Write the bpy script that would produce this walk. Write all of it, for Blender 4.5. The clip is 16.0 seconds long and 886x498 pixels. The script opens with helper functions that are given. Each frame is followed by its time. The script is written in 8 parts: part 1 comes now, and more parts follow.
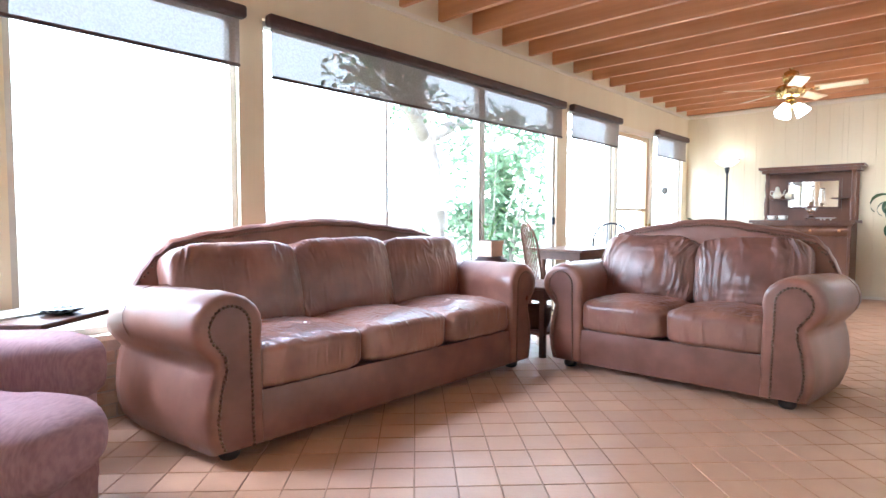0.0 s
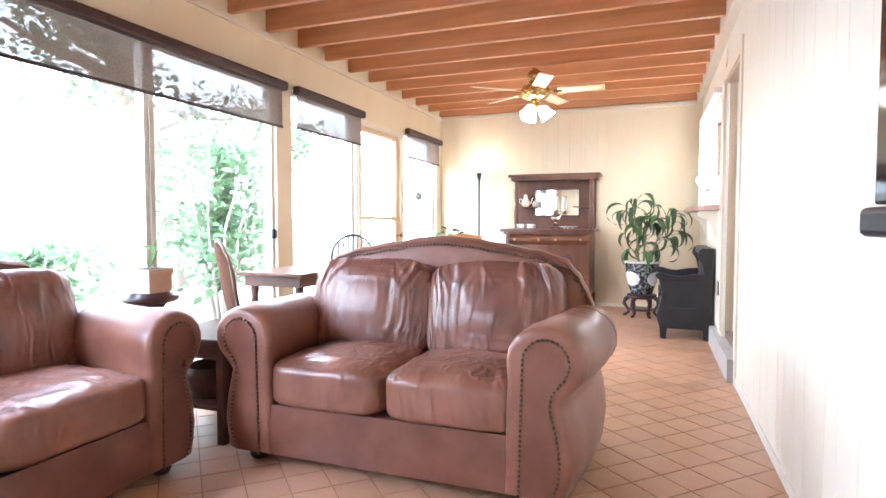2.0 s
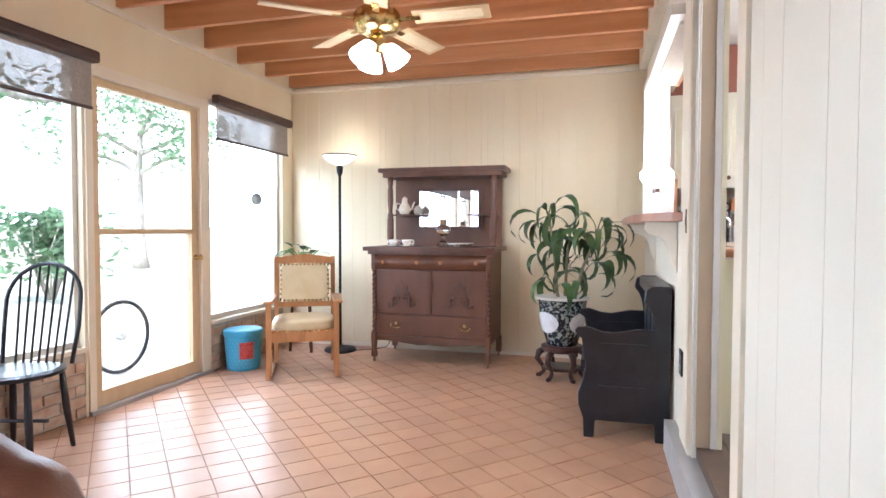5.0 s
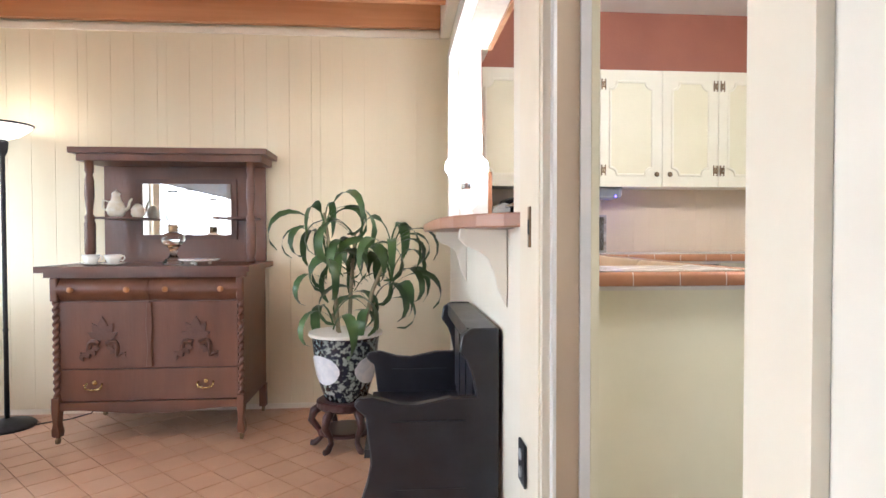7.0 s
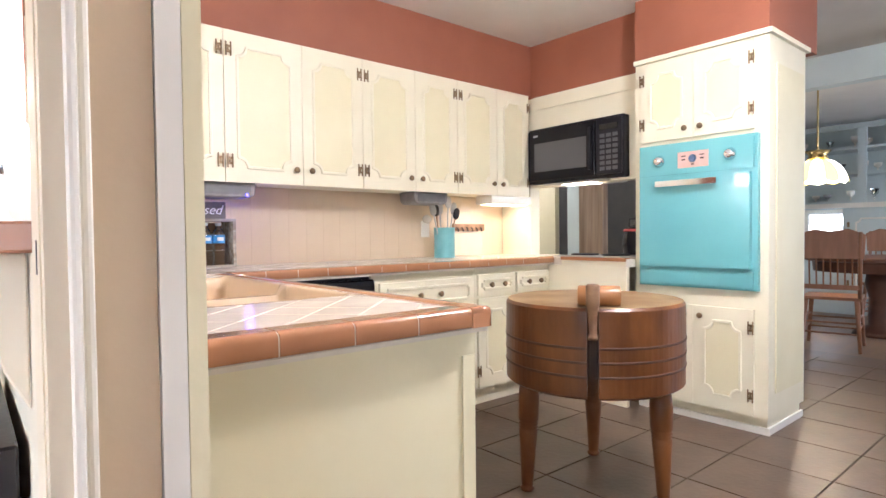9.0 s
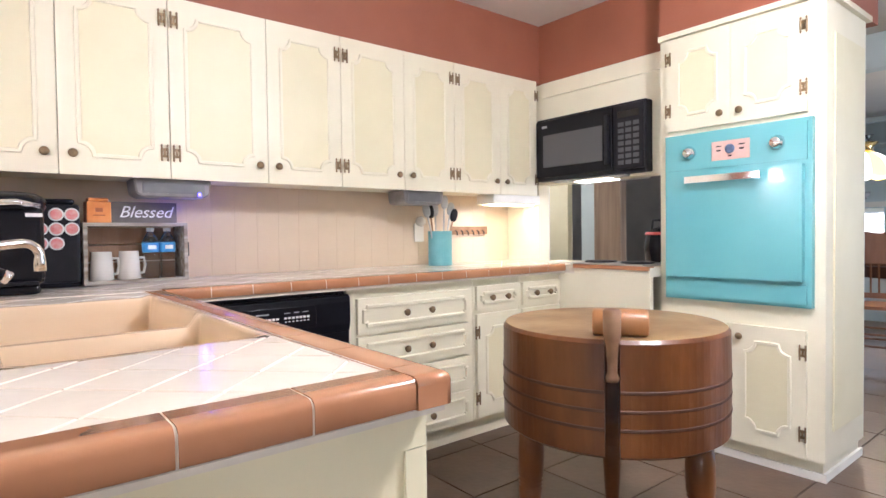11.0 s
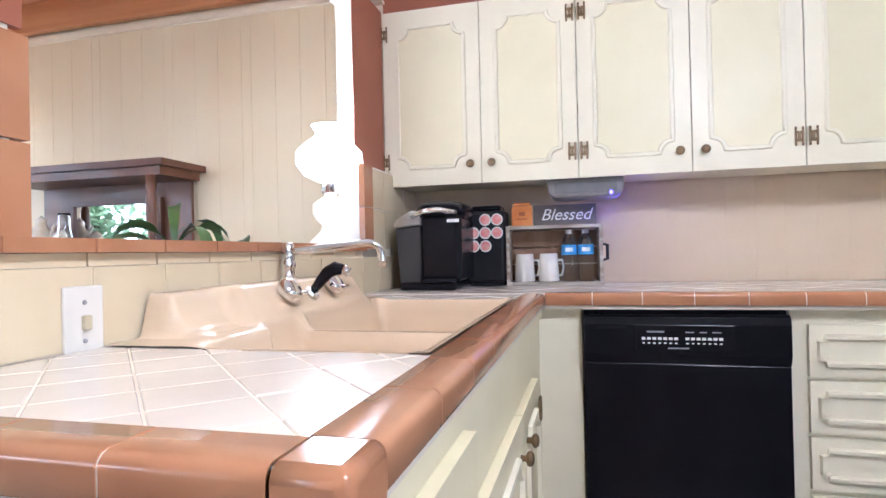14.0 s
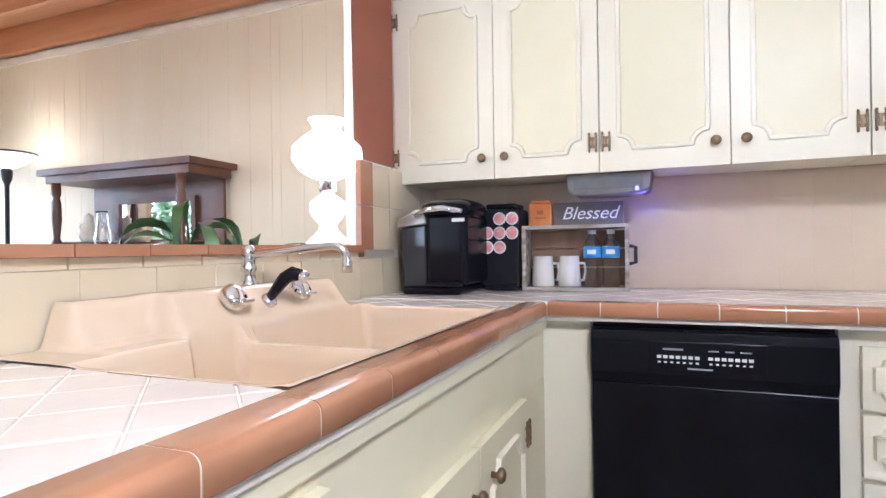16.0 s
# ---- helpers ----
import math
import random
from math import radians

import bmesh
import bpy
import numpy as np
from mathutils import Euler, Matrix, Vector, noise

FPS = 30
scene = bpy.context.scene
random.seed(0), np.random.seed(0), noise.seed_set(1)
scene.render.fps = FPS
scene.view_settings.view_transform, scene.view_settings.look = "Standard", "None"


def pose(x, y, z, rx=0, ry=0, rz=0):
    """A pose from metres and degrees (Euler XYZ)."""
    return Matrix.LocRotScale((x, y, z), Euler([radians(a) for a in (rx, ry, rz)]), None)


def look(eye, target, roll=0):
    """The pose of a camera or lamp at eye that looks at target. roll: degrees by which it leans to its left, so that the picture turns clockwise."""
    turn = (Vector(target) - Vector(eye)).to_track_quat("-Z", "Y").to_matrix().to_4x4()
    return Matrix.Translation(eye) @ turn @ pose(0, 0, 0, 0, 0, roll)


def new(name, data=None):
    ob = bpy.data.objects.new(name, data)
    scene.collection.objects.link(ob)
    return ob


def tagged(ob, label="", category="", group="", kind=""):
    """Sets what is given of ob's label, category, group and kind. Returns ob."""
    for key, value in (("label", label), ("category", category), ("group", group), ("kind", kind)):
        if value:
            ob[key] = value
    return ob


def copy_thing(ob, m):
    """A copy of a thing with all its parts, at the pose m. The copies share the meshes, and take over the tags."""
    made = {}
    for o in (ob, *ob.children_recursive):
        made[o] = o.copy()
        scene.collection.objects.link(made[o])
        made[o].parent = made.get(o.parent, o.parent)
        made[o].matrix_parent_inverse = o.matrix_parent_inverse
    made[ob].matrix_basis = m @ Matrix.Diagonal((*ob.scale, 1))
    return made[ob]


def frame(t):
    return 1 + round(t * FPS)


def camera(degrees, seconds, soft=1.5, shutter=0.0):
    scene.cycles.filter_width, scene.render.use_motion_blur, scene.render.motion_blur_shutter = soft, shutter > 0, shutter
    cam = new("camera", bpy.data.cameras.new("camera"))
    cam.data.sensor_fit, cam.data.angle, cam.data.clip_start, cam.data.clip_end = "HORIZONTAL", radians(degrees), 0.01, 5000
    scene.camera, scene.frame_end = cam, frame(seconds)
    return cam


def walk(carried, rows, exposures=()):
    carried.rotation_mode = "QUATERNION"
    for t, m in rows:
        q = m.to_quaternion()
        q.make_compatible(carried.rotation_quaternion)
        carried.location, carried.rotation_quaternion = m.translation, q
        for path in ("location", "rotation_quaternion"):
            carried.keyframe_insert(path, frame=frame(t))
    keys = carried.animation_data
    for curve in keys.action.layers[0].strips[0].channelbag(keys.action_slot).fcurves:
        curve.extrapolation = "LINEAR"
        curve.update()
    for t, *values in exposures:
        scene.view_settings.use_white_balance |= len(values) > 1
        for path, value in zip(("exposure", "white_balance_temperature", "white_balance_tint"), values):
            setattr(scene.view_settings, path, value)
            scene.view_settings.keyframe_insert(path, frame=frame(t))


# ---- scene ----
cam = camera(75.8, 16.0)
PATH = [
    (0, (3.181, -1.405, 1.023), (1.837, 0.073, 0.919), 0.1),
    (0.5, (3.118, -1.13, 1.031), (1.942, 0.485, 0.931), 0.4),
    (1, (3.036, -0.808, 1.04), (2.05, 0.929, 0.942), 0.3),
    (1.5, (2.967, -0.466, 1.048), (2.173, 1.367, 0.956), 0.2),
    (2, (2.918, -0.057, 1.103), (2.223, 1.816, 1.01), 0.0),
    (2.5, (2.898, 0.349, 1.146), (2.269, 2.246, 1.059), -0.1),
    (3, (2.909, 0.795, 1.176), (2.333, 2.709, 1.09), 0.0),
    (3.5, (2.939, 1.232, 1.193), (2.376, 3.149, 1.111), 0.1),
    (6, (3.075, 3.105, 1.149), (2.705, 5.07, 1.105), -0.1),
    (6.5, (3.05, 3.417, 1.163), (2.959, 5.414, 1.121), -0.1),
    (7, (3.084, 3.725, 1.184), (3.244, 5.718, 1.141), -0.1),
    (7.5, (3.15, 3.988, 1.193), (3.622, 5.931, 1.149), -0.2),
    (8, (3.2, 4.146, 1.223), (4.058, 5.952, 1.175), -0.5),
    (8.5, (3.289, 4.308, 1.229), (4.407, 5.965, 1.181), -0.7),
    (9, (3.372, 4.434, 1.232), (4.662, 5.962, 1.181), -0.6),
    (11.5, (3.855, 4.767, 1.26), (5.067, 6.357, 1.208), -0.9),
    (12, (3.96, 4.836, 1.235), (4.915, 6.593, 1.199), -1.1),
    (12.5, (4.046, 4.894, 1.23), (4.638, 6.804, 1.2), -1.1),
    (13, (4.171, 4.91, 1.23), (4.342, 6.903, 1.216), -1.1),
    (13.5, (4.275, 4.919, 1.235), (4.068, 6.908, 1.221), -0.9),
    (14, (4.356, 4.936, 1.22), (3.853, 6.871, 1.233), -1.3),
    (14.5, (4.402, 4.948, 1.215), (3.725, 6.83, 1.238), -1.3),
    (15, (4.456, 4.959, 1.219), (3.659, 6.793, 1.238), -1.2),
    (15.5, (4.516, 5.01, 1.214), (3.686, 6.83, 1.232), -1.1),
    (16, (4.544, 5.155, 1.237), (3.794, 7.01, 1.239), -0.8),
]
walk(cam, [(t, look(eye, target, roll)) for t, eye, target, roll in PATH], [(0.0, 1.36, 5150, 11), (1.5, 1.74, 5350, 14), (2.5, 1.44, 5400, 16), (3.5, 1.32, 5400, 16), (6.0, 0.8, 5300, 13), (7.5, 1.13, 5650, 15), (9.0, 1.2, 5700, 17), (11.5, 1.1, 5500, 18), (13.0, 0.96, 5300, 18), (14.5, 1.04, 5080, 17), (16.0, 1.06, 5080, 17)])

# ---- world and light ----
world = bpy.data.worlds.new("world")
scene.world = world
world.use_nodes = True
wn, wl = world.node_tree.nodes, world.node_tree.links
sky = wn.new("ShaderNodeTexSky")
sky.sky_type = "NISHITA"
sky.sun_disc = False
sky.sun_elevation, sky.sun_rotation = radians(54), radians(141)
sky.dust_density = 4.0
wn["Background"].inputs[1].default_value = 0.15
wl.new(sky.outputs[0], wn["Background"].inputs[0])


def lamp(name, kind, m, energy, color=(1, 1, 1), size=0.1, angle=None):
    data = bpy.data.lights.new(name, kind)
    data.energy, data.color = energy, color
    if kind == "SUN":
        data.angle = radians(angle)
    elif kind == "AREA":
        data.shape, data.size = "DISK", size
    else:
        data.shadow_soft_size = size
    ob = new(name, data)
    ob.matrix_world = m
    return ob


lamp("sun", "SUN", look((4, -5, 9), (0, 0, 0)), 5.0, (1.0, 0.95, 0.88), angle=1)
# added lamps, hidden under the eaves, stand in for skylight through the window row
lamp("sky_fill_light", "AREA", look((-0.75, -1.75, 2.95), (0.9, -0.35, 0.1)), 190, (0.90, 0.95, 1.0), 1.1)
for wy, power in ((1.6, 26), (3.3, 24), (5.8, 55)):
    lamp("sky_fill_light", "AREA", look((-0.75, wy, 2.95), (1.6, wy + 0.1, 0.0)), power, (0.90, 0.95, 1.0), 1.1)
WARM = (1.0, 0.86, 0.66)


# ---- materials ----
def mat(name, c1, c2=None, scale=6.0, rough=0.5, bump=0.0, bscale=60.0, metal=0.0, stretch=(1, 1, 1), spec=0.5, coat=0.0, vary=0.0, detail=5.0, trans=0.0, lo=0.35, hi=0.65):
    """A surface: two colours mixed by noise at real size, with fine relief."""
    m = bpy.data.materials.new(name)
    m.use_nodes = True
    n, l = m.node_tree.nodes, m.node_tree.links
    b = n["Principled BSDF"]
    b.inputs["Roughness"].default_value, b.inputs["Metallic"].default_value = rough, metal
    b.inputs["Specular IOR Level"].default_value, b.inputs["Coat Weight"].default_value = spec, coat
    b.inputs["Transmission Weight"].default_value = trans
    b.inputs["Base Color"].default_value = (*c1, 1)
    tc = n.new("ShaderNodeTexCoord")
    mp = n.new("ShaderNodeMapping")
    mp.inputs["Scale"].default_value = stretch
    l.new(tc.outputs["Object"], mp.inputs["Vector"])
    if c2:
        t = n.new("ShaderNodeTexNoise")
        t.inputs["Scale"].default_value, t.inputs["Detail"].default_value = scale, detail
        l.new(mp.outputs[0], t.inputs["Vector"])
        r = n.new("ShaderNodeValToRGB")
        r.color_ramp.elements[0].position, r.color_ramp.elements[1].position = lo, hi
        r.color_ramp.elements[0].color, r.color_ramp.elements[1].color = (*c1, 1), (*c2, 1)
        l.new(t.outputs["Fac"], r.inputs[0])
        out = r.outputs[0]
        if vary:
            oi = n.new("ShaderNodeObjectInfo")
            ge = n.new("ShaderNodeNewGeometry")
            ad = n.new("ShaderNodeMath")
            ad.operation = "ADD"
            l.new(oi.outputs["Random"], ad.inputs[0])
            l.new(ge.outputs["Random Per Island"], ad.inputs[1])
            fr = n.new("ShaderNodeMath")
            fr.operation = "FRACT"
            l.new(ad.outputs[0], fr.inputs[0])
            mr = n.new("ShaderNodeMapRange")
            mr.inputs["To Min"].default_value, mr.inputs["To Max"].default_value = 1 - vary, 1 + vary
            l.new(fr.outputs[0], mr.inputs["Value"])
            mx = n.new("ShaderNodeVectorMath")
            mx.operation = "SCALE"
            l.new(out, mx.inputs[0])
            l.new(mr.outputs[0], mx.inputs["Scale"])
            out = mx.outputs[0]
        l.new(out, b.inputs["Base Color"])
        rr = n.new("ShaderNodeMapRange")
        rr.inputs["To Min"].default_value, rr.inputs["To Max"].default_value = max(rough - 0.07, 0.02), min(rough + 0.09, 1)
        l.new(t.outputs["Fac"], rr.inputs["Value"])
        l.new(rr.outputs[0], b.inputs["Roughness"])
    if bump:
        t2 = n.new("ShaderNodeTexNoise")
        t2.inputs["Scale"].default_value, t2.inputs["Detail"].default_value = bscale, 4
        l.new(mp.outputs[0], t2.inputs["Vector"])
        bp = n.new("ShaderNodeBump")
        bp.inputs["Strength"].default_value, bp.inputs["Distance"].default_value = bump, 0.004
        l.new(t2.outputs["Fac"], bp.inputs["Height"])
        l.new(bp.outputs[0], b.inputs["Normal"])
    return m


def glow(name, color, strength):
    m = bpy.data.materials.new(name)
    m.use_nodes = True
    b = m.node_tree.nodes["Principled BSDF"]
    b.inputs["Base Color"].default_value = (*color, 1)
    b.inputs["Emission Color"].default_value = (*color, 1)
    b.inputs["Emission Strength"].default_value = strength
    return m


def glass(name, color=(1, 1, 1), rough=0.0, ior=1.45):
    m = bpy.data.materials.new(name)
    m.use_nodes = True
    b = m.node_tree.nodes["Principled BSDF"]
    b.inputs["Base Color"].default_value = (*color, 1)
    b.inputs["Roughness"].default_value, b.inputs["IOR"].default_value = rough, ior
    b.inputs["Transmission Weight"].default_value = 1
    return m


M_panel = mat("cream_panel_paint", (0.80, 0.71, 0.51), (0.76, 0.66, 0.46), 3, 0.55, 0.15, 40, stretch=(1, 1, 0.15))
M_wallw = mat("cream_wall_paint", (0.84, 0.79, 0.68), (0.80, 0.75, 0.64), 2, 0.5, 0.1, 60)
M_trim = mat("cream_trim_paint", (0.82, 0.75, 0.61), (0.78, 0.71, 0.57), 5, 0.4, 0.1, 30)
M_white = mat("white_gloss_paint", (0.82, 0.80, 0.74), (0.78, 0.76, 0.70), 6, 0.35, 0.08, 40)
M_beam = mat("stained_ceiling_wood", (0.52, 0.24, 0.10), (0.62, 0.31, 0.14), 4, 0.5, 0.25, 50, stretch=(0.25, 4, 4))
M_deck = mat("ceiling_board_stain", (0.55, 0.27, 0.12), (0.63, 0.33, 0.16), 3, 0.55, 0.2, 40, stretch=(0.3, 3, 1))
M_terra = mat("terracotta_tile", (0.46, 0.262, 0.158), (0.51, 0.300, 0.185), 5, 0.33, 0.15, 70, vary=0.07)
M_grout = mat("dark_grout", (0.31, 0.185, 0.112), (0.37, 0.23, 0.145), 20, 0.85, 0.3, 120)
M_slate = mat("brown_slate_tile", (0.105, 0.068, 0.046), (0.155, 0.104, 0.073), 5, 0.38, 0.3, 45, vary=0.12)
M_kgrout = mat("brown_grout", (0.06, 0.046, 0.038), (0.085, 0.066, 0.055), 20, 0.9)
M_brick = mat("pale_brick", (0.42, 0.27, 0.18), (0.58, 0.47, 0.36), 9, 0.85, 0.5, 60, vary=0.18)
M_mortar = mat("brick_mortar", (0.45, 0.39, 0.32), (0.53, 0.47, 0.4), 15, 0.9, 0.4, 80)
M_alu = mat("bronze_window_metal", (0.60, 0.56, 0.48), (0.54, 0.50, 0.43), 8, 0.4, metal=0.2)
M_shade_f = mat("woven_shade_fabric", (0.26, 0.22, 0.20), (0.32, 0.28, 0.255), 90, 0.9, 0.4, 400)
M_shade_f.node_tree.nodes["Principled BSDF"].inputs["Alpha"].default_value = 0.94
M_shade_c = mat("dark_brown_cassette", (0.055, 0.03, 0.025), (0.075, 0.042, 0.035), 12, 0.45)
M_glass = glass("window_glass")
M_leather = mat("brown_leather", (0.130, 0.050, 0.034), (0.205, 0.086, 0.059), 5, 0.30, 0.14, 260, spec=0.65)
M_leather_l = mat("worn_tan_leather", (0.18, 0.072, 0.047), (0.27, 0.121, 0.081), 5, 0.36, 0.16, 260, spec=0.6)


def creased(m, scale, strength):
    """Adds the fine ridged creases of soft leather to a material's relief."""
    n, l = m.node_tree.nodes, m.node_tree.links
    tc = n.new("ShaderNodeTexCoord")
    mp = n.new("ShaderNodeMapping")
    mp.inputs["Scale"].default_value = (1.0, 0.8, 0.3)
    mp.inputs["Rotation"].default_value = (0.0, 0.35, 0.2)
    t = n.new("ShaderNodeTexNoise")
    t.noise_type = "RIDGED_MULTIFRACTAL"
    t.inputs["Scale"].default_value, t.inputs["Detail"].default_value = scale, 3
    t.inputs["Distortion"].default_value = 0.8
    bp = n.new("ShaderNodeBump")
    bp.inputs["Strength"].default_value, bp.inputs["Distance"].default_value = strength, 0.022
    l.new(tc.outputs["Object"], mp.inputs["Vector"])
    l.new(mp.outputs[0], t.inputs["Vector"])
    l.new(t.outputs["Fac"], bp.inputs["Height"])
    b = n["Principled BSDF"]
    l.new(b.inputs["Normal"].links[0].from_socket, bp.inputs["Normal"])
    l.new(bp.outputs[0], b.inputs["Normal"])
    return m


M_leather_c = creased(mat("creased_brown_leather", (0.14, 0.055, 0.039), (0.23, 0.098, 0.070), 5, 0.32, 0.14, 260, spec=0.7, coat=0.2), 15, 0.55)
M_leather_s = creased(mat("creased_seat_leather", (0.19, 0.079, 0.053), (0.29, 0.134, 0.092), 5, 0.32, 0.14, 260, spec=0.7, coat=0.25), 17, 0.6)
M_nail = mat("antique_brass_nail", (0.13, 0.085, 0.06), (0.19, 0.13, 0.085), 80, 0.35, metal=0.9)
M_foot = mat("black_wood_foot", (0.02, 0.012, 0.01), (0.03, 0.018, 0.014), 20, 0.4)
M_oak = mat("dark_oak", (0.090, 0.032, 0.015), (0.145, 0.055, 0.026), 7, 0.38, 0.25, 60, stretch=(1, 1, 0.18), coat=0.15)
M_oakd = mat("carved_oak", (0.07, 0.026, 0.014), (0.105, 0.042, 0.022), 12, 0.4, 0.4, 90)
M_oakl = mat("golden_oak", (0.36, 0.155, 0.05), (0.45, 0.21, 0.075), 7, 0.38, 0.2, 60, stretch=(3, 3, 0.4), coat=0.2)
M_blackwood = mat("black_painted_wood", (0.011, 0.011, 0.015), (0.02, 0.02, 0.026), 9, 0.33, 0.2, 50)
M_hide = mat("pale_leather_seat", (0.54, 0.41, 0.22), (0.60, 0.48, 0.29), 6, 0.45, 0.2, 120)
M_mirror = mat("mirror_silver", (0.9, 0.9, 0.9), rough=0.02, metal=1.0)
M_clear = glass("clear_glass", (0.96, 0.98, 0.98))
M_china = mat("white_china", (0.80, 0.78, 0.72), (0.76, 0.73, 0.66), 20, 0.18)
M_chinad = mat("painted_china", (0.72, 0.64, 0.48), (0.80, 0.76, 0.66), 35, 0.2)
M_brass = mat("polished_brass", (0.62, 0.45, 0.18), (0.56, 0.40, 0.16), 20, 0.25, metal=1.0)
# cream trim darkened to tan: the doorway's shade as colour
M_jamb_shade = mat("shaded_jamb_paint", (0.64, 0.52, 0.37), (0.60, 0.48, 0.34), 4, 0.45, 0.12, 45)
M_brassd = mat("aged_brass", (0.21, 0.145, 0.08), (0.29, 0.205, 0.115), 60, 0.4, metal=0.85)
M_iron = mat("dark_iron", (0.02, 0.02, 0.022), (0.035, 0.034, 0.036), 30, 0.45, metal=0.4)
M_leaf = mat("dark_leaf", (0.030, 0.070, 0.022), (0.065, 0.125, 0.036), 8, 0.36, 0.15, 60, vary=0.2)
M_leafl = mat("bright_leaf", (0.11, 0.23, 0.055), (0.19, 0.34, 0.10), 9, 0.45, vary=0.25)


def translucent(m, share):
    """Lets part of the light pass through thin leaves."""
    n, l = m.node_tree.nodes, m.node_tree.links
    b, out = n["Principled BSDF"], n["Material Output"]
    t, mx = n.new("ShaderNodeBsdfTranslucent"), n.new("ShaderNodeMixShader")
    l.new(b.inputs["Base Color"].links[0].from_socket, t.inputs["Color"])
    mx.inputs[0].default_value = share
    l.new(b.outputs[0], mx.inputs[1])
    l.new(t.outputs[0], mx.inputs[2])
    l.new(mx.outputs[0], out.inputs["Surface"])


M_leafg = mat("garden_leaf", (0.15, 0.26, 0.14), (0.23, 0.35, 0.20), 9, 0.5, vary=0.25)
translucent(M_leafg, 0.5)
translucent(M_leafl, 0.3)
M_stem = mat("plant_stem", (0.22, 0.2, 0.12), (0.29, 0.25, 0.15), 20, 0.7)
M_pot = mat("blue_white_porcelain", (0.62, 0.64, 0.68), (0.75, 0.75, 0.76), 30, 0.15)
M_potd = mat("black_porcelain_pattern", (0.015, 0.018, 0.03), (0.30, 0.34, 0.30), 45, 0.18, lo=0.5, hi=0.6)
M_soil = mat("potting_soil", (0.04, 0.028, 0.02), (0.07, 0.05, 0.035), 40, 0.95, 0.6, 90)
M_carv = mat("dark_rosewood", (0.035, 0.014, 0.014), (0.06, 0.025, 0.022), 15, 0.3)
M_cab = mat("cabinet_white_paint", (0.84, 0.79, 0.62), (0.80, 0.75, 0.58), 4, 0.38, 0.12, 45)
M_cabp = mat("cabinet_yellow_paint", (0.80, 0.74, 0.52), (0.76, 0.70, 0.48), 4, 0.42, 0.12, 45)
M_brownw = mat("russet_wall_paint", (0.30, 0.098, 0.052), (0.335, 0.115, 0.062), 3, 0.6, 0.2, 70)
M_kceil = mat("white_ceiling_paint", (0.74, 0.72, 0.68), (0.70, 0.68, 0.64), 3, 0.7, 0.25, 110)
M_ctile = mat("cream_counter_tile", (0.78, 0.71, 0.62), (0.82, 0.76, 0.67), 6, 0.14, 0.05, 30, vary=0.03)
M_wtile = mat("yellow_cream_wall_tile", (0.72, 0.61, 0.41), (0.76, 0.65, 0.45), 5, 0.16, vary=0.03)
M_btile = mat("tan_backsplash_tile", (0.70, 0.565, 0.41), (0.715, 0.58, 0.425), 5, 0.32, vary=0.012)
M_wgrout = mat("cream_grout", (0.76, 0.70, 0.60), (0.70, 0.64, 0.54), 30, 0.8)
M_ptile = mat("peach_edge_tile", (0.41, 0.187, 0.092), (0.47, 0.23, 0.12), 7, 0.14, vary=0.05)
M_sink = mat("almond_enamel", (0.72, 0.56, 0.38), (0.75, 0.60, 0.42), 3, 0.12)
M_chrome = mat("chrome", (0.78, 0.78, 0.8), rough=0.08, metal=1.0)
M_steel = mat("brushed_steel", (0.55, 0.55, 0.55), (0.48, 0.48, 0.48), 30, 0.3, metal=0.9, stretch=(0.2, 4, 4))
M_black = mat("black_gloss_plastic", (0.006, 0.006, 0.009), (0.009, 0.009, 0.012), 6, 0.22, spec=0.2)
M_blackm = mat("black_matt_plastic", (0.010, 0.010, 0.014), (0.015, 0.015, 0.019), 20, 0.45, spec=0.2)
M_grey = mat("grey_plastic", (0.30, 0.30, 0.31), (0.35, 0.35, 0.36), 20, 0.35)
M_turq = mat("turquoise_enamel", (0.155, 0.44, 0.47), (0.175, 0.47, 0.50), 3, 0.2, coat=0.3)
M_turqc = mat("turquoise_tin", (0.16, 0.43, 0.47), (0.2, 0.48, 0.52), 14, 0.4)
M_block = mat("oiled_maple_block", (0.085, 0.026, 0.006), (0.175, 0.062, 0.016), 6, 0.36, 0.15, 50, stretch=(1.6, 1.6, 0.5), coat=0.1, spec=0.4)
M_blockt = mat("worn_block_top", (0.30, 0.185, 0.075), (0.19, 0.10, 0.04), 5, 0.45, 0.25, 40)
M_groove = mat("dark_groove", (0.05, 0.018, 0.008), (0.075, 0.03, 0.014), 20, 0.6)
M_blue = mat("blue_plastic", (0.06, 0.36, 0.60), (0.09, 0.43, 0.66), 6, 0.4)
M_red = mat("red_print", (0.55, 0.05, 0.05), (0.62, 0.10, 0.08), 30, 0.5)
M_pink = mat("pink_print", (0.75, 0.22, 0.22), (0.8, 0.45, 0.42), 60, 0.4)
M_cloth = mat("mauve_ribbed_fabric", (0.21, 0.105, 0.110), (0.28, 0.150, 0.152), 30, 0.85, 0.6, 220, stretch=(1, 5, 1))
M_step = mat("grey_painted_step", (0.36, 0.35, 0.34), (0.42, 0.41, 0.40), 8, 0.5, 0.1, 50)
M_lam = mat("brown_laminate", (0.36, 0.17, 0.10), (0.40, 0.20, 0.125), 8, 0.3)
M_copper = mat("copper_tin", (0.62, 0.22, 0.07), (0.70, 0.29, 0.10), 20, 0.3, metal=0.7)
M_crate = mat("weathered_crate", (0.52, 0.49, 0.43), (0.22, 0.17, 0.12), 14, 0.8, 0.4, 70, stretch=(0.3, 3, 3))
M_label = mat("blue_label", (0.05, 0.25, 0.62), (0.08, 0.35, 0.72), 30, 0.4)
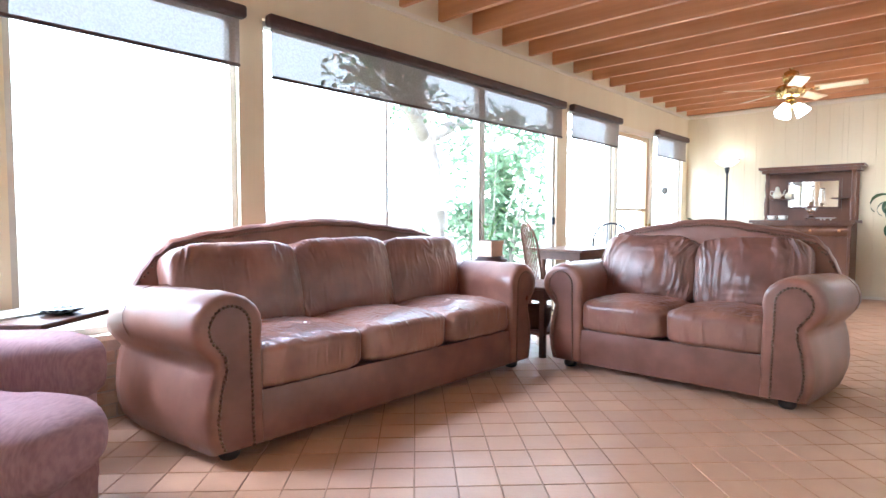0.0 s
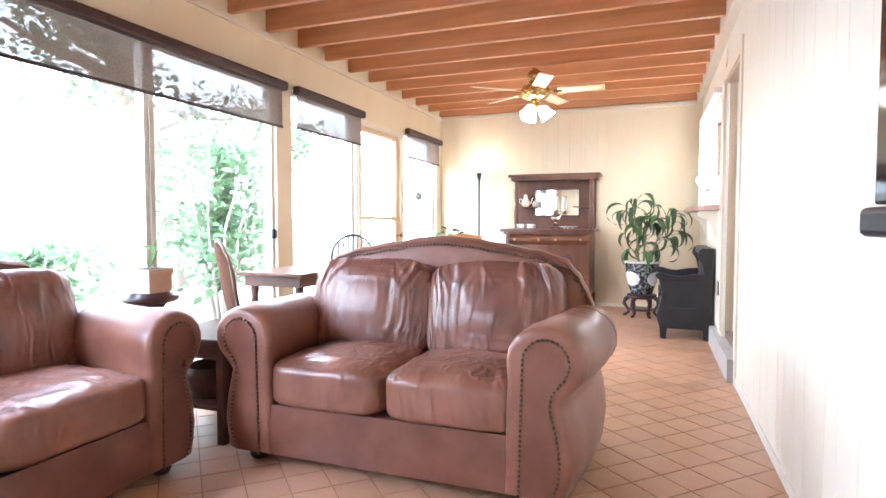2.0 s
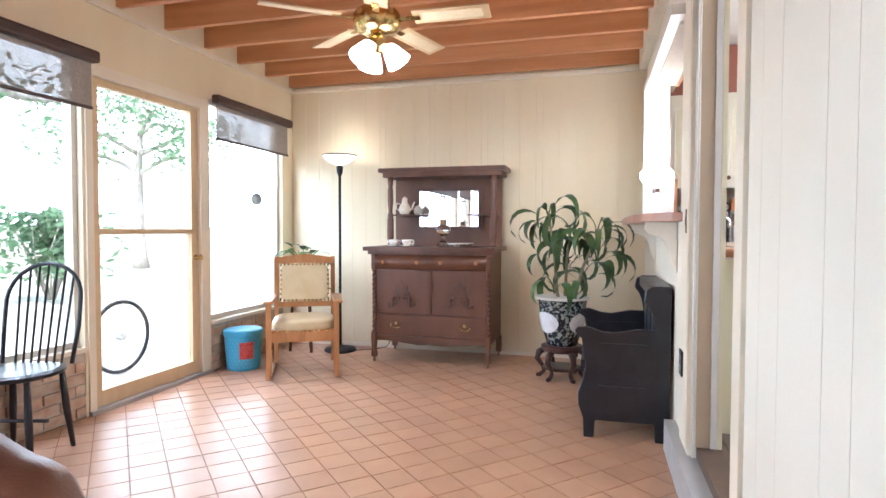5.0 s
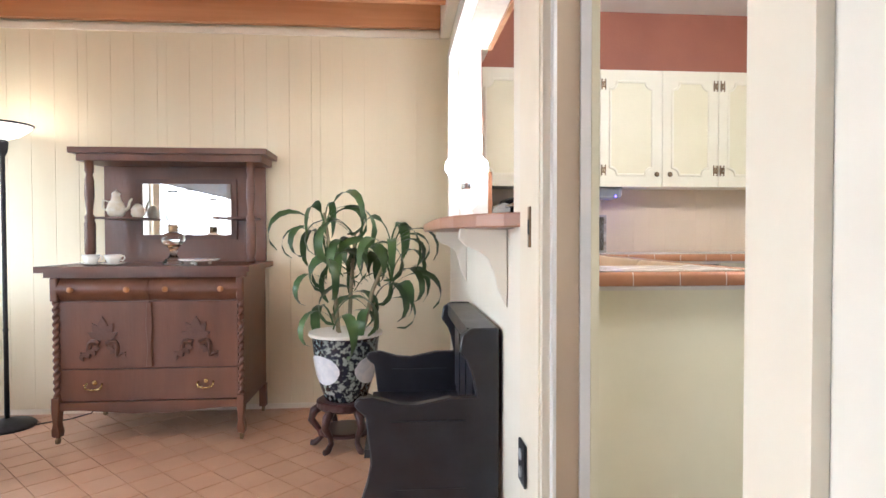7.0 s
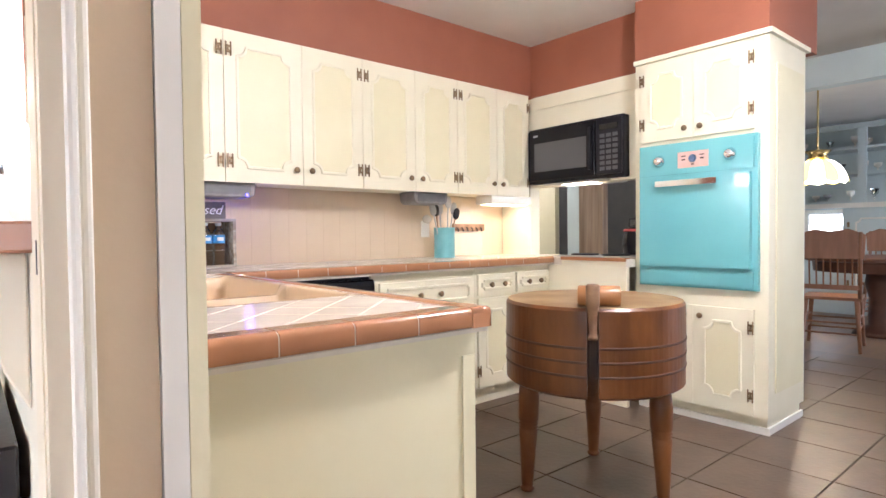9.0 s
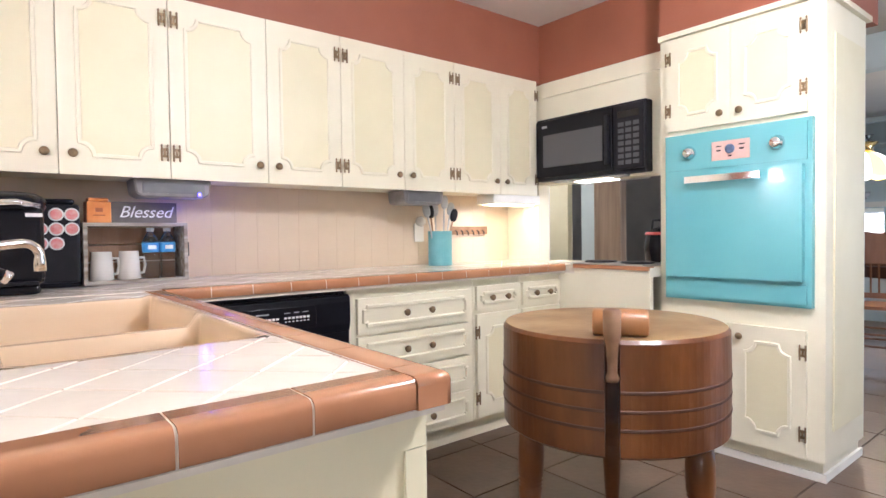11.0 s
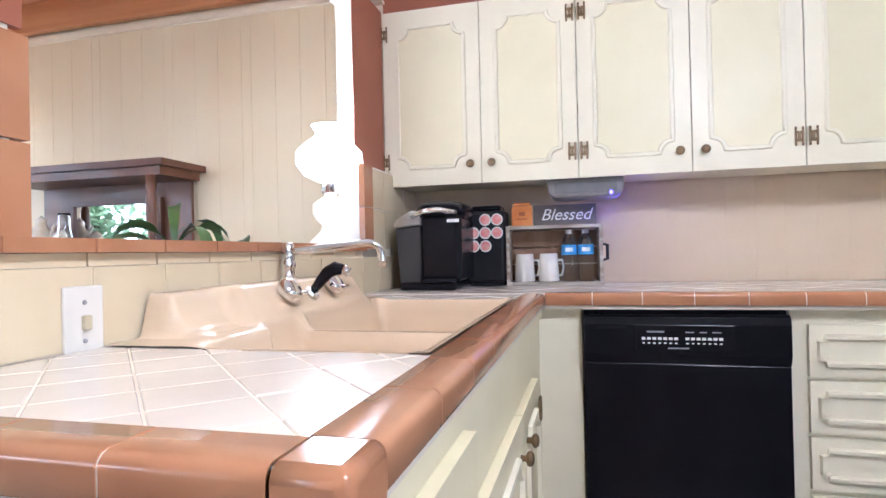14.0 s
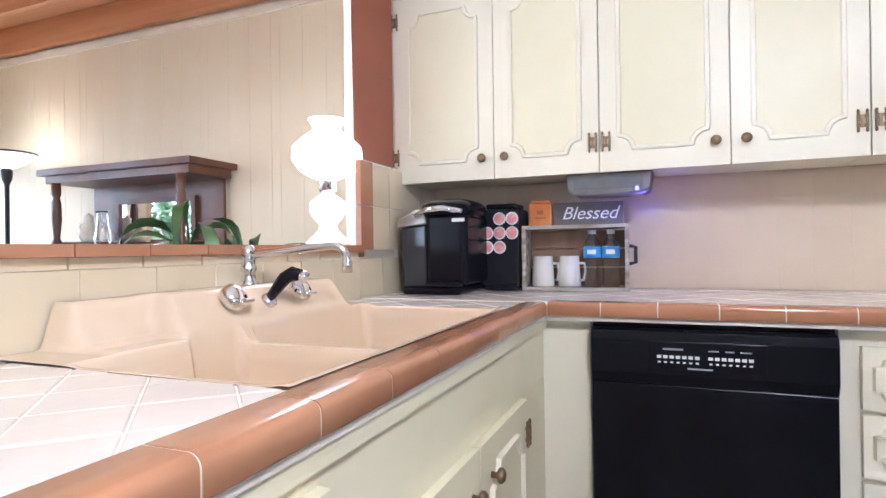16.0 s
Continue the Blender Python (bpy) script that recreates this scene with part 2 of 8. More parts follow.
M_print = mat("white_print", (0.8, 0.8, 0.78), rough=0.5)
M_gprint = mat("grey_print", (0.35, 0.35, 0.36), rough=0.5)
M_screen = mat("black_screen", (0.006, 0.006, 0.008), rough=0.08)
M_dwall = mat("pale_blue_wall", (0.58, 0.66, 0.67), (0.54, 0.62, 0.63), 3, 0.6)
M_wood2 = mat("worn_brown_plank", (0.24, 0.13, 0.07), (0.33, 0.20, 0.12), 6, 0.6, 0.3, 50, stretch=(3, 3, 0.3))
M_bark = mat("oak_bark", (0.32, 0.29, 0.25), (0.45, 0.42, 0.37), 9, 0.95, 0.9, 30, stretch=(1, 1, 0.3))
M_grass = mat("garden_ground", (0.34, 0.34, 0.24), (0.46, 0.43, 0.33), 1.5, 0.95, 0.6, 30)
M_fence = mat("weathered_fence", (0.66, 0.62, 0.54), (0.74, 0.70, 0.62), 5, 0.9, 0.4, 40, stretch=(3, 3, 0.4))
# emission stands in for the overexposed distance and haze
M_backglow = glow("backdrop_glow", (0.93, 1.0, 0.98), 3.6)
M_lampw = glow("lit_opal_glass", (1.0, 0.92, 0.78), 7)
M_lampk = glow("lit_milk_glass", (1.0, 0.96, 0.90), 4)
M_ledb = glow("blue_indicator", (0.12, 0.08, 1.0), 6)
M_tiff = glow("lit_yellow_glass", (0.95, 0.66, 0.14), 1.6)
M_tiffw = glow("lit_white_glass", (1.0, 0.93, 0.75), 3.0)


# ---- base helpers of the place ----
def mesh_of(bm, name):
    me = bpy.data.meshes.new(name)
    bm.normal_update()
    bm.to_mesh(me)
    bm.free()
    return me


def part(name, bm, material, parent, label="", smooth=False):
    """One mesh object under a thing or part."""
    me = mesh_of(bm, name)
    if isinstance(material, (list, tuple)):
        for m in material:
            me.materials.append(m)
    else:
        me.materials.append(material)
    if smooth:
        me.polygons.foreach_set("use_smooth", [True] * len(me.polygons))
    ob = new(name, me)
    ob.parent = parent
    if label:
        ob["label"] = label
    return ob


def thing(name, m, label, category, group=""):
    ob = new(name)
    ob.empty_display_size = 0.1
    ob.matrix_world = m
    return tagged(ob, label, category, group)


def solid(name, bm, material, label="", category="", kind="structure", smooth=False, group=""):
    ob = part(name, bm, material, None, smooth=smooth)
    return tagged(ob, label, category, group, kind)


def box(bm, x0, y0, z0, x1, y1, z1, m=None, mat=0):
    vs = [bm.verts.new(Vector(p) if m is None else m @ Vector(p)) for p in
          ((x0, y0, z0), (x1, y0, z0), (x1, y1, z0), (x0, y1, z0), (x0, y0, z1), (x1, y0, z1), (x1, y1, z1), (x0, y1, z1))]
    fs = []
    for f in ((3, 2, 1, 0), (4, 5, 6, 7), (0, 1, 5, 4), (1, 2, 6, 5), (2, 3, 7, 6), (3, 0, 4, 7)):
        face = bm.faces.new([vs[i] for i in f])
        face.material_index = mat
        fs.append(face)
    return fs


def boxes(*args):
    bm = bmesh.new()
    for a in args:
        box(bm, *a)
    return bm


def rbox(x0, y0, z0, x1, y1, z1, r=0.01, seg=2):
    """A box with rounded edges."""
    bm = bmesh.new()
    box(bm, x0, y0, z0, x1, y1, z1)
    bmesh.ops.bevel(bm, geom=bm.edges[:], offset=r, segments=seg, profile=0.5, affect="EDGES")
    return bm


def bevelled(bm, r=0.004, seg=1):
    bmesh.ops.bevel(bm, geom=[e for e in bm.edges if len(e.link_faces) == 2 and e.calc_face_angle(0) > 0.5], offset=r, segments=seg, profile=0.5, affect="EDGES")
    return bm


def lathe(profile, segs=24, m=None, bm=None, mat=0):
    """A turned body: profile of (radius, height) from bottom to top, about z."""
    bm = bm or bmesh.new()
    rings = []
    for r, z in profile:
        if r < 1e-5:
            p = Vector((0, 0, z))
            rings.append([bm.verts.new(m @ p if m else p)])
        else:
            ring = []
            for i in range(segs):
                a = 2 * math.pi * i / segs
                p = Vector((r * math.cos(a), r * math.sin(a), z))
                ring.append(bm.verts.new(m @ p if m else p))
            rings.append(ring)
    for a, b in zip(rings, rings[1:]):
        for i in range(segs):
            j = (i + 1) % segs
            if len(a) == 1 and len(b) == 1:
                break
            if len(a) == 1:
                f = bm.faces.new((a[0], b[j], b[i]))
            elif len(b) == 1:
                f = bm.faces.new((a[i], a[j], b[0]))
            else:
                f = bm.faces.new((a[i], a[j], b[j], b[i]))
            f.material_index = mat
    for ring, flip in ((rings[0], True), (rings[-1], False)):
        if len(ring) > 2:
            f = bm.faces.new(ring[::-1] if flip else ring)
            f.material_index = mat
    return bm


def tube(points, radius, segs=8, bm=None, caps=True, mat=0):
    """A round bar along points; radius is a number or one for each point."""
    bm = bm or bmesh.new()
    pts = [Vector(p) for p in points]
    n = len(pts)
    rad = radius if isinstance(radius, (list, tuple)) else [radius] * n
    up, rings = None, []
    for i, p in enumerate(pts):
        d = (pts[min(i + 1, n - 1)] - pts[max(i - 1, 0)]).normalized()
        if up is None:
            up = Vector((0, 0, 1)) if abs(d.z) < 0.9 else Vector((1, 0, 0))
        side = d.cross(up).normalized()
        up = side.cross(d).normalized()
        rings.append([bm.verts.new(p + rad[i] * (math.cos(2 * math.pi * k / segs) * side + math.sin(2 * math.pi * k / segs) * up)) for k in range(segs)])
    for a, b in zip(rings, rings[1:]):
        for k in range(segs):
            f = bm.faces.new((a[k], b[k], b[(k + 1) % segs], a[(k + 1) % segs]))
            f.material_index = mat
    if caps:
        bm.faces.new(rings[0]).material_index = mat
        bm.faces.new(rings[-1][::-1]).material_index = mat
    return bm


def prism(outline, depth, m=None, bm=None, mat=0):
    """A flat outline of (u, v), drawn in x and z, drawn out by depth along +y."""
    bm = bm or bmesh.new()
    t = (lambda p: m @ Vector(p)) if m else (lambda p: Vector(p))
    a = [bm.verts.new(t((u, 0, v))) for u, v in outline]
    b = [bm.verts.new(t((u, depth, v))) for u, v in outline]
    n = len(outline)
    fs = [bm.faces.new(a), bm.faces.new(b[::-1])]
    for i in range(n):
        fs.append(bm.faces.new((a[(i + 1) % n], a[i], b[i], b[(i + 1) % n])))
    for f in fs:
        f.material_index = mat
    bmesh.ops.recalc_face_normals(bm, faces=fs)
    return bm


def arc(cx, cy, r, a0, a1, n):
    return [(cx + r * math.cos(radians(a0 + (a1 - a0) * i / n)), cy + r * math.sin(radians(a0 + (a1 - a0) * i / n))) for i in range(n + 1)]


def sheet(fn, nu, nv, bm=None, closed_u=False, mat=0):
    """A grid surface: fn(u, v) with u and v from 0 to 1."""
    bm = bm or bmesh.new()
    cols = nu if closed_u else nu + 1
    g = [[bm.verts.new(fn(i / nu, j / nv)) for i in range(cols)] for j in range(nv + 1)]
    for j in range(nv):
        for i in range(nu):
            k = (i + 1) % cols
            f = bm.faces.new((g[j][i], g[j][k], g[j + 1][k], g[j + 1][i]))
            f.material_index = mat
    return bm


def pillow(sx, sy, sz, m=None, n=3.2, nu=28, nv=16, wrinkle=0.0, seed=0.0, pinch=None):
    """A stuffed cushion: a rounded box of half sizes sx, sy, sz with folds."""
    def pw(c):
        return math.copysign(abs(c) ** (2 / n), c)

    def fn(u, v):
        a, b = 2 * math.pi * u, math.pi * (v - 0.5)
        x, y, z = pw(math.cos(b)) * pw(math.cos(a)) * sx, pw(math.cos(b)) * pw(math.sin(a)) * sy, pw(math.sin(b)) * sz
        p = Vector((x, y, z))
        if pinch:
            p = pinch(p)
        if wrinkle:
            q = Vector((p.x * 9 + seed, p.y * 9, p.z * 3.2 + seed))
            p += p.normalized() * wrinkle * (noise.noise(q) + 0.5 * noise.noise(q * 2.3))
        return m @ p if m else p
    return sheet(fn, nu, nv, closed_u=True)


# ---- structure: living room ----
W, F, S, KX = 3.457, 7.725, -3.6, 3.575
KZ, BZ, DZ, KC = 0.216, 2.62, 2.80, 2.56
OUT = -0.14


def span(bm, y0, y1, z0, z1, x0=OUT, x1=0.0):
    box(bm, x0, y0, z0, x1, y1, z1)


# window openings: y0, y1, sill, head
W0 = (-2.9, -1.05, 0.44, 2.24)
W1, W2, WB, DR, WC = (-0.82, 0.30, 0.44, 2.24), (0.46, 3.88, 0.0, 2.24), (4.09, 5.22, 0.44, 2.24), (5.24, 6.38, 0.0, 2.20), (6.41, 7.52, 0.42, 2.24)
bm = bmesh.new()
span(bm, S, W0[0], 0, DZ)
span(bm, W0[0], W0[1], W0[3], DZ)
span(bm, W0[1], -0.95, 0, DZ)
span(bm, -0.95, W1[0], 0, DZ)
span(bm, W1[0], W1[1], W1[3], DZ)
span(bm, W1[1], W2[0], 0, DZ)
span(bm, W2[0], W2[1], W2[3], DZ)
span(bm, W2[1], WB[0], 0, DZ)
span(bm, WB[0], WB[1], WB[3], DZ)
span(bm, WB[1], DR[0], 0, DZ)
span(bm, DR[0], DR[1], DR[3], DZ)
span(bm, DR[1], WC[0], 0, DZ)
span(bm, WC[0], WC[1], WC[3], DZ)
span(bm, WC[1], F, 0, DZ)
solid("wall_west", bm, M_panel, "cream painted panel wall with tall windows", "wall")

# far wall of upright boards with narrow joints
wall_north = solid("wall_north", boxes((OUT, F, 0, W + 0.2, F + 0.12, DZ)), M_panel, "cream painted board panelling on the far wall", "wall")
south = solid("wall_south", boxes((OUT, S - 0.12, 0, KX, S, DZ)), M_panel, "plain cream wall behind the seating", "wall")

DY0, DY1, DH = 4.285, 5.10, 2.24        # kitchen doorway
PY0, PY1, PZ0, PZ1 = 5.53, 7.06, 1.21, 2.22   # pass-through
bm = bmesh.new()
for a in ((W, S, 0, KX, DY0, DZ), (W, DY0, DH, KX, DY1, DZ), (W, DY1, 0, KX, PY0, DZ), (W, PY0, 0, KX, PY1, PZ0), (W, PY0, PZ1, KX, PY1, DZ), (W, PY1, 0, KX, F, 1.545), (W, PY1, 1.545, KX - 0.03, F, DZ)):
    box(bm, *a)
solid("wall_east", bm, M_wallw, "cream painted wall with a doorway and a pass-through to the kitchen", "wall")
solid("ceiling", boxes((OUT, S - 0.1, DZ, KX, F + 0.1, DZ + 0.08)), M_deck, "stained board ceiling above open joists", "ceiling")
i = 0
yb = 7.66
while yb > S:
    bmb = bevelled(boxes((0.0, yb, BZ, 3.385, yb + 0.045, DZ - 0.004)), 0.004)
    solid("ceiling_joist", bmb, M_beam, "orange-brown stained wooden ceiling joist", "ceiling joist", group="ceiling joists")
    yb -= 0.433
solid("crown_trim_east", boxes((3.388, S, BZ - 0.05, W - 0.003, F - 0.003, DZ - 0.004)), M_wallw, "cream board along the joist ends", "trim")
solid("crown_trim_west", boxes((0.003, S, 2.56, 0.022, F, 2.595)), M_trim, "thin cream moulding under the joists", "trim")
solid("crown_trim_north", boxes((0.03, F - 0.03, 2.56, 3.38, F - 0.002, 2.60)), M_trim, "thin cream moulding on the far wall", "trim")
solid("baseboard_north", boxes((0.01, F - 0.016, 0, W - 0.01, F - 0.002, 0.035)), M_trim, "low cream baseboard", "baseboard")
solid("baseboard_east", boxes((W - 0.014, 5.3, 0, W - 0.002, F - 0.02, 0.05), (W - 0.014, S, 0, W - 0.002, 4.2, 0.05)), M_white, "low white baseboard", "baseboard")


# upright boards of the panelling
bx = 0.16
k = 0
while bx < 3.4:
    part("board", bevelled(boxes((bx - 0.1492, F - 0.0115, 0.036, bx - 0.0008, F - 0.0005, 2.60)), 0.002), M_panel, wall_north)
    k += 1
    bx += 0.15 if k % 3 else 0.21
    if k % 3 == 0:
        part("board", bevelled(boxes((bx - 0.1492 - 0.0600, F - 0.0115, 0.036, bx - 0.1508, F - 0.0005, 2.60)), 0.002), M_panel, wall_north)


# upright boards on the east wall
yb, k = -3.55, 0
while yb < 4.14:
    wd = (0.20, 0.13, 0.27, 0.16)[k % 4]
    y1 = min(yb + wd, 4.178)
    part("board", bevelled(boxes((W - 0.006, yb + 0.0012, 0.052, W - 0.0005, y1 - 0.0012, BZ - 0.052)), 0.002), M_wallw, bpy.data.objects["wall_east"])
    yb = y1
    k += 1


def window_frame(name, w, x0, x1, t, parent=None, label="", mull=(), rail=()):
    y0, y1, z0, z1 = w
    th = thing(name, Matrix.Identity(4), label, "window")
    th["kind"] = "structure"
    bm = bmesh.new()
    for a in ((x0, y0, z0, x1, y0 + t, z1), (x0, y1 - t, z0, x1, y1, z1), (x0, y0 + t, z0, x1, y1 - t, z0 + t), (x0, y0 + t, z1 - t, x1, y1 - t, z1)):
        box(bm, *a)
    part("window_frame", bevelled(bm, 0.004), M_alu, th)
    edges = [y0 + t] + [m for m in mull] + [y1 - t]
    for m in mull:
        part("mullion", boxes((x0 + 0.01, m - 0.012, z0 + t, x1 - 0.01, m + 0.012, z1 - t)), M_alu, th)
    for a, b in zip(edges, edges[1:]):
        xm = (x0 + x1) / 2
        pane = part("pane", boxes((xm - 0.003, a, z0 + t, xm + 0.003, b, z1 - t)), M_glass, th)
        pane.visible_shadow = False
    return th


def shade(y0, y1, zt, zb):
    th = thing("roller_shade", pose(0, 0, 0), "half-drawn dark woven roller shade with a brown cassette", "roller shade", "roller shades over the windows")
    part("cassette", rbox(0.004, y0, zt - 0.075, 0.075, y1, zt, 0.018, 3), M_shade_c, th)
    part("fabric", sheet(lambda u, v: Vector((0.028 + 0.002 * math.sin(u * 30), y0 + 0.03 + u * (y1 - y0 - 0.06), zt - 0.06 + v * (zb - zt + 0.06))), 40, 4), M_shade_f, th, "dark sheer woven fabric")
    part("bottom_bar", rbox(0.018, y0 + 0.03, zb - 0.02, 0.038, y1 - 0.03, zb, 0.006), M_shade_c, th)


win0 = window_frame("window_5", W0, -0.11, -0.04, 0.035, label="tall fixed window in the same row")
win1 = window_frame("window_1", W1, -0.11, -0.04, 0.035, label="tall fixed window in a pale metal frame")
win2 = window_frame("window_2", (W2[0], 2.646, 0.44, W2[3]), -0.11, -0.04, 0.03, label="wide two-pane window in a pale metal frame", mull=(1.516,))
win3 = window_frame("window_3", WB, -0.11, -0.04, 0.035, label="tall window beside the garden door")
win4 = window_frame("window_4", WC, -0.11, -0.04, 0.04, label="window in the corner over a low brick wall")
# sliding glass panel beside window_2
sd = window_frame("sliding_door", (2.65, W2[1], 0.02, W2[3]), -0.10, -0.03, 0.035, label="sliding glass door in a pale metal frame")
part("latch", rbox(-0.032, W2[1] - 0.04, 0.97, -0.008, W2[1] - 0.012, 1.05, 0.006), M_blackm, sd, "black plastic latch")
for y0, y1, zt, zb in ((-0.95, 0.325, 2.262, 1.93), (0.47, 3.957, 2.262, 1.90), (4.10, 5.305, 2.266, 1.925), (6.43, 7.61, 2.268, 1.925)):
    shade(y0, y1, zt, zb)
# window sills and brick plinths
for y0, y1, z in ((W0[0], W0[1], W0[2]), (W1[0], W1[1], W1[2]), (W2[0], 2.646, 0.44), (WB[0], WB[1], 0.44), (WC[0], WC[1], 0.42)):
    solid("window_sill", bevelled(boxes((-0.12, y0 + 0.002, z - 0.03, 0.02, y1 - 0.002, z - 0.002)), 0.004), M_trim, "cream window sill on brick", "window sill")
    plinth = solid("brick_plinth", boxes((OUT, y0 + 0.002, 0, -0.012, y1 - 0.002, z - 0.032)), M_mortar, "low wall of pale mottled bricks under the window", "brick wall")
    rz, row = 0.012, 0
    while rz + 0.06 < z - 0.03:
        yy = y0 + 0.004 - (0.105 if row % 2 else 0)
        while yy < y1 - 0.01:
            a, b = max(yy, y0 + 0.004), min(yy + 0.2, y1 - 0.004)
            if b - a > 0.03:
                d = random.uniform(-0.004, 0.004)
                part("brick", bevelled(boxes((-0.03, a, rz, d, b, rz + 0.058)), 0.005), M_brick, plinth)
            yy += 0.212
        rz += 0.070
        row += 1

# garden door of tan wood with glass
dth = thing("garden_door", Matrix.Identity(4), "closed tan wooden garden door with two glass lights", "door")
dth["kind"] = "structure"
dx0, dx1 = -0.07, -0.015
part("door_frame", bevelled(boxes((-0.12, DR[0], 0, 0.012, DR[0] + 0.05, DR[3]), (-0.12, DR[1] - 0.09, 0, 0.012, DR[1], DR[3]), (-0.12, DR[0] + 0.05, 2.13, 0.012, DR[1] - 0.09, DR[3])), 0.005), M_trim, dth)
bm = bmesh.new()
a0, a1 = DR[0] + 0.055, DR[1] - 0.095
for b in ((dx0, a0, 0.03, dx1, a0 + 0.06, 2.125), (dx0, a1 - 0.075, 0.03, dx1, a1, 2.125), (dx0, a0 + 0.06, 0.03, dx1, a1 - 0.075, 0.13), (dx0, a0 + 0.06, 1.135, dx1, a1 - 0.075, 1.17), (dx0, a0 + 0.06, 2.08, dx1, a1 - 0.075, 2.125)):
    box(bm, *b)
M_tan = mat("tan_door_paint", (0.66, 0.50, 0.30), (0.61, 0.45, 0.26), 5, 0.45, 0.15, 50, stretch=(3, 3, 0.3))
leaf = part("door_leaf", bevelled(bm, 0.004), M_tan, dth, "tan wooden frame")
for z0, z1 in ((0.13, 1.135), (1.17, 2.08)):
    p = part("pane", boxes((-0.045, a0 + 0.06, z0, -0.04, a1 - 0.075, z1)), M_glass, dth)
    p.visible_shadow = False
part("door_knob", lathe([(0, 0), (0.022, 0), (0.022, 0.004), (0.008, 0.008), (0.008, 0.03), (0.022, 0.038), (0.024, 0.05), (0.015, 0.06), (0, 0.062)], 16, pose(dx1, a1 - 0.035, 0.95, 0, 90, 0)), M_brass, dth, "brass knob", smooth=True)
solid("threshold", bevelled(boxes((-0.14, DR[0], 0.0, 0.03, DR[1], 0.028)), 0.006), M_step, "grey metal door threshold", "threshold")

# kitchen doorway: casing, jambs, step
bm = bmesh.new()
for a in ((W - 0.018, DY0 - 0.10, 0.0, W - 0.001, DY0 - 0.004, DH + 0.10), (W - 0.014, DY1 + 0.022, 0.0, W - 0.001, DY1 + 0.27, DZ - 0.3), (W - 0.018, DY0 - 0.004, DH + 0.004, W - 0.001, DY1 + 0.06, DH + 0.10)):
    box(bm, *a)
solid("door_casing", bevelled(bm, 0.005), M_trim, "cream moulded casing round the open doorway", "door casing")
bm = bmesh.new()
for q, (d, e) in enumerate(((0.0, 0.022), (0.022, 0.016), (0.038, 0.022))):
    box(bm, W - 0.022 - 0.008 * (q != 1), DY1 - 0.05 + d, KZ, W - 0.004, DY1 - 0.05 + d + e - 0.001, DH)
solid("door_stop_moulding", bevelled(bm, 0.004), M_trim, "ribbed cream stop moulding in the doorway", "moulding")
# jamb boards carry their shade in the tan colour
solid("door_jamb", boxes((W - 0.003, DY1 - 0.012, KZ + 0.001, 3.5285, DY1 - 0.001, DH), (W - 0.003, DY0 + 0.001, KZ + 0.001, KX + 0.02, DY0 + 0.018, DH), (W - 0.003, DY0 + 0.018, DH - 0.018, KX + 0.02, DY1 - 0.018, DH - 0.001)), M_jamb_shade, "cream door jamb with its shade painted in as tan", "door jamb")
solid("door_jamb_edge", bevelled(boxes((3.530, DY1 - 0.016, KZ + 0.001, 3.556, DY1 + 0.08, DH)), 0.003), M_white, "pale painted jamb edge on the kitchen side", "door jamb")
solid("jamb_casing", bevelled(boxes((3.5575, DY1 - 0.014, KZ + 0.001, KX + 0.003, DY1 + 0.08, DH)), 0.003), M_cabp, "yellowish casing on the kitchen side of the doorway", "door jamb")
for x, y in ((W - 0.007, DY1 - 0.054), (W + 0.009, DY1 - 0.0125)):
    solid("moulding_bead", tube([(x, y, KZ + 0.002), (x, y, DH - 0.02)], 0.0055, 10), M_white, "rounded white bead of the door moulding", "moulding")
th = thing("strike_plate", pose(W - 0.014, 5.245, 1.21), "dark metal strike plate on the doorway board", "strike plate")
part("plate", bevelled(boxes((-0.004, -0.012, -0.055, 0.0, 0.012, 0.055)), 0.002), M_brassd, th)
part("slot", boxes((-0.006, -0.006, -0.02, -0.0041, 0.006, 0.02)), M_iron, th)
solid("door_step", bevelled(boxes((3.40, DY0 - 0.04, 0.0, W + 0.1, 5.62, 0.165)), 0.008), M_step, "grey painted step up to the kitchen", "step")
solid("kitchen_threshold", boxes((W + 0.02, DY0 + 0.002, 0.165, KX, DY1 - 0.002, KZ)), M_slate, "brown tiled threshold", "threshold")
th = thing("outlet_plate", pose(W - 0.016, 5.31, 0.54), "decorative dark metal outlet cover on the wall", "outlet")
part("plate", rbox(-0.008, -0.04, -0.06, 0.0, 0.04, 0.06, 0.003), M_iron, th)
for z in (-0.025, 0.025):
    part("socket", lathe([(0, 0), (0.016, 0), (0.016, 0.004), (0, 0.004)], 12, pose(-0.008, 0, z, 0, -90, 0)), M_gprint, th)

# pass-through: tiled frame on the kitchen side, pale lining proud of the wall on the other
bm = bmesh.new()
for a in ((3.385, PY1 - 0.02, PZ0 + 0.046, 3.452, PY1 + 0.045, PZ1 + 0.05), (3.385, PY0 - 0.1, PZ1, 3.452, PY1 - 0.02, PZ1 + 0.05)):
    box(bm, *a)
solid("pass_through_lining", bevelled(bm, 0.004), M_white, "white painted lining round the pass-through", "trim")
frame_t = solid("pass_through_frame", boxes((3.44, PY0, PZ1 - 0.012, KX + 0.012, PY1, PZ1 - 0.002), (3.44, PY1 - 0.012, PZ0 + 0.05, KX - 0.04, PY1 - 0.002, PZ1 - 0.012), (3.46, PY0 + 0.002, PZ0 + 0.046, KX + 0.012, PY0 + 0.012, PZ1 - 0.012)), M_wgrout, "peach tiled frame of the pass-through", "trim")


def edge_tile(bm_args, parent, name="tile"):
    return part(name, bevelled(boxes(bm_args), 0.006, 2), M_ptile, parent)


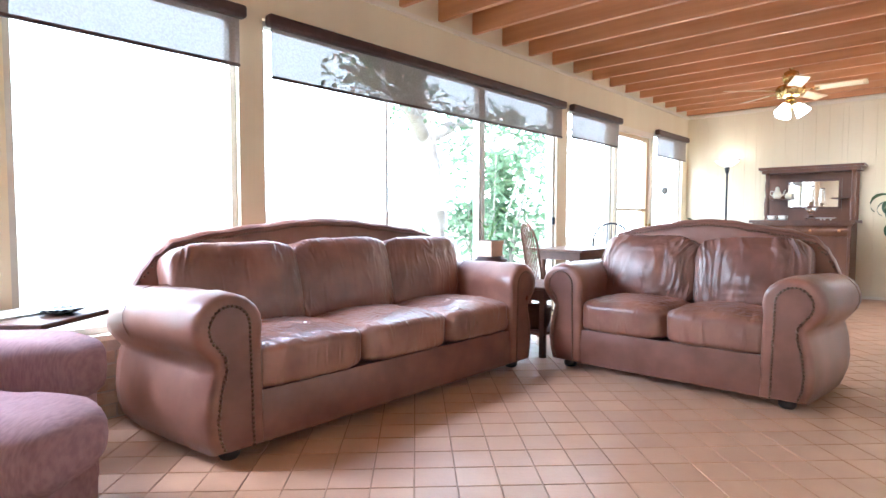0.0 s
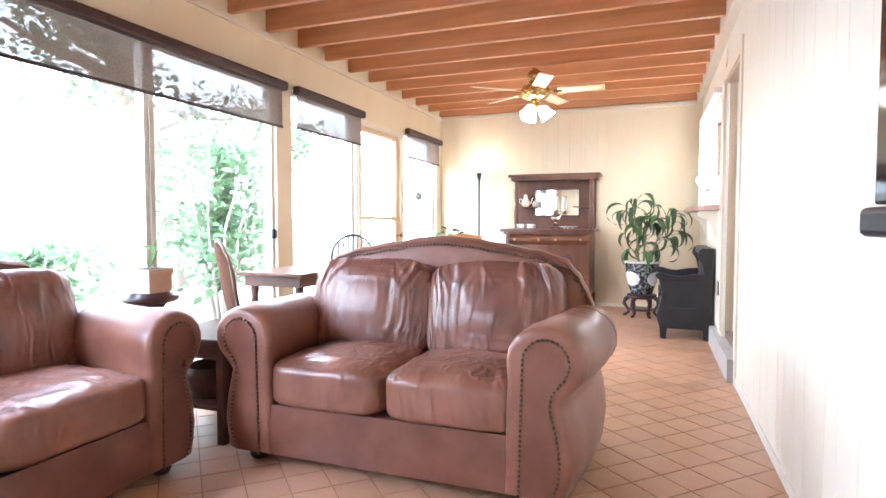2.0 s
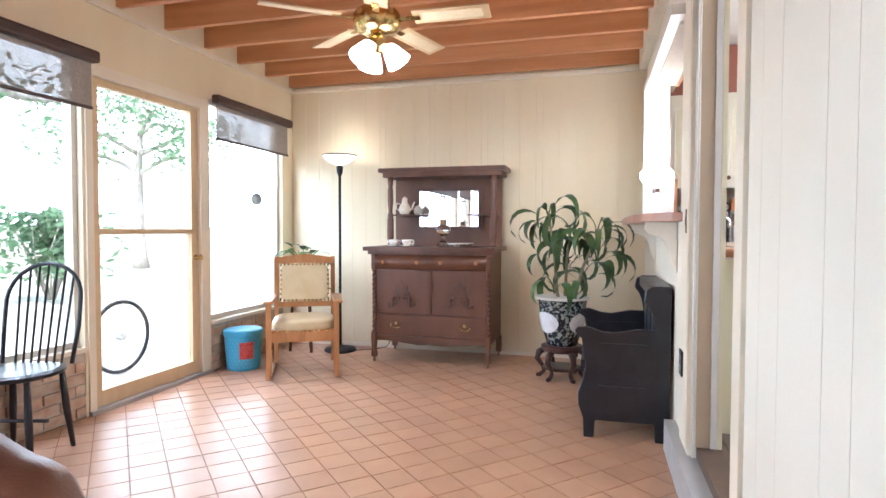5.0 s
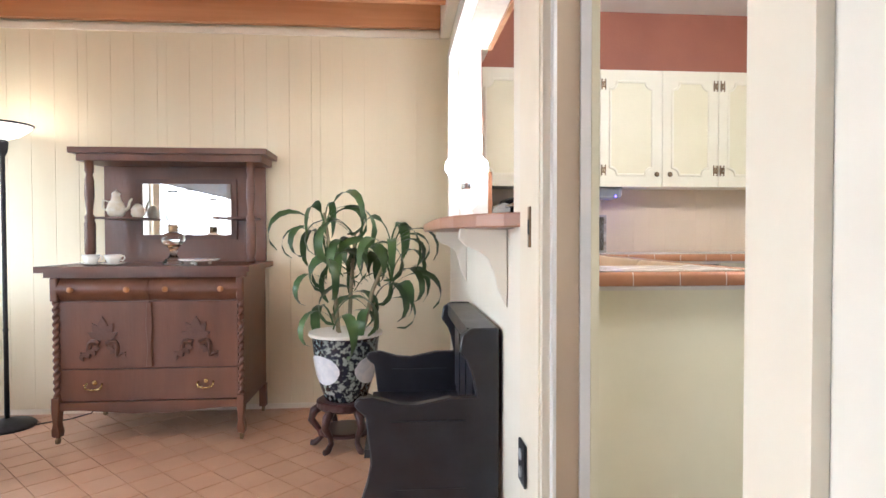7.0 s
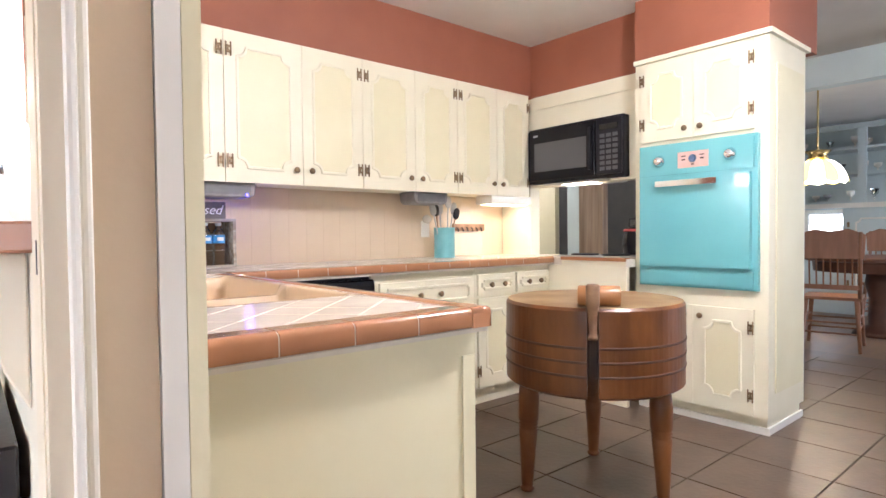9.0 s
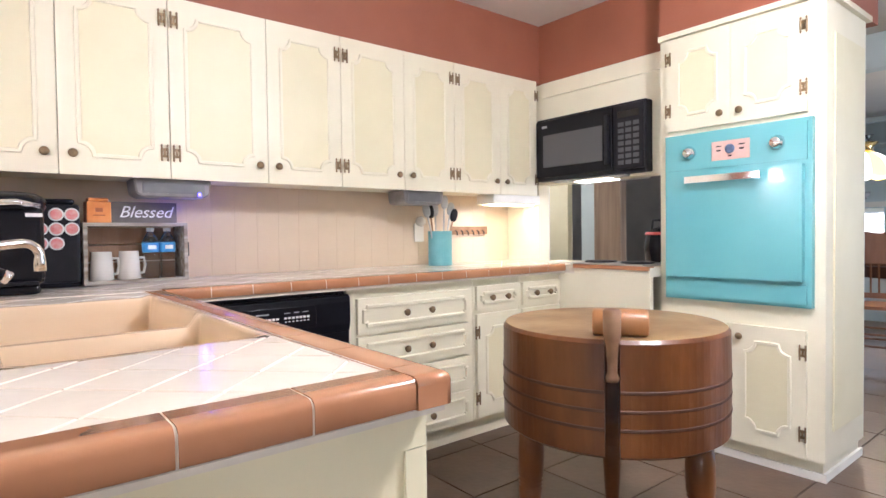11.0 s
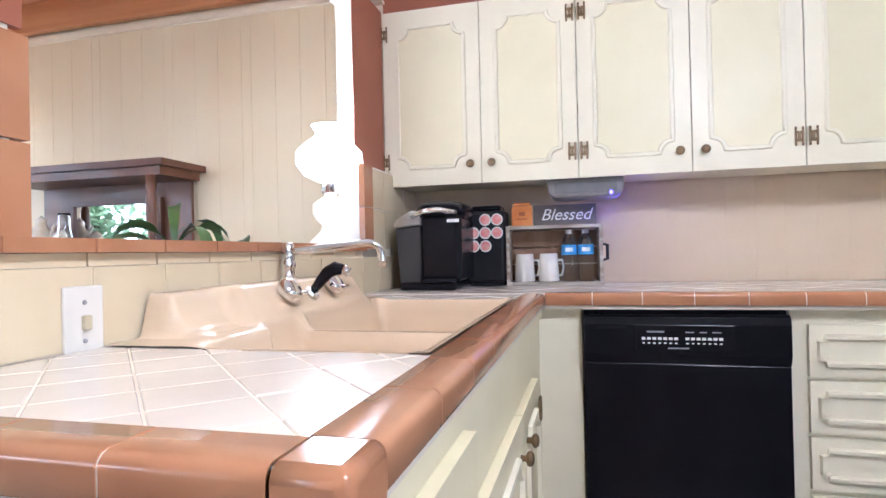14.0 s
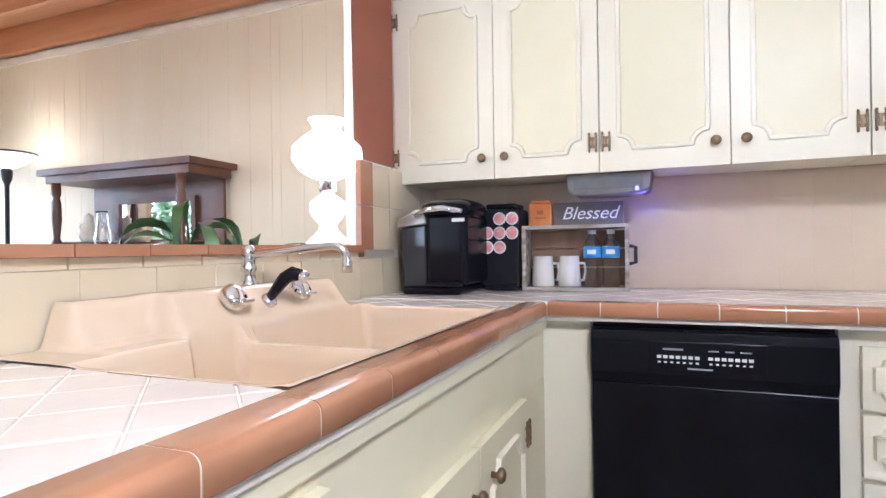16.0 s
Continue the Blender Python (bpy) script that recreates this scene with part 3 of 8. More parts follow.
TT = 1.545        # top of the tiling beside the opening
z = PZ0 + 0.03
while z < TT - 0.02:
    z1 = min(z + 0.146, TT)
    edge_tile((KX + 0.001, PY0 - 0.012, z, KX + 0.022, PY0 + 0.034, z1), frame_t)
    edge_tile((KX + 0.001, 6.785, z, KX + 0.022, 6.866, z1), frame_t)
    part("tile", bevelled(boxes((KX + 0.0045, 6.870, z, KX + 0.008, 7.012, z1)), 0.001), M_wtile, frame_t)
    part("tile", bevelled(boxes((KX + 0.0045, 7.016, z, KX + 0.008, 7.158, z1)), 0.001), M_wtile, frame_t)
    z += 0.15
part("painted_board", bevelled(boxes((KX + 0.001, PY0 - 0.012, TT + 0.002, KX + 0.016, PY0 + 0.030, PZ1 - 0.032)), 0.003), M_brownw, frame_t, "russet painted board")
part("painted_board", boxes((3.5455, 6.824, TT + 0.002, 3.549, 7.121, PZ1 - 0.014)), M_brownw, frame_t, "russet painted wall strip")


def splay(z0, z1, x1, y1):
    bm = bmesh.new()
    a = [bm.verts.new((x, y, z0)) for x, y in ((3.445, 7.0), (x1, y1), (x1, PY1 - 0.013), (3.445, PY1 - 0.013))]
    b = [bm.verts.new((v.co.x, v.co.y, z1)) for v in a]
    bm.faces.new(a[::-1])
    bm.faces.new(b)
    for q in range(4):
        bm.faces.new((a[q], a[(q + 1) % 4], b[(q + 1) % 4], b[q]))
    return bm


part("jamb_board", splay(PZ0 + 0.047, TT, KX, 6.79), M_white, frame_t, "white painted splayed jamb")
part("jamb_board", splay(TT + 0.0005, PZ1 - 0.014, 3.545, 6.823), M_white, frame_t, "white painted splayed jamb")
y = PY0 - 0.01
while y < 6.78:
    y1 = min(y + 0.146, 6.79)
    edge_tile((3.50, y, PZ0 + 0.023, KX + 0.026, y1, PZ0 + 0.045), frame_t)
    part("tile", bevelled(boxes((3.50, y, PZ0 + 0.001, KX + 0.007, y1, PZ0 + 0.022)), 0.001), M_wtile, frame_t)
    edge_tile((KX + 0.001, y, PZ1 - 0.03, KX + 0.022, y1, PZ1 + 0.02), frame_t)
    y += 0.15
# bar shelf on the living-room side
out = [(W - 0.003, 5.37), (3.40, 5.40), (3.33, 5.50), (3.275, 5.66), (3.243, 5.85), (3.235, 6.1), (3.235, 7.0), (3.26, 7.05), (3.379, 7.05), (3.379, 6.98), (3.498, 6.98), (3.498, 5.545), (W - 0.003, 5.50)]
bm = bmesh.new()
a = [bm.verts.new((x, y, 1.213)) for x, y in out]
b = [bm.verts.new((x, y, 1.256)) for x, y in out]
bm.faces.new(a[::-1])
bm.faces.new(b)
for q in range(len(out)):
    bm.faces.new((a[q], a[(q + 1) % len(out)], b[(q + 1) % len(out)], b[q]))
bmesh.ops.recalc_face_normals(bm, faces=bm.faces[:])
shelf = thing("bar_shelf", Matrix.Identity(4), "brown laminate bar shelf with a rounded end on a cream bracket", "shelf")
part("board", bevelled(bm, 0.004), M_lam, shelf)
br = [(0, 0), (-0.16, 0), (-0.165, -0.03), (-0.14, -0.06), (-0.10, -0.075), (-0.065, -0.10), (-0.045, -0.15), (-0.035, -0.20), (-0.01, -0.25), (0, -0.27)]
for y in (5.62, 6.75):
    part("bracket", bevelled(prism(br, 0.03, pose(W - 0.003, y, 1.211)), 0.003), M_wallw, shelf, "curved cream bracket")

# ---- structure: kitchen ----
KB = 7.44      # back wall
RX = 6.50      # wall behind the microwave
wk = solid("wall_kitchen_back", boxes((KX, KB, 0, RX + 0.12, KB + 0.12, KC)), M_btile, "tan tiled kitchen back wall", "wall")
solid("soffit", boxes((3.547, 7.15, 2.205, RX, KB - 0.002, KC), (RX + 0.002, 6.25, 2.19, 6.62, KB - 0.002, KC), (6.375, 5.53, 2.215, 7.05, 6.248, KC)), M_brownw, "russet painted wall above the cabinets", "wall")
solid("ceiling_kitchen", boxes((3.547, 1.5, KC, 7.05, KB, KC + 0.06), (7.05, 1.5, KC + 0.0, 12.6, 9.6, KC + 0.06)), M_kceil, "white kitchen ceiling", "ceiling")
solid("wall_kitchen_south", boxes((KX, 1.4, 0, 12.6, 1.5, KC + 0.06)), M_wallw, "plain pale wall", "wall")
wt = solid("wall_tiled", boxes((KX + 0.0005, DY1 + 0.08, KZ, KX + 0.004, PY0 - 0.013, KC), (KX + 0.0005, PY0 - 0.013, KZ, KX + 0.004, PY1 + 0.031, PZ0), (KX + 0.0005, PY1 + 0.031, KZ, KX + 0.004, KB, 1.545)), M_wgrout, "cream tiled wall under the pass-through", "wall")
# wall tiles, 15 cm
y = DY1 + 0.10
while y < KB - 0.02:
    z = 1.082
    y1 = min(y + 0.156, KB - 0.012)
    while z < 1.9:
        z1 = z + 0.146
        inside = y1 > PY0 - 0.012 and y < PY1 + 0.03
        if inside:
            if y < PY0 - 0.012 and z > 1.2:
                part("tile", bevelled(boxes((KX + 0.004, y, z, KX + 0.007, PY0 - 0.014, z1)), 0.001), M_wtile, wt)
            elif z < 1.2:
                part("tile", bevelled(boxes((KX + 0.004, y, z, KX + 0.007, y1, min(z1, PZ0))), 0.001), M_wtile, wt)
        elif z < 1.48 or y < PY0:
            part("tile", bevelled(boxes((KX + 0.004, y, z, KX + 0.007, y1, min(z1, 1.5) if y > PY1 else z1)), 0.001), M_wtile, wt)
        z += 0.15
    y += 0.16
# backsplash tiles, faint joints
xx = KX + 0.013
while xx < 6.48:
    for zz in (1.082, 1.19, 1.298, 1.406):
        part("tile", boxes((xx, KB - 0.0025, zz, min(xx + 0.1074, 6.49), KB - 0.0005, min(zz + 0.1074, 1.49))), M_btile, wk)
    xx += 0.108
# right wall: opening between counter and microwave, oven block, dining opening
bm = bmesh.new()
for a in ((RX, 6.25, KZ, RX + 0.1, KB, 1.07), (RX, 6.25, 1.56, RX + 0.1, KB - 0.002, 2.19), (RX, 7.16, 1.07, RX + 0.1, KB - 0.002, 1.56)):
    box(bm, *a)
solid("wall_kitchen_east", bm, M_cab, "cream panelled wall with an opening over the cooktop", "wall")
solid("cornice_panel", bevelled(boxes((RX - 0.012, 6.252, 2.10, RX - 0.001, 7.124, 2.19)), 0.003), M_cab, "cream cornice above the microwave", "trim")
solid("floor_kitchen", boxes((KX, 1.5, 0.06, 12.6, 9.6, KZ - 0.006)), M_kgrout, "brown tiled kitchen floor with dark joints", "floor")


# ---- kitchen furniture ----
def notched(x0, z0, x1, z1, r=0.045, n=5):
    """A rectangle with scooped corners and a small step, as (x, z)."""
    s = 0.012
    pts = []
    for cx, cz, a in ((x0, z0, 90), (x1, z0, 180), (x1, z1, 270), (x0, z1, 360)):
        c = arc(cx, cz, r, a, a - 90, n)
        pre = {90: (cx, cz + r + s), 180: (cx - r - s, cz), 270: (cx, cz - r - s), 360: (cx + r + s, cz)}[a]
        post = {90: (cx + r + s, cz), 180: (cx, cz + r + s), 270: (cx - r - s, cz), 360: (cx, cz - r - s)}[a]
        pts += [pre] + c + [post]
    return pts


def moulding(outline, width, depth, m=None):
    """A raised strip along a closed outline in x and z; it rises towards -y."""
    n = len(outline)
    bm = bmesh.new()
    P = [Vector((u, 0, v)) for u, v in outline]
    c = sum(P, Vector()) / n
    rings = []
    for i in range(n):
        d = (P[(i + 1) % n] - P[i - 1]).normalized()
        nrm = Vector((-d.z, 0, d.x))
        row = []
        for off, y in ((-width / 2, 0), (-width / 2 * 0.6, -depth), (width / 2 * 0.6, -depth), (width / 2, 0)):
            q = P[i] + nrm * off + Vector((0, y, 0))
            row.append(bm.verts.new(m @ q if m else q))
        rings.append(row)
    for i in range(n):
        a, b = rings[i], rings[(i + 1) % n]
        for k in range(3):
            bm.faces.new((a[k], b[k], b[k + 1], a[k + 1]))
    bmesh.ops.recalc_face_normals(bm, faces=bm.faces[:])
    return bm


KNOB = [(0, 0), (0.007, 0), (0.006, 0.010), (0.015, 0.015), (0.016, 0.021), (0.011, 0.027), (0, 0.029)]


def knob(parent, x, z, y=0.0):
    return part("knob", lathe(KNOB, 14, pose(x, y, z, 90, 0, 0)), M_brassd, parent, "aged brass knob", smooth=True)


def hinge(parent, x, z, y=0.0):
    bm = bmesh.new()
    for s in (-1, 1):
        lathe([(0.0, -0.034), (0.003, -0.032), (0.0045, -0.027), (0.003, -0.022), (0.0042, -0.018), (0.0042, 0.018), (0.003, 0.022), (0.0045, 0.027), (0.003, 0.032), (0, 0.034)], 8, pose(x + s * 0.011, y - 0.006, z), bm)
    box(bm, x - 0.012, y - 0.005, z - 0.018, x + 0.012, y - 0.0005, z - 0.008)
    box(bm, x - 0.012, y - 0.005, z + 0.008, x + 0.012, y - 0.0005, z + 0.018)
    box(bm, x - 0.004, y - 0.007, z - 0.008, x + 0.004, y - 0.0005, z + 0.008)
    return part("hinge", bm, M_brassd, parent, "dark brass hinge")


def cab_door(parent, x0, z0, w, h, y, knob_at, hinge_x, mm=None, kz=None):
    """A door with a yellow field in a notched moulding; its face at y."""
    d = part("door", bevelled(boxes((x0, y, z0, x0 + w, y + 0.018, z0 + h)), 0.004), M_cab, parent)
    i = 0.062 if w > 0.3 else 0.05
    o = notched(x0 + i, z0 + i + 0.01, x0 + w - i, z0 + h - i - 0.01)
    field = bmesh.new()
    field.faces.new([field.verts.new((u, y - 0.0015, v)) for u, v in o])
    bmesh.ops.recalc_face_normals(field, faces=field.faces[:])
    ext = bmesh.ops.extrude_face_region(field, geom=field.faces[:])
    bmesh.ops.translate(field, vec=(0, 0.0012, 0), verts=[v for v in ext["geom"] if isinstance(v, bmesh.types.BMVert)])
    bmesh.ops.recalc_face_normals(field, faces=field.faces[:])
    part("door_panel", field, M_cabp, d, "pale yellow panel")
    part("moulding", moulding(o, 0.017, 0.008, pose(0, y, 0)), M_cab, d)
    kz = kz if kz is not None else z0 + 0.075
    knob(d, knob_at, kz, y)
    if hinge_x is not None:
        for hz in (z0 + 0.10, z0 + h - 0.09):
            hinge(d, hinge_x, hz, y)
    return d


def drawer(parent, x0, z0, w, h, y, knobs=2):
    d = part("drawer", bevelled(boxes((x0, y, z0, x0 + w, y + 0.018, z0 + h)), 0.004), M_cab, parent)
    a, b = 0.028, 0.036
    s = 0.014
    X0, X1, Z0, Z1 = x0 + a, x0 + w - a, z0 + b, z0 + h - b
    o = [(X0, Z0 + s), (X0 + s, Z0 + s), (X0 + s, Z0), (X1 - s, Z0), (X1 - s, Z0 + s), (X1, Z0 + s), (X1, Z1 - s), (X1 - s, Z1 - s), (X1 - s, Z1), (X0 + s, Z1), (X0 + s, Z1 - s), (X0, Z1 - s)]
    part("moulding", moulding(o, 0.018, 0.013, pose(0, y, 0)), M_cab, d)
    xm = x0 + w / 2
    gap = 0.07 if w > 0.5 else 0.055
    for q in ((-gap, gap) if knobs == 2 else (0,)):
        knob(d, xm + q, z0 + h / 2, y)
    return d


CZ0, CZ1, CY = 1.49, 2.205, 7.125
splits = [3.550, 3.951, 4.319, 4.714, 5.075, 5.439, 5.775, 6.128, 6.448]
for u in range(4):
    a, mid, b = splits[2 * u], splits[2 * u + 1], splits[2 * u + 2]
    cab = thing("wall_cabinet", pose(0, 0, 0), "white wall cabinet with two yellow-panelled doors on the backsplash wall", "cabinet", "kitchen wall cabinets")
    part("body", boxes((a + 0.001, CY + 0.02, CZ0 + 0.008, b - 0.001, KB - 0.008, CZ1 - 0.001)), M_cab, cab)
    cab_door(cab, a + 0.002, CZ0, mid - a - 0.004, CZ1 - CZ0 - 0.004, CY, mid - 0.042, a + 0.010 if u == 0 else a + 0.022)
    cab_door(cab, mid + 0.002, CZ0, b - mid - 0.004, CZ1 - CZ0 - 0.004, CY, mid + 0.042, b - 0.022 if u < 3 else b - 0.01)

# base units along the back wall
FY = 6.83
CT = 1.08
TZ = 0.32


def base_unit(x0, x1, label):
    th = thing("base_cabinet", pose(0, 0, 0), label, "cabinet", "kitchen base cabinets")
    part("body", boxes((x0 + 0.001, FY, TZ, x1 - 0.001, KB - 0.008, CT - 0.05)), M_cab, th)
    part("toe_kick", boxes((x0 + 0.001, FY + 0.06, KZ, x1 - 0.001, KB - 0.3, TZ - 0.001)), M_cab, th)
    return th


fill = base_unit(4.18, 4.322, "white cabinet filler in the corner")
dr = base_unit(4.92, 5.63, "white base cabinet with four wide drawers")
for q in range(4):
    drawer(dr, 4.965, 0.335 + q * 0.165 + (0.005 if q else 0), 0.63, 0.152, FY - 0.02)
for a, b in ((5.63, 5.96), (5.96, 6.29)):
    un = base_unit(a, b, "white base cabinet with a drawer over a yellow-panelled door")
    drawer(un, a + 0.015, 0.875, b - a - 0.03, 0.12, FY - 0.02)
    cab_door(un, a + 0.015, 0.335, b - a - 0.03, 0.52, FY - 0.02, b - 0.05, a + 0.012, kz=0.80)

dw = thing("dishwasher", pose(4.325, 6.795, 0), "black built-in dishwasher under the counter", "dishwasher")
part("body", boxes((0.002, 0.04, KZ + 0.02, 0.59, 0.6, CT - 0.055)), M_blackm, dw)
part("door", rbox(0.003, 0, 0.33, 0.589, 0.04, 0.864, 0.003), M_black, dw)
cp = part("control_panel", bevelled(prism([(0.0, 0.0), (0.055, 0.0), (0.055, 0.150), (0.006, 0.150), (-0.006, 0.142), (-0.010, 0.12), (-0.010, 0.03)], 0.586, Matrix(((0, 1, 0, 0.003), (1, 0, 0, -0.002), (0, 0, 1, 0.865), (0, 0, 0, 1)))), 0.002), M_black, dw)
part("kick_plate", boxes((0.003, 0.05, KZ, 0.589, 0.06, 0.325)), M_blackm, dw)
part("display", rbox(0.155, -0.016, 0.905, 0.435, -0.011, 0.985, 0.002), M_black, cp)
bm = bmesh.new()
for x0, n in ((0.175, 7), (0.30, 7)):
    for q in range(n):
        box(bm, x0 + q * 0.0155, -0.0175, 0.940, x0 + q * 0.0155 + 0.011, -0.0162, 0.948)
        box(bm, x0 + q * 0.0155 + 0.002, -0.0175, 0.928, x0 + q * 0.0155 + 0.009, -0.0162, 0.932)
part("keypad", bm, M_print, cp, "white printed button marks")["kind"] = "stuff"
part("print_mark", boxes((0.19, -0.0175, 0.962, 0.24, -0.0162, 0.967), (0.30, -0.0175, 0.962, 0.325, -0.0162, 0.965), (0.34, -0.0175, 0.962, 0.36, -0.0162, 0.965), (0.375, -0.0175, 0.962, 0.40, -0.0162, 0.965), (0.25, -0.0175, 0.913, 0.31, -0.0162, 0.917)), M_gprint, cp)["kind"] = "stuff"
part("handle_recess", rbox(0.045, -0.014, 0.968, 0.13, -0.011, 0.978, 0.001), M_black, cp)

# peninsula
PX = 4.185
SX0, SX1, SY0, SY1 = 3.589, 4.138, 5.69, 6.60     # sink cut-out
pen = thing("peninsula_cabinet", pose(0, 0, 0), "white peninsula cabinet under the tiled sink counter", "cabinet")
part("body", boxes((KX + 0.012, 5.33, TZ, PX, 6.828, CT - 0.22), (SX1 + 0.006, 5.33, CT - 0.2195, PX, 6.828, CT - 0.05), (KX + 0.012, 5.33, CT - 0.2195, SX1 + 0.005, 5.66, CT - 0.05)), M_cabp, pen)
part("top_rail", bevelled(boxes((PX + 0.0005, 5.332, CT - 0.075, PX + 0.010, 6.826, CT - 0.05)), 0.003), M_cabp, pen)
part("toe_kick", boxes((KX + 0.012, 5.35, KZ, PX - 0.05, 6.828, TZ - 0.001)), M_cab, pen)
part("end_panel", bevelled(boxes((KX + 0.012, 5.312, KZ, PX + 0.004, 5.329, CT - 0.05)), 0.003), M_cabp, pen, "yellowish end panel")
part("rail", bevelled(boxes((KX + 0.014, 5.306, CT - 0.10, PX + 0.008, 5.311, CT - 0.05)), 0.002), M_cabp, pen)
part("stile", bevelled(boxes((PX - 0.025, 5.306, KZ, PX + 0.008, 5.311, CT - 0.101)), 0.002), M_cabp, pen)
turn = Matrix(((0, -1, 0, PX + 0.02), (1, 0, 0, 5.33), (0, 0, 1, 0), (0, 0, 0, 1)))


def side_door(x0, z0, w, h, knob_x, kz):
    d = part("door", bevelled(boxes((x0, 0, z0, x0 + w, 0.018, z0 + h)), 0.005, 2), M_cabp, pen)
    o = notched(x0 + 0.06, z0 + 0.06, x0 + w - 0.06, z0 + h - 0.06)
    part("moulding", moulding(o, 0.017, 0.010), M_cab, d)
    knob(d, knob_x, kz, 0)
    hinge(d, x0 + (0.012 if knob_x > x0 + w / 2 else w - 0.012), z0 + h - 0.08, 0)
    d.matrix_world = turn
    return d


side_door(0.015, 0.34, 0.325, 0.645, 0.295, 0.90)
side_door(0.385, 0.34, 0.448, 0.525, 0.790, 0.79)
side_door(0.839, 0.34, 0.365, 0.525, 0.905, 0.79)

# tiled counter tops, laid on the cabinets
EDG = 0.064
top1 = thing("counter_top", pose(0, 0, 0), "cream diagonal tiled counter top with peach edge tiles", "counter")
bm = bmesh.new()
for a in ((KX + 0.012, 5.275, CT - 0.048, SX0, 6.78, CT - 0.0018), (SX1, 5.275, CT - 0.048, 4.20, 6.78, CT - 0.0018), (SX0, 5.275, CT - 0.048, SX1, SY0, CT - 0.0018), (SX0, SY1, CT - 0.048, SX1, 6.78, CT - 0.0018), (KX + 0.012, 6.78, CT - 0.048, 6.29, KB - 0.008, CT - 0.0018), (6.29, 6.252, CT - 0.048, RX + 0.12, KB - 0.008, CT - 0.0018)):
    box(bm, *a)
part("bed", bm, M_wgrout, top1)


def clip_poly(poly, axis, value, keep_less):
    outp = []
    for q in range(len(poly)):
        a, b = poly[q], poly[(q + 1) % len(poly)]
        ina = (a[axis] <= value) == keep_less
        inb = (b[axis] <= value) == keep_less
        if ina:
            outp.append(a)
        if ina != inb:
            t = (value - a[axis]) / (b[axis] - a[axis])
            outp.append((a[0] + t * (b[0] - a[0]), a[1] + t * (b[1] - a[1])))
    return outp


def slab(poly, z0, z1, bev=0.0):
    bm = bmesh.new()
    a = [bm.verts.new((x, y, z0)) for x, y in poly]
    b = [bm.verts.new((x, y, z1)) for x, y in poly]
    n = len(poly)
    bm.faces.new(a[::-1])
    top = bm.faces.new(b)
    for q in range(n):
        bm.faces.new((a[q], a[(q + 1) % n], b[(q + 1) % n], b[q]))
    bmesh.ops.recalc_face_normals(bm, faces=bm.faces[:])
    if bev:
        bmesh.ops.bevel(bm, geom=list(top.edges), offset=bev, segments=1, affect="EDGES")
    return bm


def area_of(poly):
    return 0.5 * abs(sum(a[0] * b[1] - b[0] * a[1] for a, b in zip(poly, poly[1:] + poly[:1])))


def diagonal_tiles(parent, rect, pitch, gap, z0, z1, material, phase=(0.0, 0.0), limit=None, near=None, name="tile", bev=0.0015, avoid=()):
    """Tiles on the diagonal, cut at the rectangle's edges; those past the near stretch are joined."""
    x0, y0, x1, y1 = rect
    r = 1 / math.sqrt(2)
    rest = bmesh.new()
    us = [(x + y) * r for x in (x0, x1) for y in (y0, y1)]
    vs = [(y - x) * r for x in (x0, x1) for y in (y0, y1)]
    iu0, iu1 = math.floor((min(us) - phase[0]) / pitch), math.ceil((max(us) - phase[0]) / pitch)
    iv0, iv1 = math.floor((min(vs) - phase[1]) / pitch), math.ceil((max(vs) - phase[1]) / pitch)
    for iu in range(iu0, iu1):
        for iv in range(iv0, iv1):
            u0, u1 = phase[0] + iu * pitch + gap / 2, phase[0] + (iu + 1) * pitch - gap / 2
            v0, v1 = phase[1] + iv * pitch + gap / 2, phase[1] + (iv + 1) * pitch - gap / 2
            poly = [((u - v) * r, (u + v) * r) for u, v in ((u0, v0), (u1, v0), (u1, v1), (u0, v1))]
            for axis, val, less in ((0, x0, False), (0, x1, True), (1, y0, False), (1, y1, True)):
                if poly:
                    poly = clip_poly(poly, axis, val, less)
            if len(poly) < 3 or area_of(poly) < 2e-5:
                continue
            cx, cy = sum(p[0] for p in poly) / len(poly), sum(p[1] for p in poly) / len(poly)
            if any(a <= cx <= c and b <= cy <= d for a, b, c, d in avoid):
                continue
            dz = random.uniform(-0.0006, 0.0006)
            if near is None or (near[0] <= cx <= near[2] and near[1] <= cy <= near[3]):
                part(name, slab(poly, z0, z1 + dz, bev), material, parent)
            else:
                a = [rest.verts.new((x, y, z1 + dz)) for x, y in poly]
                b = [rest.verts.new((x, y, z0)) for x, y in poly]
                f = rest.faces.new(a)
                n = len(poly)
                for q in range(n):
                    rest.faces.new((b[q], b[(q + 1) % n], a[(q + 1) % n], a[q]))
    if len(rest.verts):
        bmesh.ops.recalc_face_normals(rest, faces=rest.faces[:])
        part(name + "_field", rest, material, parent)["kind"] = "stuff"
    else:
        rest.free()


PH = (9.186 / math.sqrt(2), 1.60)
diagonal_tiles(top1, (KX + 0.014, 5.330, 4.148, SY0 - 0.0005), 0.0995, 0.003, CT - 0.0018, CT, M_ctile, PH)
diagonal_tiles(top1, (KX + 0.014, SY1 + 0.0005, 4.148, 6.78), 0.0995, 0.003, CT - 0.0018, CT, M_ctile, PH)
diagonal_tiles(top1, (SX1 + 0.004, SY0, 4.148, SY1), 0.0995, 0.003, CT - 0.0018, CT, M_ctile, PH)
diagonal_tiles(top1, (KX + 0.014, 6.818, RX, KB - 0.01), 0.0995, 0.003, CT - 0.0018, CT, M_ctile, PH, near=(KX, 6.8, 4.0, KB))


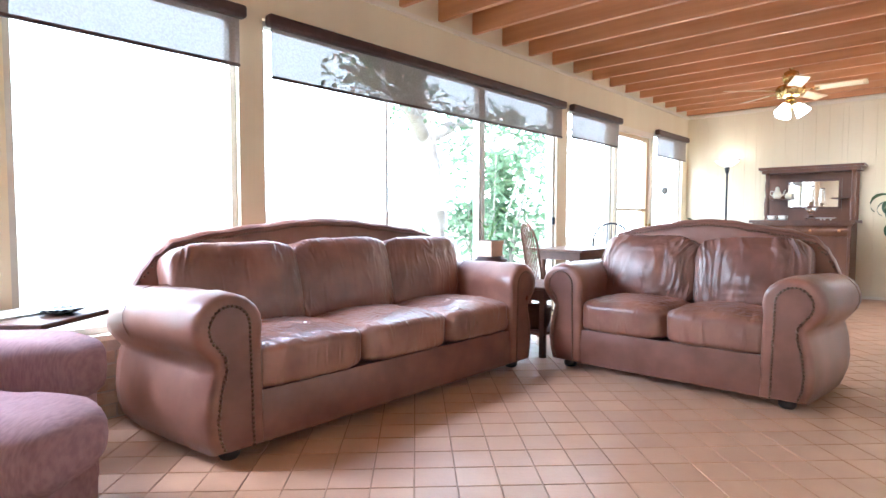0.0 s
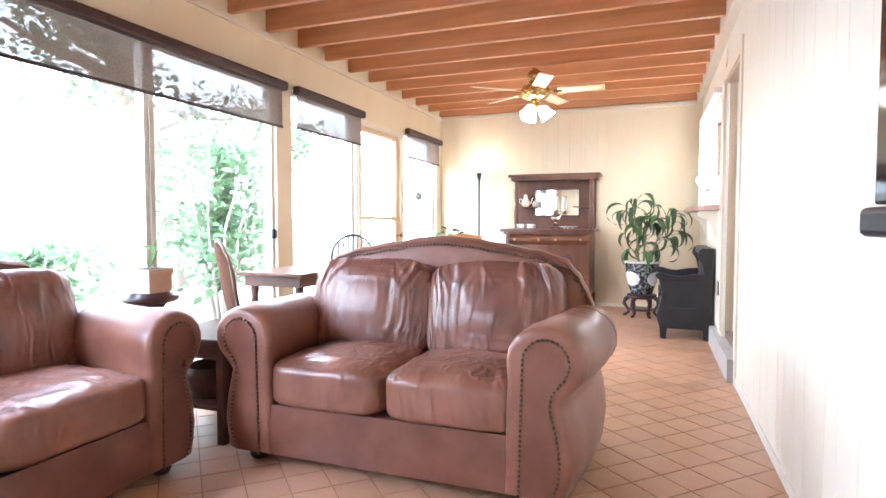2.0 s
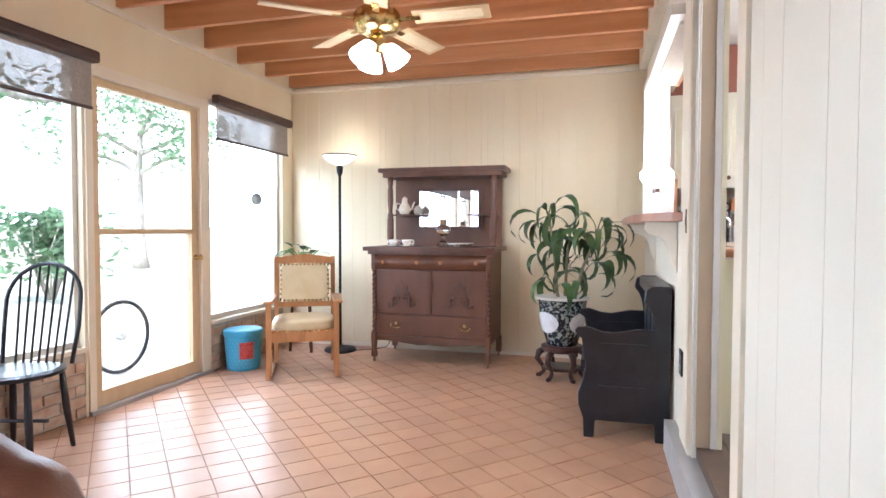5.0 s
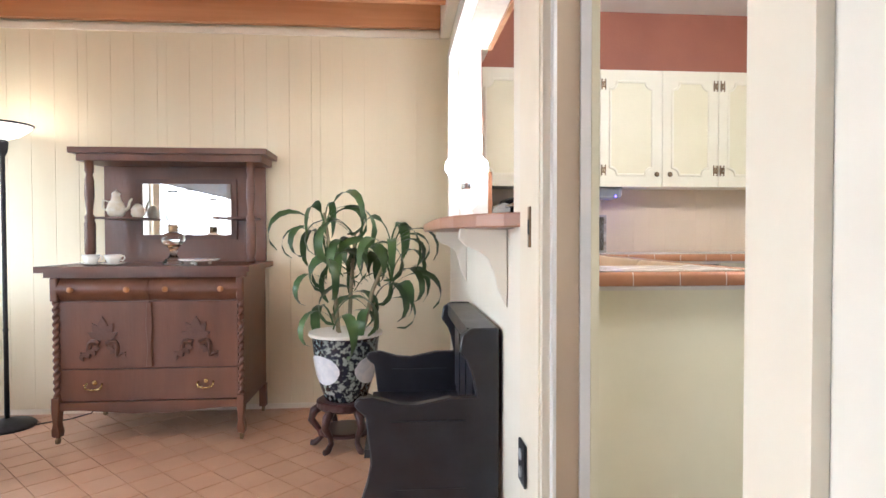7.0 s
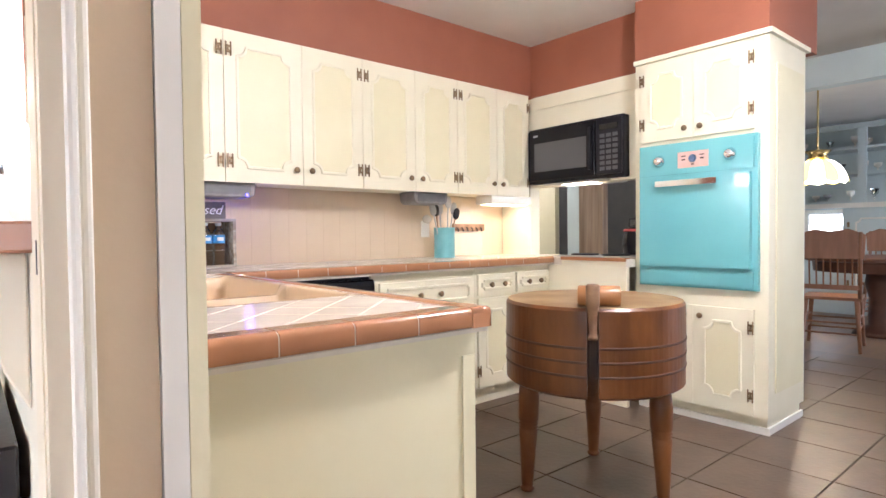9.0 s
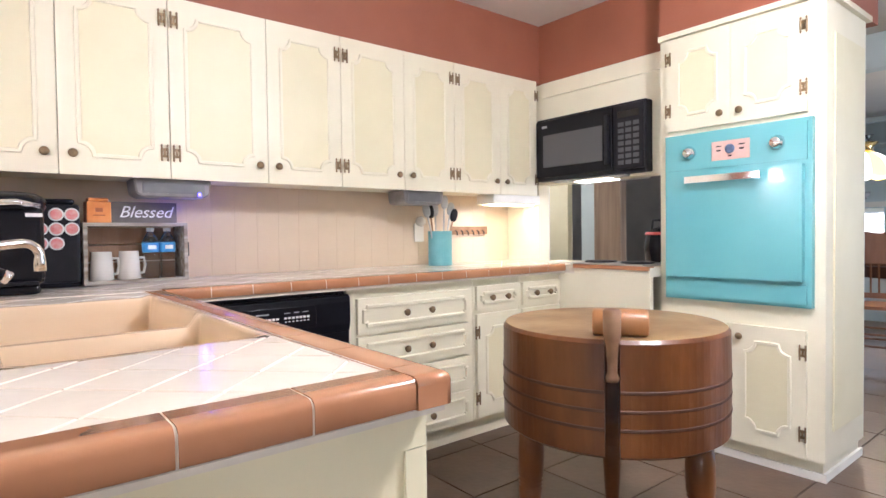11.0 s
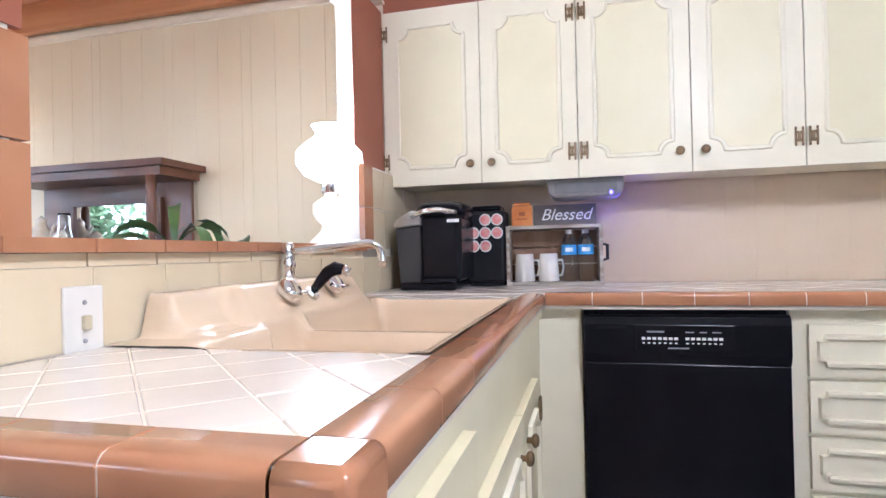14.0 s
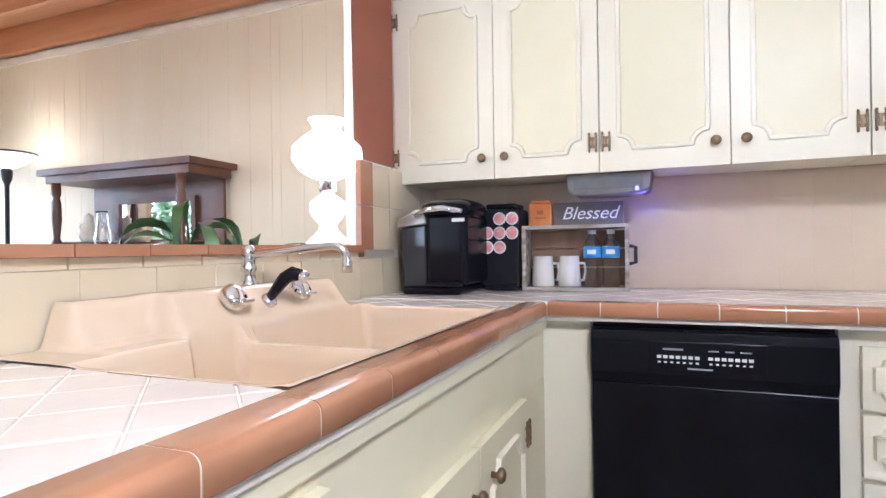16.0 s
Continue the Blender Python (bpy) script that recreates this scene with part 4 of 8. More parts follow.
def bullnose(p0, p1, parent, w=EDG, drop=0.033, name="edge_tile", material=None, inset=0.0):
    """An edge tile from p0 to p1 along a counter edge; the outer side lies to the right of the way."""
    p0, p1 = Vector((*p0, 0)), Vector((*p1, 0))
    d = (p1 - p0)
    L = d.length
    d.normalize()
    o = Vector((d.y, -d.x, 0))
    r = 0.012
    prof = [(-w, 0), (-w, 0.005), (-w + 0.003, 0.008), (0 - r, 0.008)] + [(-r + r * math.sin(radians(a)), 0.008 - r + r * math.cos(radians(a))) for a in (15, 30, 45, 60, 75, 90)] + [(0, -drop + 0.004), (-0.004, -drop), (-0.012, -drop), (-0.012, 0)]
    bm = bmesh.new()
    rows = []
    for s in (0.0015, L - 0.0015):
        rows.append([bm.verts.new(p0 + d * s + o * (u - inset) + Vector((0, 0, CT - 0.004 + v - inset))) for u, v in prof])
    n = len(prof)
    for row in rows:
        bm.faces.new([bm.verts.new(v.co) for v in row])
    for q in range(n):
        bm.faces.new((rows[0][q], rows[0][(q + 1) % n], rows[1][(q + 1) % n], rows[1][q]))
    bmesh.ops.recalc_face_normals(bm, faces=bm.faces[:])
    for face in bm.faces:
        face.smooth = len(face.verts) == 4
    part(name, bm, material or M_ptile, parent)


def edge_run(p0, p1, pitch=0.152):
    d = Vector((p1[0] - p0[0], p1[1] - p0[1]))
    n = max(1, round(d.length / pitch))
    bullnose(p0, p1, top1, name="edge_grout", material=M_wgrout, inset=0.0012)
    for q in range(n):
        a, b = q / n, (q + 1) / n
        bullnose((p0[0] + d.x * a, p0[1] + d.y * a), (p0[0] + d.x * b, p0[1] + d.y * b), top1)


edge_run((KX + 0.03, 5.264), (4.149, 5.264))
part("edge_grout", boxes((4.1485, 5.2705, CT - 0.035, 4.2015, 5.3285, CT + 0.0012)), M_wgrout, top1)
bm = bmesh.new()
box(bm, 4.1508, 5.2640, CT - 0.037, 4.2082, 5.3268, CT + 0.0042)
outer = [e for e in bm.edges if all(v.co.x > 4.19 for v in e.verts) and all(v.co.y < 5.3 for v in e.verts)]
outer += [e for e in bm.edges if all(v.co.z > CT for v in e.verts) and (all(v.co.x > 4.19 for v in e.verts) or all(v.co.y < 5.3 for v in e.verts))]
bmesh.ops.bevel(bm, geom=outer, offset=0.012, segments=5, profile=0.5, affect="EDGES")
bm.normal_update()
for face in bm.faces:
    face.smooth = max(abs(c) for c in face.normal) < 0.999
part("edge_tile", bm, M_ptile, top1)
edge_run((4.208, 5.328), (4.208, 6.768))
edge_run((4.208, 6.768), (6.28, 6.768))
part("edge_strip", bevelled(boxes((6.276, 6.256, CT - 0.016, 6.33, 6.716, CT + 0.004)), 0.004, 2), M_ptile, top1)
solid("cooktop_wall", bevelled(boxes((6.2912, 6.255, KZ, 6.32, 6.826, CT - 0.05), (6.286, 6.255, CT - 0.049, 6.32, 6.715, CT - 0.018)), 0.003), M_cab, "cream panelled front below the cooktop counter", "panel")
ck = thing("cooktop", pose(6.42, 6.52, CT), "steel electric cooktop set in the tiled counter", "cooktop")
part("tray", rbox(-0.12, -0.22, 0.002, 0.14, 0.24, 0.012, 0.004), M_steel, ck)
for y in (-0.11, 0.12):
    part("burner", lathe([(0.085, 0.012), (0.09, 0.018), (0.08, 0.021), (0.03, 0.016), (0, 0.016)], 20, pose(0.01, y, 0)), M_blackm, ck)

# double sink with a raised back deck, cast in one piece
sink = thing("kitchen_sink", pose(0, 0, CT), "almond enamel double sink with a raised back deck", "sink")


def ease(t):
    t = min(1.0, max(0.0, t))
    return t * t * (3 - 2 * t)


DECK = [(3.58, 0.078), (3.652, 0.080), (3.664, 0.077), (3.672, 0.070), (3.704, 0.024), (3.716, 0.010), (3.74, 0.0), (4.2, 0.0)]
SHELF = [(3.58, 0.076), (3.622, 0.076), (3.634, 0.070), (3.650, 0.035), (3.672, 0.010), (3.70, 0.003), (3.74, 0.002), (4.2, 0.0)]


def along(rows, x):
    for (a, b), (c, d) in zip(rows, rows[1:]):
        if x <= c:
            return b + (d - b) * (x - a) / (c - a)
    return rows[-1][1]


def sink_height(x, y):
    k = ease((y - 5.905) / 0.05)
    deck = along(SHELF, x) * (1 - k) + along(DECK, x) * k
    deck *= ease((y - 5.762) / 0.03) * ease((6.53 - y) / 0.035)
    lip = 0.003 + 0.004 * ease((y - 6.50) / 0.05)
    back = 3.715 + 0.035 * (1 - k)
    ex = ease((x - back) / 0.04) * ease((4.128 - x) / 0.030)
    one = ease((y - SY0 - 0.012) / 0.028) * ease((6.082 - y) / 0.030)
    two = ease((y - 6.098) / 0.030) * ease((SY1 - 0.018 - y) / 0.030)
    low = ease((y - SY0 - 0.012) / 0.028) * ease((SY1 - 0.018 - y) / 0.030)
    depth = max(0.027 * low, 0.18 * one, 0.18 * two)
    return deck + lip * (1 - ex) - depth * ex


part("basin", sheet(lambda u, v: Vector((SX0 + 0.001 + u * (SX1 - SX0 - 0.002), SY0 + v * (SY1 - SY0), sink_height(SX0 + u * (SX1 - SX0), SY0 + v * (SY1 - SY0)))), 120, 170), M_sink, sink, "smooth almond enamel", smooth=True)
for y in (5.89, 6.335):
    part("drain", lathe([(0.0, 0.0), (0.034, 0.0), (0.042, 0.004), (0.044, 0.001)], 20, pose(3.93, y, -0.1765)), M_chrome, sink, "chrome drain ring", smooth=True)

tap = thing("kitchen_tap", pose(3.618, 6.223, CT + 0.0785), "chrome swivel tap with two domed handles on the sink deck", "tap")
part("body", lathe([(0.024, 0), (0.025, 0.006), (0.017, 0.012), (0.0155, 0.03), (0.019, 0.034), (0.019, 0.044), (0.015, 0.048), (0.0165, 0.056), (0.0165, 0.088), (0.011, 0.095), (0, 0.096)], 20), M_chrome, tap, smooth=True)
sp = [(0.0, 0.0, 0.072), (0.02, 0.006, 0.074), (0.10, 0.032, 0.082), (0.19, 0.062, 0.092)] + [(0.19 + 0.032 * math.sin(radians(a)), 0.062 + 0.012 * math.sin(radians(a)), 0.062 + 0.030 * math.cos(radians(a))) for a in (25, 50, 75, 90)] + [(0.222, 0.076, 0.046), (0.222, 0.077, 0.028)]
part("spout", tube(sp, [0.011, 0.011, 0.0105, 0.010, 0.010, 0.010, 0.010, 0.010, 0.0125, 0.0125], 14), M_chrome, tap, smooth=True)
for y in (-0.141, 0.084):
    h = part("handle", lathe([(0.026, -0.022), (0.027, -0.014), (0.016, -0.006), (0.015, 0.002), (0.027, 0.008), (0.031, 0.018), (0.028, 0.030), (0.016, 0.037), (0, 0.039)], 22, pose(0.070, y, -0.026, 0, 52, 0)), M_chrome, tap, "domed chrome handle", smooth=True)
    part("lever", rbox(0.078, y - 0.004, -0.026, 0.118, y + 0.026, -0.016, 0.004), M_chrome, h)
spr = thing("sink_sprayer", pose(3.690, 6.204, CT + 0.046), "black sink sprayer resting on the sink deck", "sprayer")
part("hose_cup", lathe([(0.019, -0.012), (0.021, 0.004), (0.014, 0.012), (0, 0.012)], 14, pose(0, 0, 0, 0, 40, 0)), M_chrome, spr, smooth=True)
part("sprayer_head", tube([(0.004, 0.0, 0.006), (0.022, 0.003, 0.028), (0.042, 0.007, 0.052), (0.062, 0.010, 0.062), (0.082, 0.013, 0.058)], [0.010, 0.013, 0.016, 0.017, 0.013], 12), M_black, spr, smooth=True)
part("nozzle", tube([(0.080, 0.013, 0.0585), (0.092, 0.015, 0.050)], [0.0135, 0.0145], 12), M_chrome, spr, smooth=True)

# light switch standing on the wall
sw = thing("light_switch", pose(KX + 0.0072, 5.655, 1.125), "white toggle switch plate on the cream tiles", "switch")
part("plate", rbox(0, -0.036, -0.056, 0.007, 0.036, 0.056, 0.003), M_white, sw)
part("toggle", rbox(0.006, -0.006, -0.012, 0.016, 0.006, 0.010, 0.002), mat("ivory_toggle", (0.62, 0.55, 0.38), (0.58, 0.5, 0.33), 30, 0.4), sw)
for z in (-0.03, 0.03):
    part("screw", lathe([(0, 0), (0.004, 0), (0.003, 0.002), (0, 0.002)], 10, pose(0.007, 0, z, 0, 90, 0)), M_grey, sw)
sw2 = thing("light_switch", pose(KX + 0.0072, 5.30, 1.47), "white wall switch plate by the doorway", "switch")
part("plate", rbox(0, -0.05, -0.06, 0.007, 0.05, 0.06, 0.003), M_white, sw2)
part("toggle", rbox(0.006, -0.006, -0.012, 0.016, 0.006, 0.010, 0.002), M_white, sw2)

# oven tower
OX = 6.38
ov = thing("oven_cabinet", pose(0, 0, 0), "tall white cabinet holding a turquoise wall oven", "cabinet")
part("body", boxes((OX, 5.53, TZ - 0.02, 6.87, 6.248, 2.21)), M_cab, ov)
part("plinth", boxes((OX + 0.03, 5.545, KZ, 6.85, 6.248, TZ - 0.021)), M_cab, ov)
part("toe_moulding", bevelled(boxes((OX + 0.018, 5.53, KZ, OX + 0.029, 6.24, KZ + 0.035), (OX + 0.03, 5.533, KZ, 6.87, 5.544, KZ + 0.035)), 0.003), M_white, ov)
part("crown", bevelled(boxes((OX - 0.025, 5.51, 2.19, 6.89, 6.247, 2.214)), 0.005), M_cab, ov)
rt = Matrix(((0, 1, 0, OX - 0.02), (-1, 0, 0, 6.24), (0, 0, 1, 0), (0, 0, 0, 1)))   # local x runs from the wall outward along -y


def oven_door(x0, z0, w, h, kx, hx, kz):
    d = cab_door(ov, x0, z0, w, h, 0, kx, hx, kz=kz)
    d.matrix_world = rt
    return d


oven_door(0.035, 1.74, 0.305, 0.44, 0.30, 0.046, 1.79)
oven_door(0.342, 1.74, 0.305, 0.44, 0.385, 0.636, 1.79)
oven_door(0.035, 0.31, 0.305, 0.53, 0.30, 0.046, 0.79)
oven_door(0.342, 0.31, 0.305, 0.53, 0.385, 0.636, 0.79)
# side face mouldings
sf = part("side_panel", bevelled(boxes((6.46, 5.522, 0.42, 6.83, 5.529, 2.06)), 0.004), M_cabp, ov)
oven = thing("wall_oven", rt, "turquoise enamel vintage wall oven with a chrome handle", "oven")
OZ0, OZ1 = 0.935, 1.715
part("surround", bevelled(boxes((0.036, -0.012, OZ0, 0.672, 0.018, OZ1)), 0.006, 2), M_turq, oven)
part("door", bevelled(boxes((0.055, -0.045, 1.045, 0.645, -0.013, 1.525)), 0.010, 3), M_turq, oven)
part("control_panel", bevelled(boxes((0.05, -0.022, 1.545, 0.655, -0.013, 1.70)), 0.006, 2), M_turq, oven)
part("lower_panel", bevelled(boxes((0.05, -0.024, 0.95, 0.655, -0.013, 1.03)), 0.006, 2), M_turq, oven)
hd = part("handle", bevelled(boxes((0.17, -0.085, 1.478, 0.50, -0.075, 1.508)), 0.004), M_chrome, oven, "chrome bar handle")
part("handle_mount", boxes((0.18, -0.075, 1.485, 0.20, -0.045, 1.500), (0.47, -0.075, 1.485, 0.49, -0.045, 1.500)), M_chrome, oven)
part("dial_plate", bevelled(boxes((0.27, -0.027, 1.575, 0.435, -0.022, 1.66)), 0.003), mat("pink_dial_plate", (0.62, 0.40, 0.34), (0.66, 0.45, 0.39), 20, 0.35), oven, "pinkish printed dial plate")
part("clock_dial", lathe([(0, 0), (0.021, 0), (0.021, 0.004), (0.016, 0.012), (0, 0.013)], 20, pose(0.352, -0.027, 1.622, 90, 0, 0)), mat("blue_dial", (0.08, 0.13, 0.25), (0.15, 0.2, 0.32), 60, 0.3), oven)
part("dial_marks", boxes((0.29, -0.0285, 1.635, 0.315, -0.0272, 1.640), (0.293, -0.0285, 1.615, 0.312, -0.0272, 1.622), (0.39, -0.0285, 1.635, 0.415, -0.0272, 1.640), (0.393, -0.0285, 1.615, 0.412, -0.0272, 1.622), (0.345, -0.0285, 1.588, 0.36, -0.0272, 1.594)), M_blackm, oven)
for x in (0.165, 0.545):
    part("dial", lathe([(0.03, 0), (0.032, 0.008), (0.024, 0.014), (0.022, 0.03), (0.018, 0.034), (0, 0.035)], 22, pose(x, -0.022, 1.622, 90, 0, 0)), M_chrome, oven, "chrome dial", smooth=True)

mw = thing("microwave", pose(0, 0, 0), "black built-in microwave above the cooktop opening", "microwave")
MX = RX - 0.06
part("case", rbox(MX, 6.365, 1.575, RX + 0.25, 7.118, 1.955, 0.008), M_blackm, mw)
part("door", rbox(MX - 0.018, 6.56, 1.595, MX - 0.001, 7.11, 1.94, 0.006), M_black, mw)
part("window", rbox(MX - 0.0215, 6.62, 1.655, MX - 0.0175, 7.05, 1.85, 0.002), mat("smoked_glass", (0.085, 0.085, 0.09), rough=0.15), mw, "smoked glass window")
part("handle", rbox(MX - 0.04, 6.575, 1.63, MX - 0.019, 6.60, 1.90, 0.006), M_blackm, mw)
cp = part("keypad", rbox(MX - 0.018, 6.372, 1.595, MX - 0.001, 6.552, 1.94, 0.006), M_blackm, mw)
bm = bmesh.new()
for r_ in range(7):
    for c_ in range(3):
        box(bm, MX - 0.0195, 6.395 + c_ * 0.046, 1.62 + r_ * 0.034, MX - 0.0181, 6.43 + c_ * 0.046, 1.642 + r_ * 0.034)
part("keys", bm, mat("dark_key_print", (0.075, 0.075, 0.08), rough=0.4), cp)["kind"] = "stuff"
part("display", boxes((MX - 0.0195, 6.395, 1.87, MX - 0.0181, 6.525, 1.905)), M_screen, cp)
part("logo_mark", boxes((MX - 0.0195, 7.02, 1.895, MX - 0.0181, 7.06, 1.908)), M_gprint, mw)
part("light_grille", rbox(MX + 0.01, 6.5, 1.562, RX + 0.2, 7.0, 1.574, 0.003), M_steel, mw)
part("work_light", boxes((MX + 0.04, 6.62, 1.556, MX + 0.14, 6.86, 1.561)), glow("lit_work_light", (1.0, 0.88, 0.68), 7), mw, "lit work light")

# butcher block
blk = thing("butcher_block", pose(5.33, 5.81, KZ), "round oiled wooden butcher block on three legs", "butcher block")
R = 0.35
SLOT = math.atan2(4.70 - 5.81, 3.75 - 5.33)       # where the slot is cut


def ring_with_slot(profile, half, depth, segs=80):
    """A turned body with a radial slot cut from its rim inwards."""
    bm = bmesh.new()
    inner = profile[0][0] - depth if depth else None
    cols = []
    for r_, z_ in profile:
        d_ = math.asin(min(0.9, half / r_)) if r_ > 0.1 else 0.0
        cols.append([bm.verts.new((r_ * math.cos(SLOT + d_ + (2 * math.pi - 2 * d_) * i / segs), r_ * math.sin(SLOT + d_ + (2 * math.pi - 2 * d_) * i / segs), z_)) for i in range(segs + 1)])
    for a, b in zip(cols, cols[1:]):
        for i in range(segs):
            bm.faces.new((a[i], a[i + 1], b[i + 1], b[i]))
    if depth:
        c, s_ = math.cos(SLOT), math.sin(SLOT)
        r_in = profile[0][0] - depth
        back = []
        for sgn in (1, -1):
            col = [bm.verts.new((r_in * c - sgn * half * s_, r_in * s_ + sgn * half * c, profile[q][1])) for q in (0, -1)]
            edge = [row[0] if sgn > 0 else row[-1] for row in cols]
            bm.faces.new(edge + [col[1], col[0]])
            back.append(col)
        bm.faces.new((back[0][0], back[1][0], back[1][1], back[0][1]))
        bm.faces.new([v for v in cols[-1]] + [back[1][1], back[0][1]])
        bm.faces.new([v for v in cols[0]][::-1] + [back[0][0], back[1][0]])
    bmesh.ops.recalc_face_normals(bm, faces=bm.faces[:])
    return bm


body = part("body", ring_with_slot([(R - 0.012, 0.427), (R, 0.437), (R + 0.002, 0.57), (R, 0.741), (R - 0.008, 0.751)], 0.020, 0.30), M_block, blk)
for z in (0.504, 0.555, 0.606):
    part("groove_band", ring_with_slot([(R + 0.0016, z), (R + 0.0032, z + 0.002), (R + 0.0032, z + 0.008), (R + 0.0016, z + 0.010)], 0.0205, 0), M_groove, blk, "dark turned groove")
part("top", ring_with_slot([(R - 0.0075, 0.7512), (R - 0.009, 0.7525)], 0.0205, 0.29), M_blockt, blk, "worn pale top")
LEG = [(0.0, 0), (0.024, 0.0), (0.026, 0.012), (0.020, 0.018), (0.022, 0.03), (0.030, 0.20), (0.034, 0.27), (0.031, 0.275), (0.035, 0.282), (0.031, 0.289), (0.036, 0.296), (0.032, 0.303), (0.037, 0.312), (0.038, 0.40), (0.034, 0.475)]
LEG = [(1.1 * r_, 0.905 * z_) for r_, z_ in LEG]
for a in (155, 35, 275):
    x, y = 0.285 * math.cos(radians(a)), 0.285 * math.sin(radians(a))
    tilt = Matrix.Translation((x * 1.03, y * 1.03, 0)) @ Matrix.Rotation(radians(1.5), 4, Vector((-y, x, 0)) * -1)
    part("leg", lathe(LEG, 18, tilt), M_block, blk, smooth=True)
# notch with a wooden handle
d = Vector((3.75 - 5.33, 4.70 - 5.81, 0)).normalized()
ang = math.degrees(math.atan2(d.y, d.x))
mm = pose(0, 0, 0, 0, 0, ang)
mal = thing("wooden_mallet", pose(5.33, 5.81, KZ) @ mm, "wooden mallet hanging in the block's slot", "mallet")
part("head", lathe([(0, -0.075), (0.032, -0.075), (0.037, -0.07), (0.037, 0.07), (0.032, 0.075), (0, 0.075)], 22, pose(R - 0.075, 0.022, 0.790, 0, 90, 90)), mat("golden_mallet_wood", (0.30, 0.13, 0.045), (0.38, 0.18, 0.065), 7, 0.4, coat=0.1), mal, smooth=True)
part("handle", lathe([(0.0, 0.640), (0.015, 0.642), (0.019, 0.650), (0.018, 0.658), (0.013, 0.665), (0.014, 0.70), (0.017, 0.74), (0.023, 0.765), (0.024, 0.832), (0.019, 0.838), (0.0, 0.838)], 16, pose(R + 0.006, 0, 0)), mat("worn_handle_wood", (0.14, 0.065, 0.03), (0.27, 0.16, 0.085), 9, 0.6), mal, smooth=True)


# ---- living room furniture ----
def lerp_curve(pts, x):
    for (a, b), (c, d) in zip(pts, pts[1:]):
        if x <= c:
            t = (x - a) / (c - a)
            t = t * t * (3 - 2 * t)
            return b + (d - b) * t
    return pts[-1][1]


def creases(a, b, seed, up):
    """Soft leather folds, mostly upright, at three sizes."""
    a += 0.05 * noise.noise(Vector((a * 4, b * 4, seed)))
    g = 0.0
    for k, (fx, fz, amp) in enumerate(((8.0, 2.6, 0.010), (18.0, 4.6, 0.011), (38.0, 9.0, 0.008))):
        w = noise.noise(Vector((a * fx + seed * 1.7, b * fz * (2 - up) + seed, seed + k * 9.1)))
        g += amp * max(0.0, 1 - abs(w) * 3.0) ** 1.5
    patch = 0.55 + 0.9 * noise.noise(Vector((a * 2.6 + seed, b * 2.6, seed * 2.0)))
    return g * max(0.45, min(1.25, patch + 0.4))


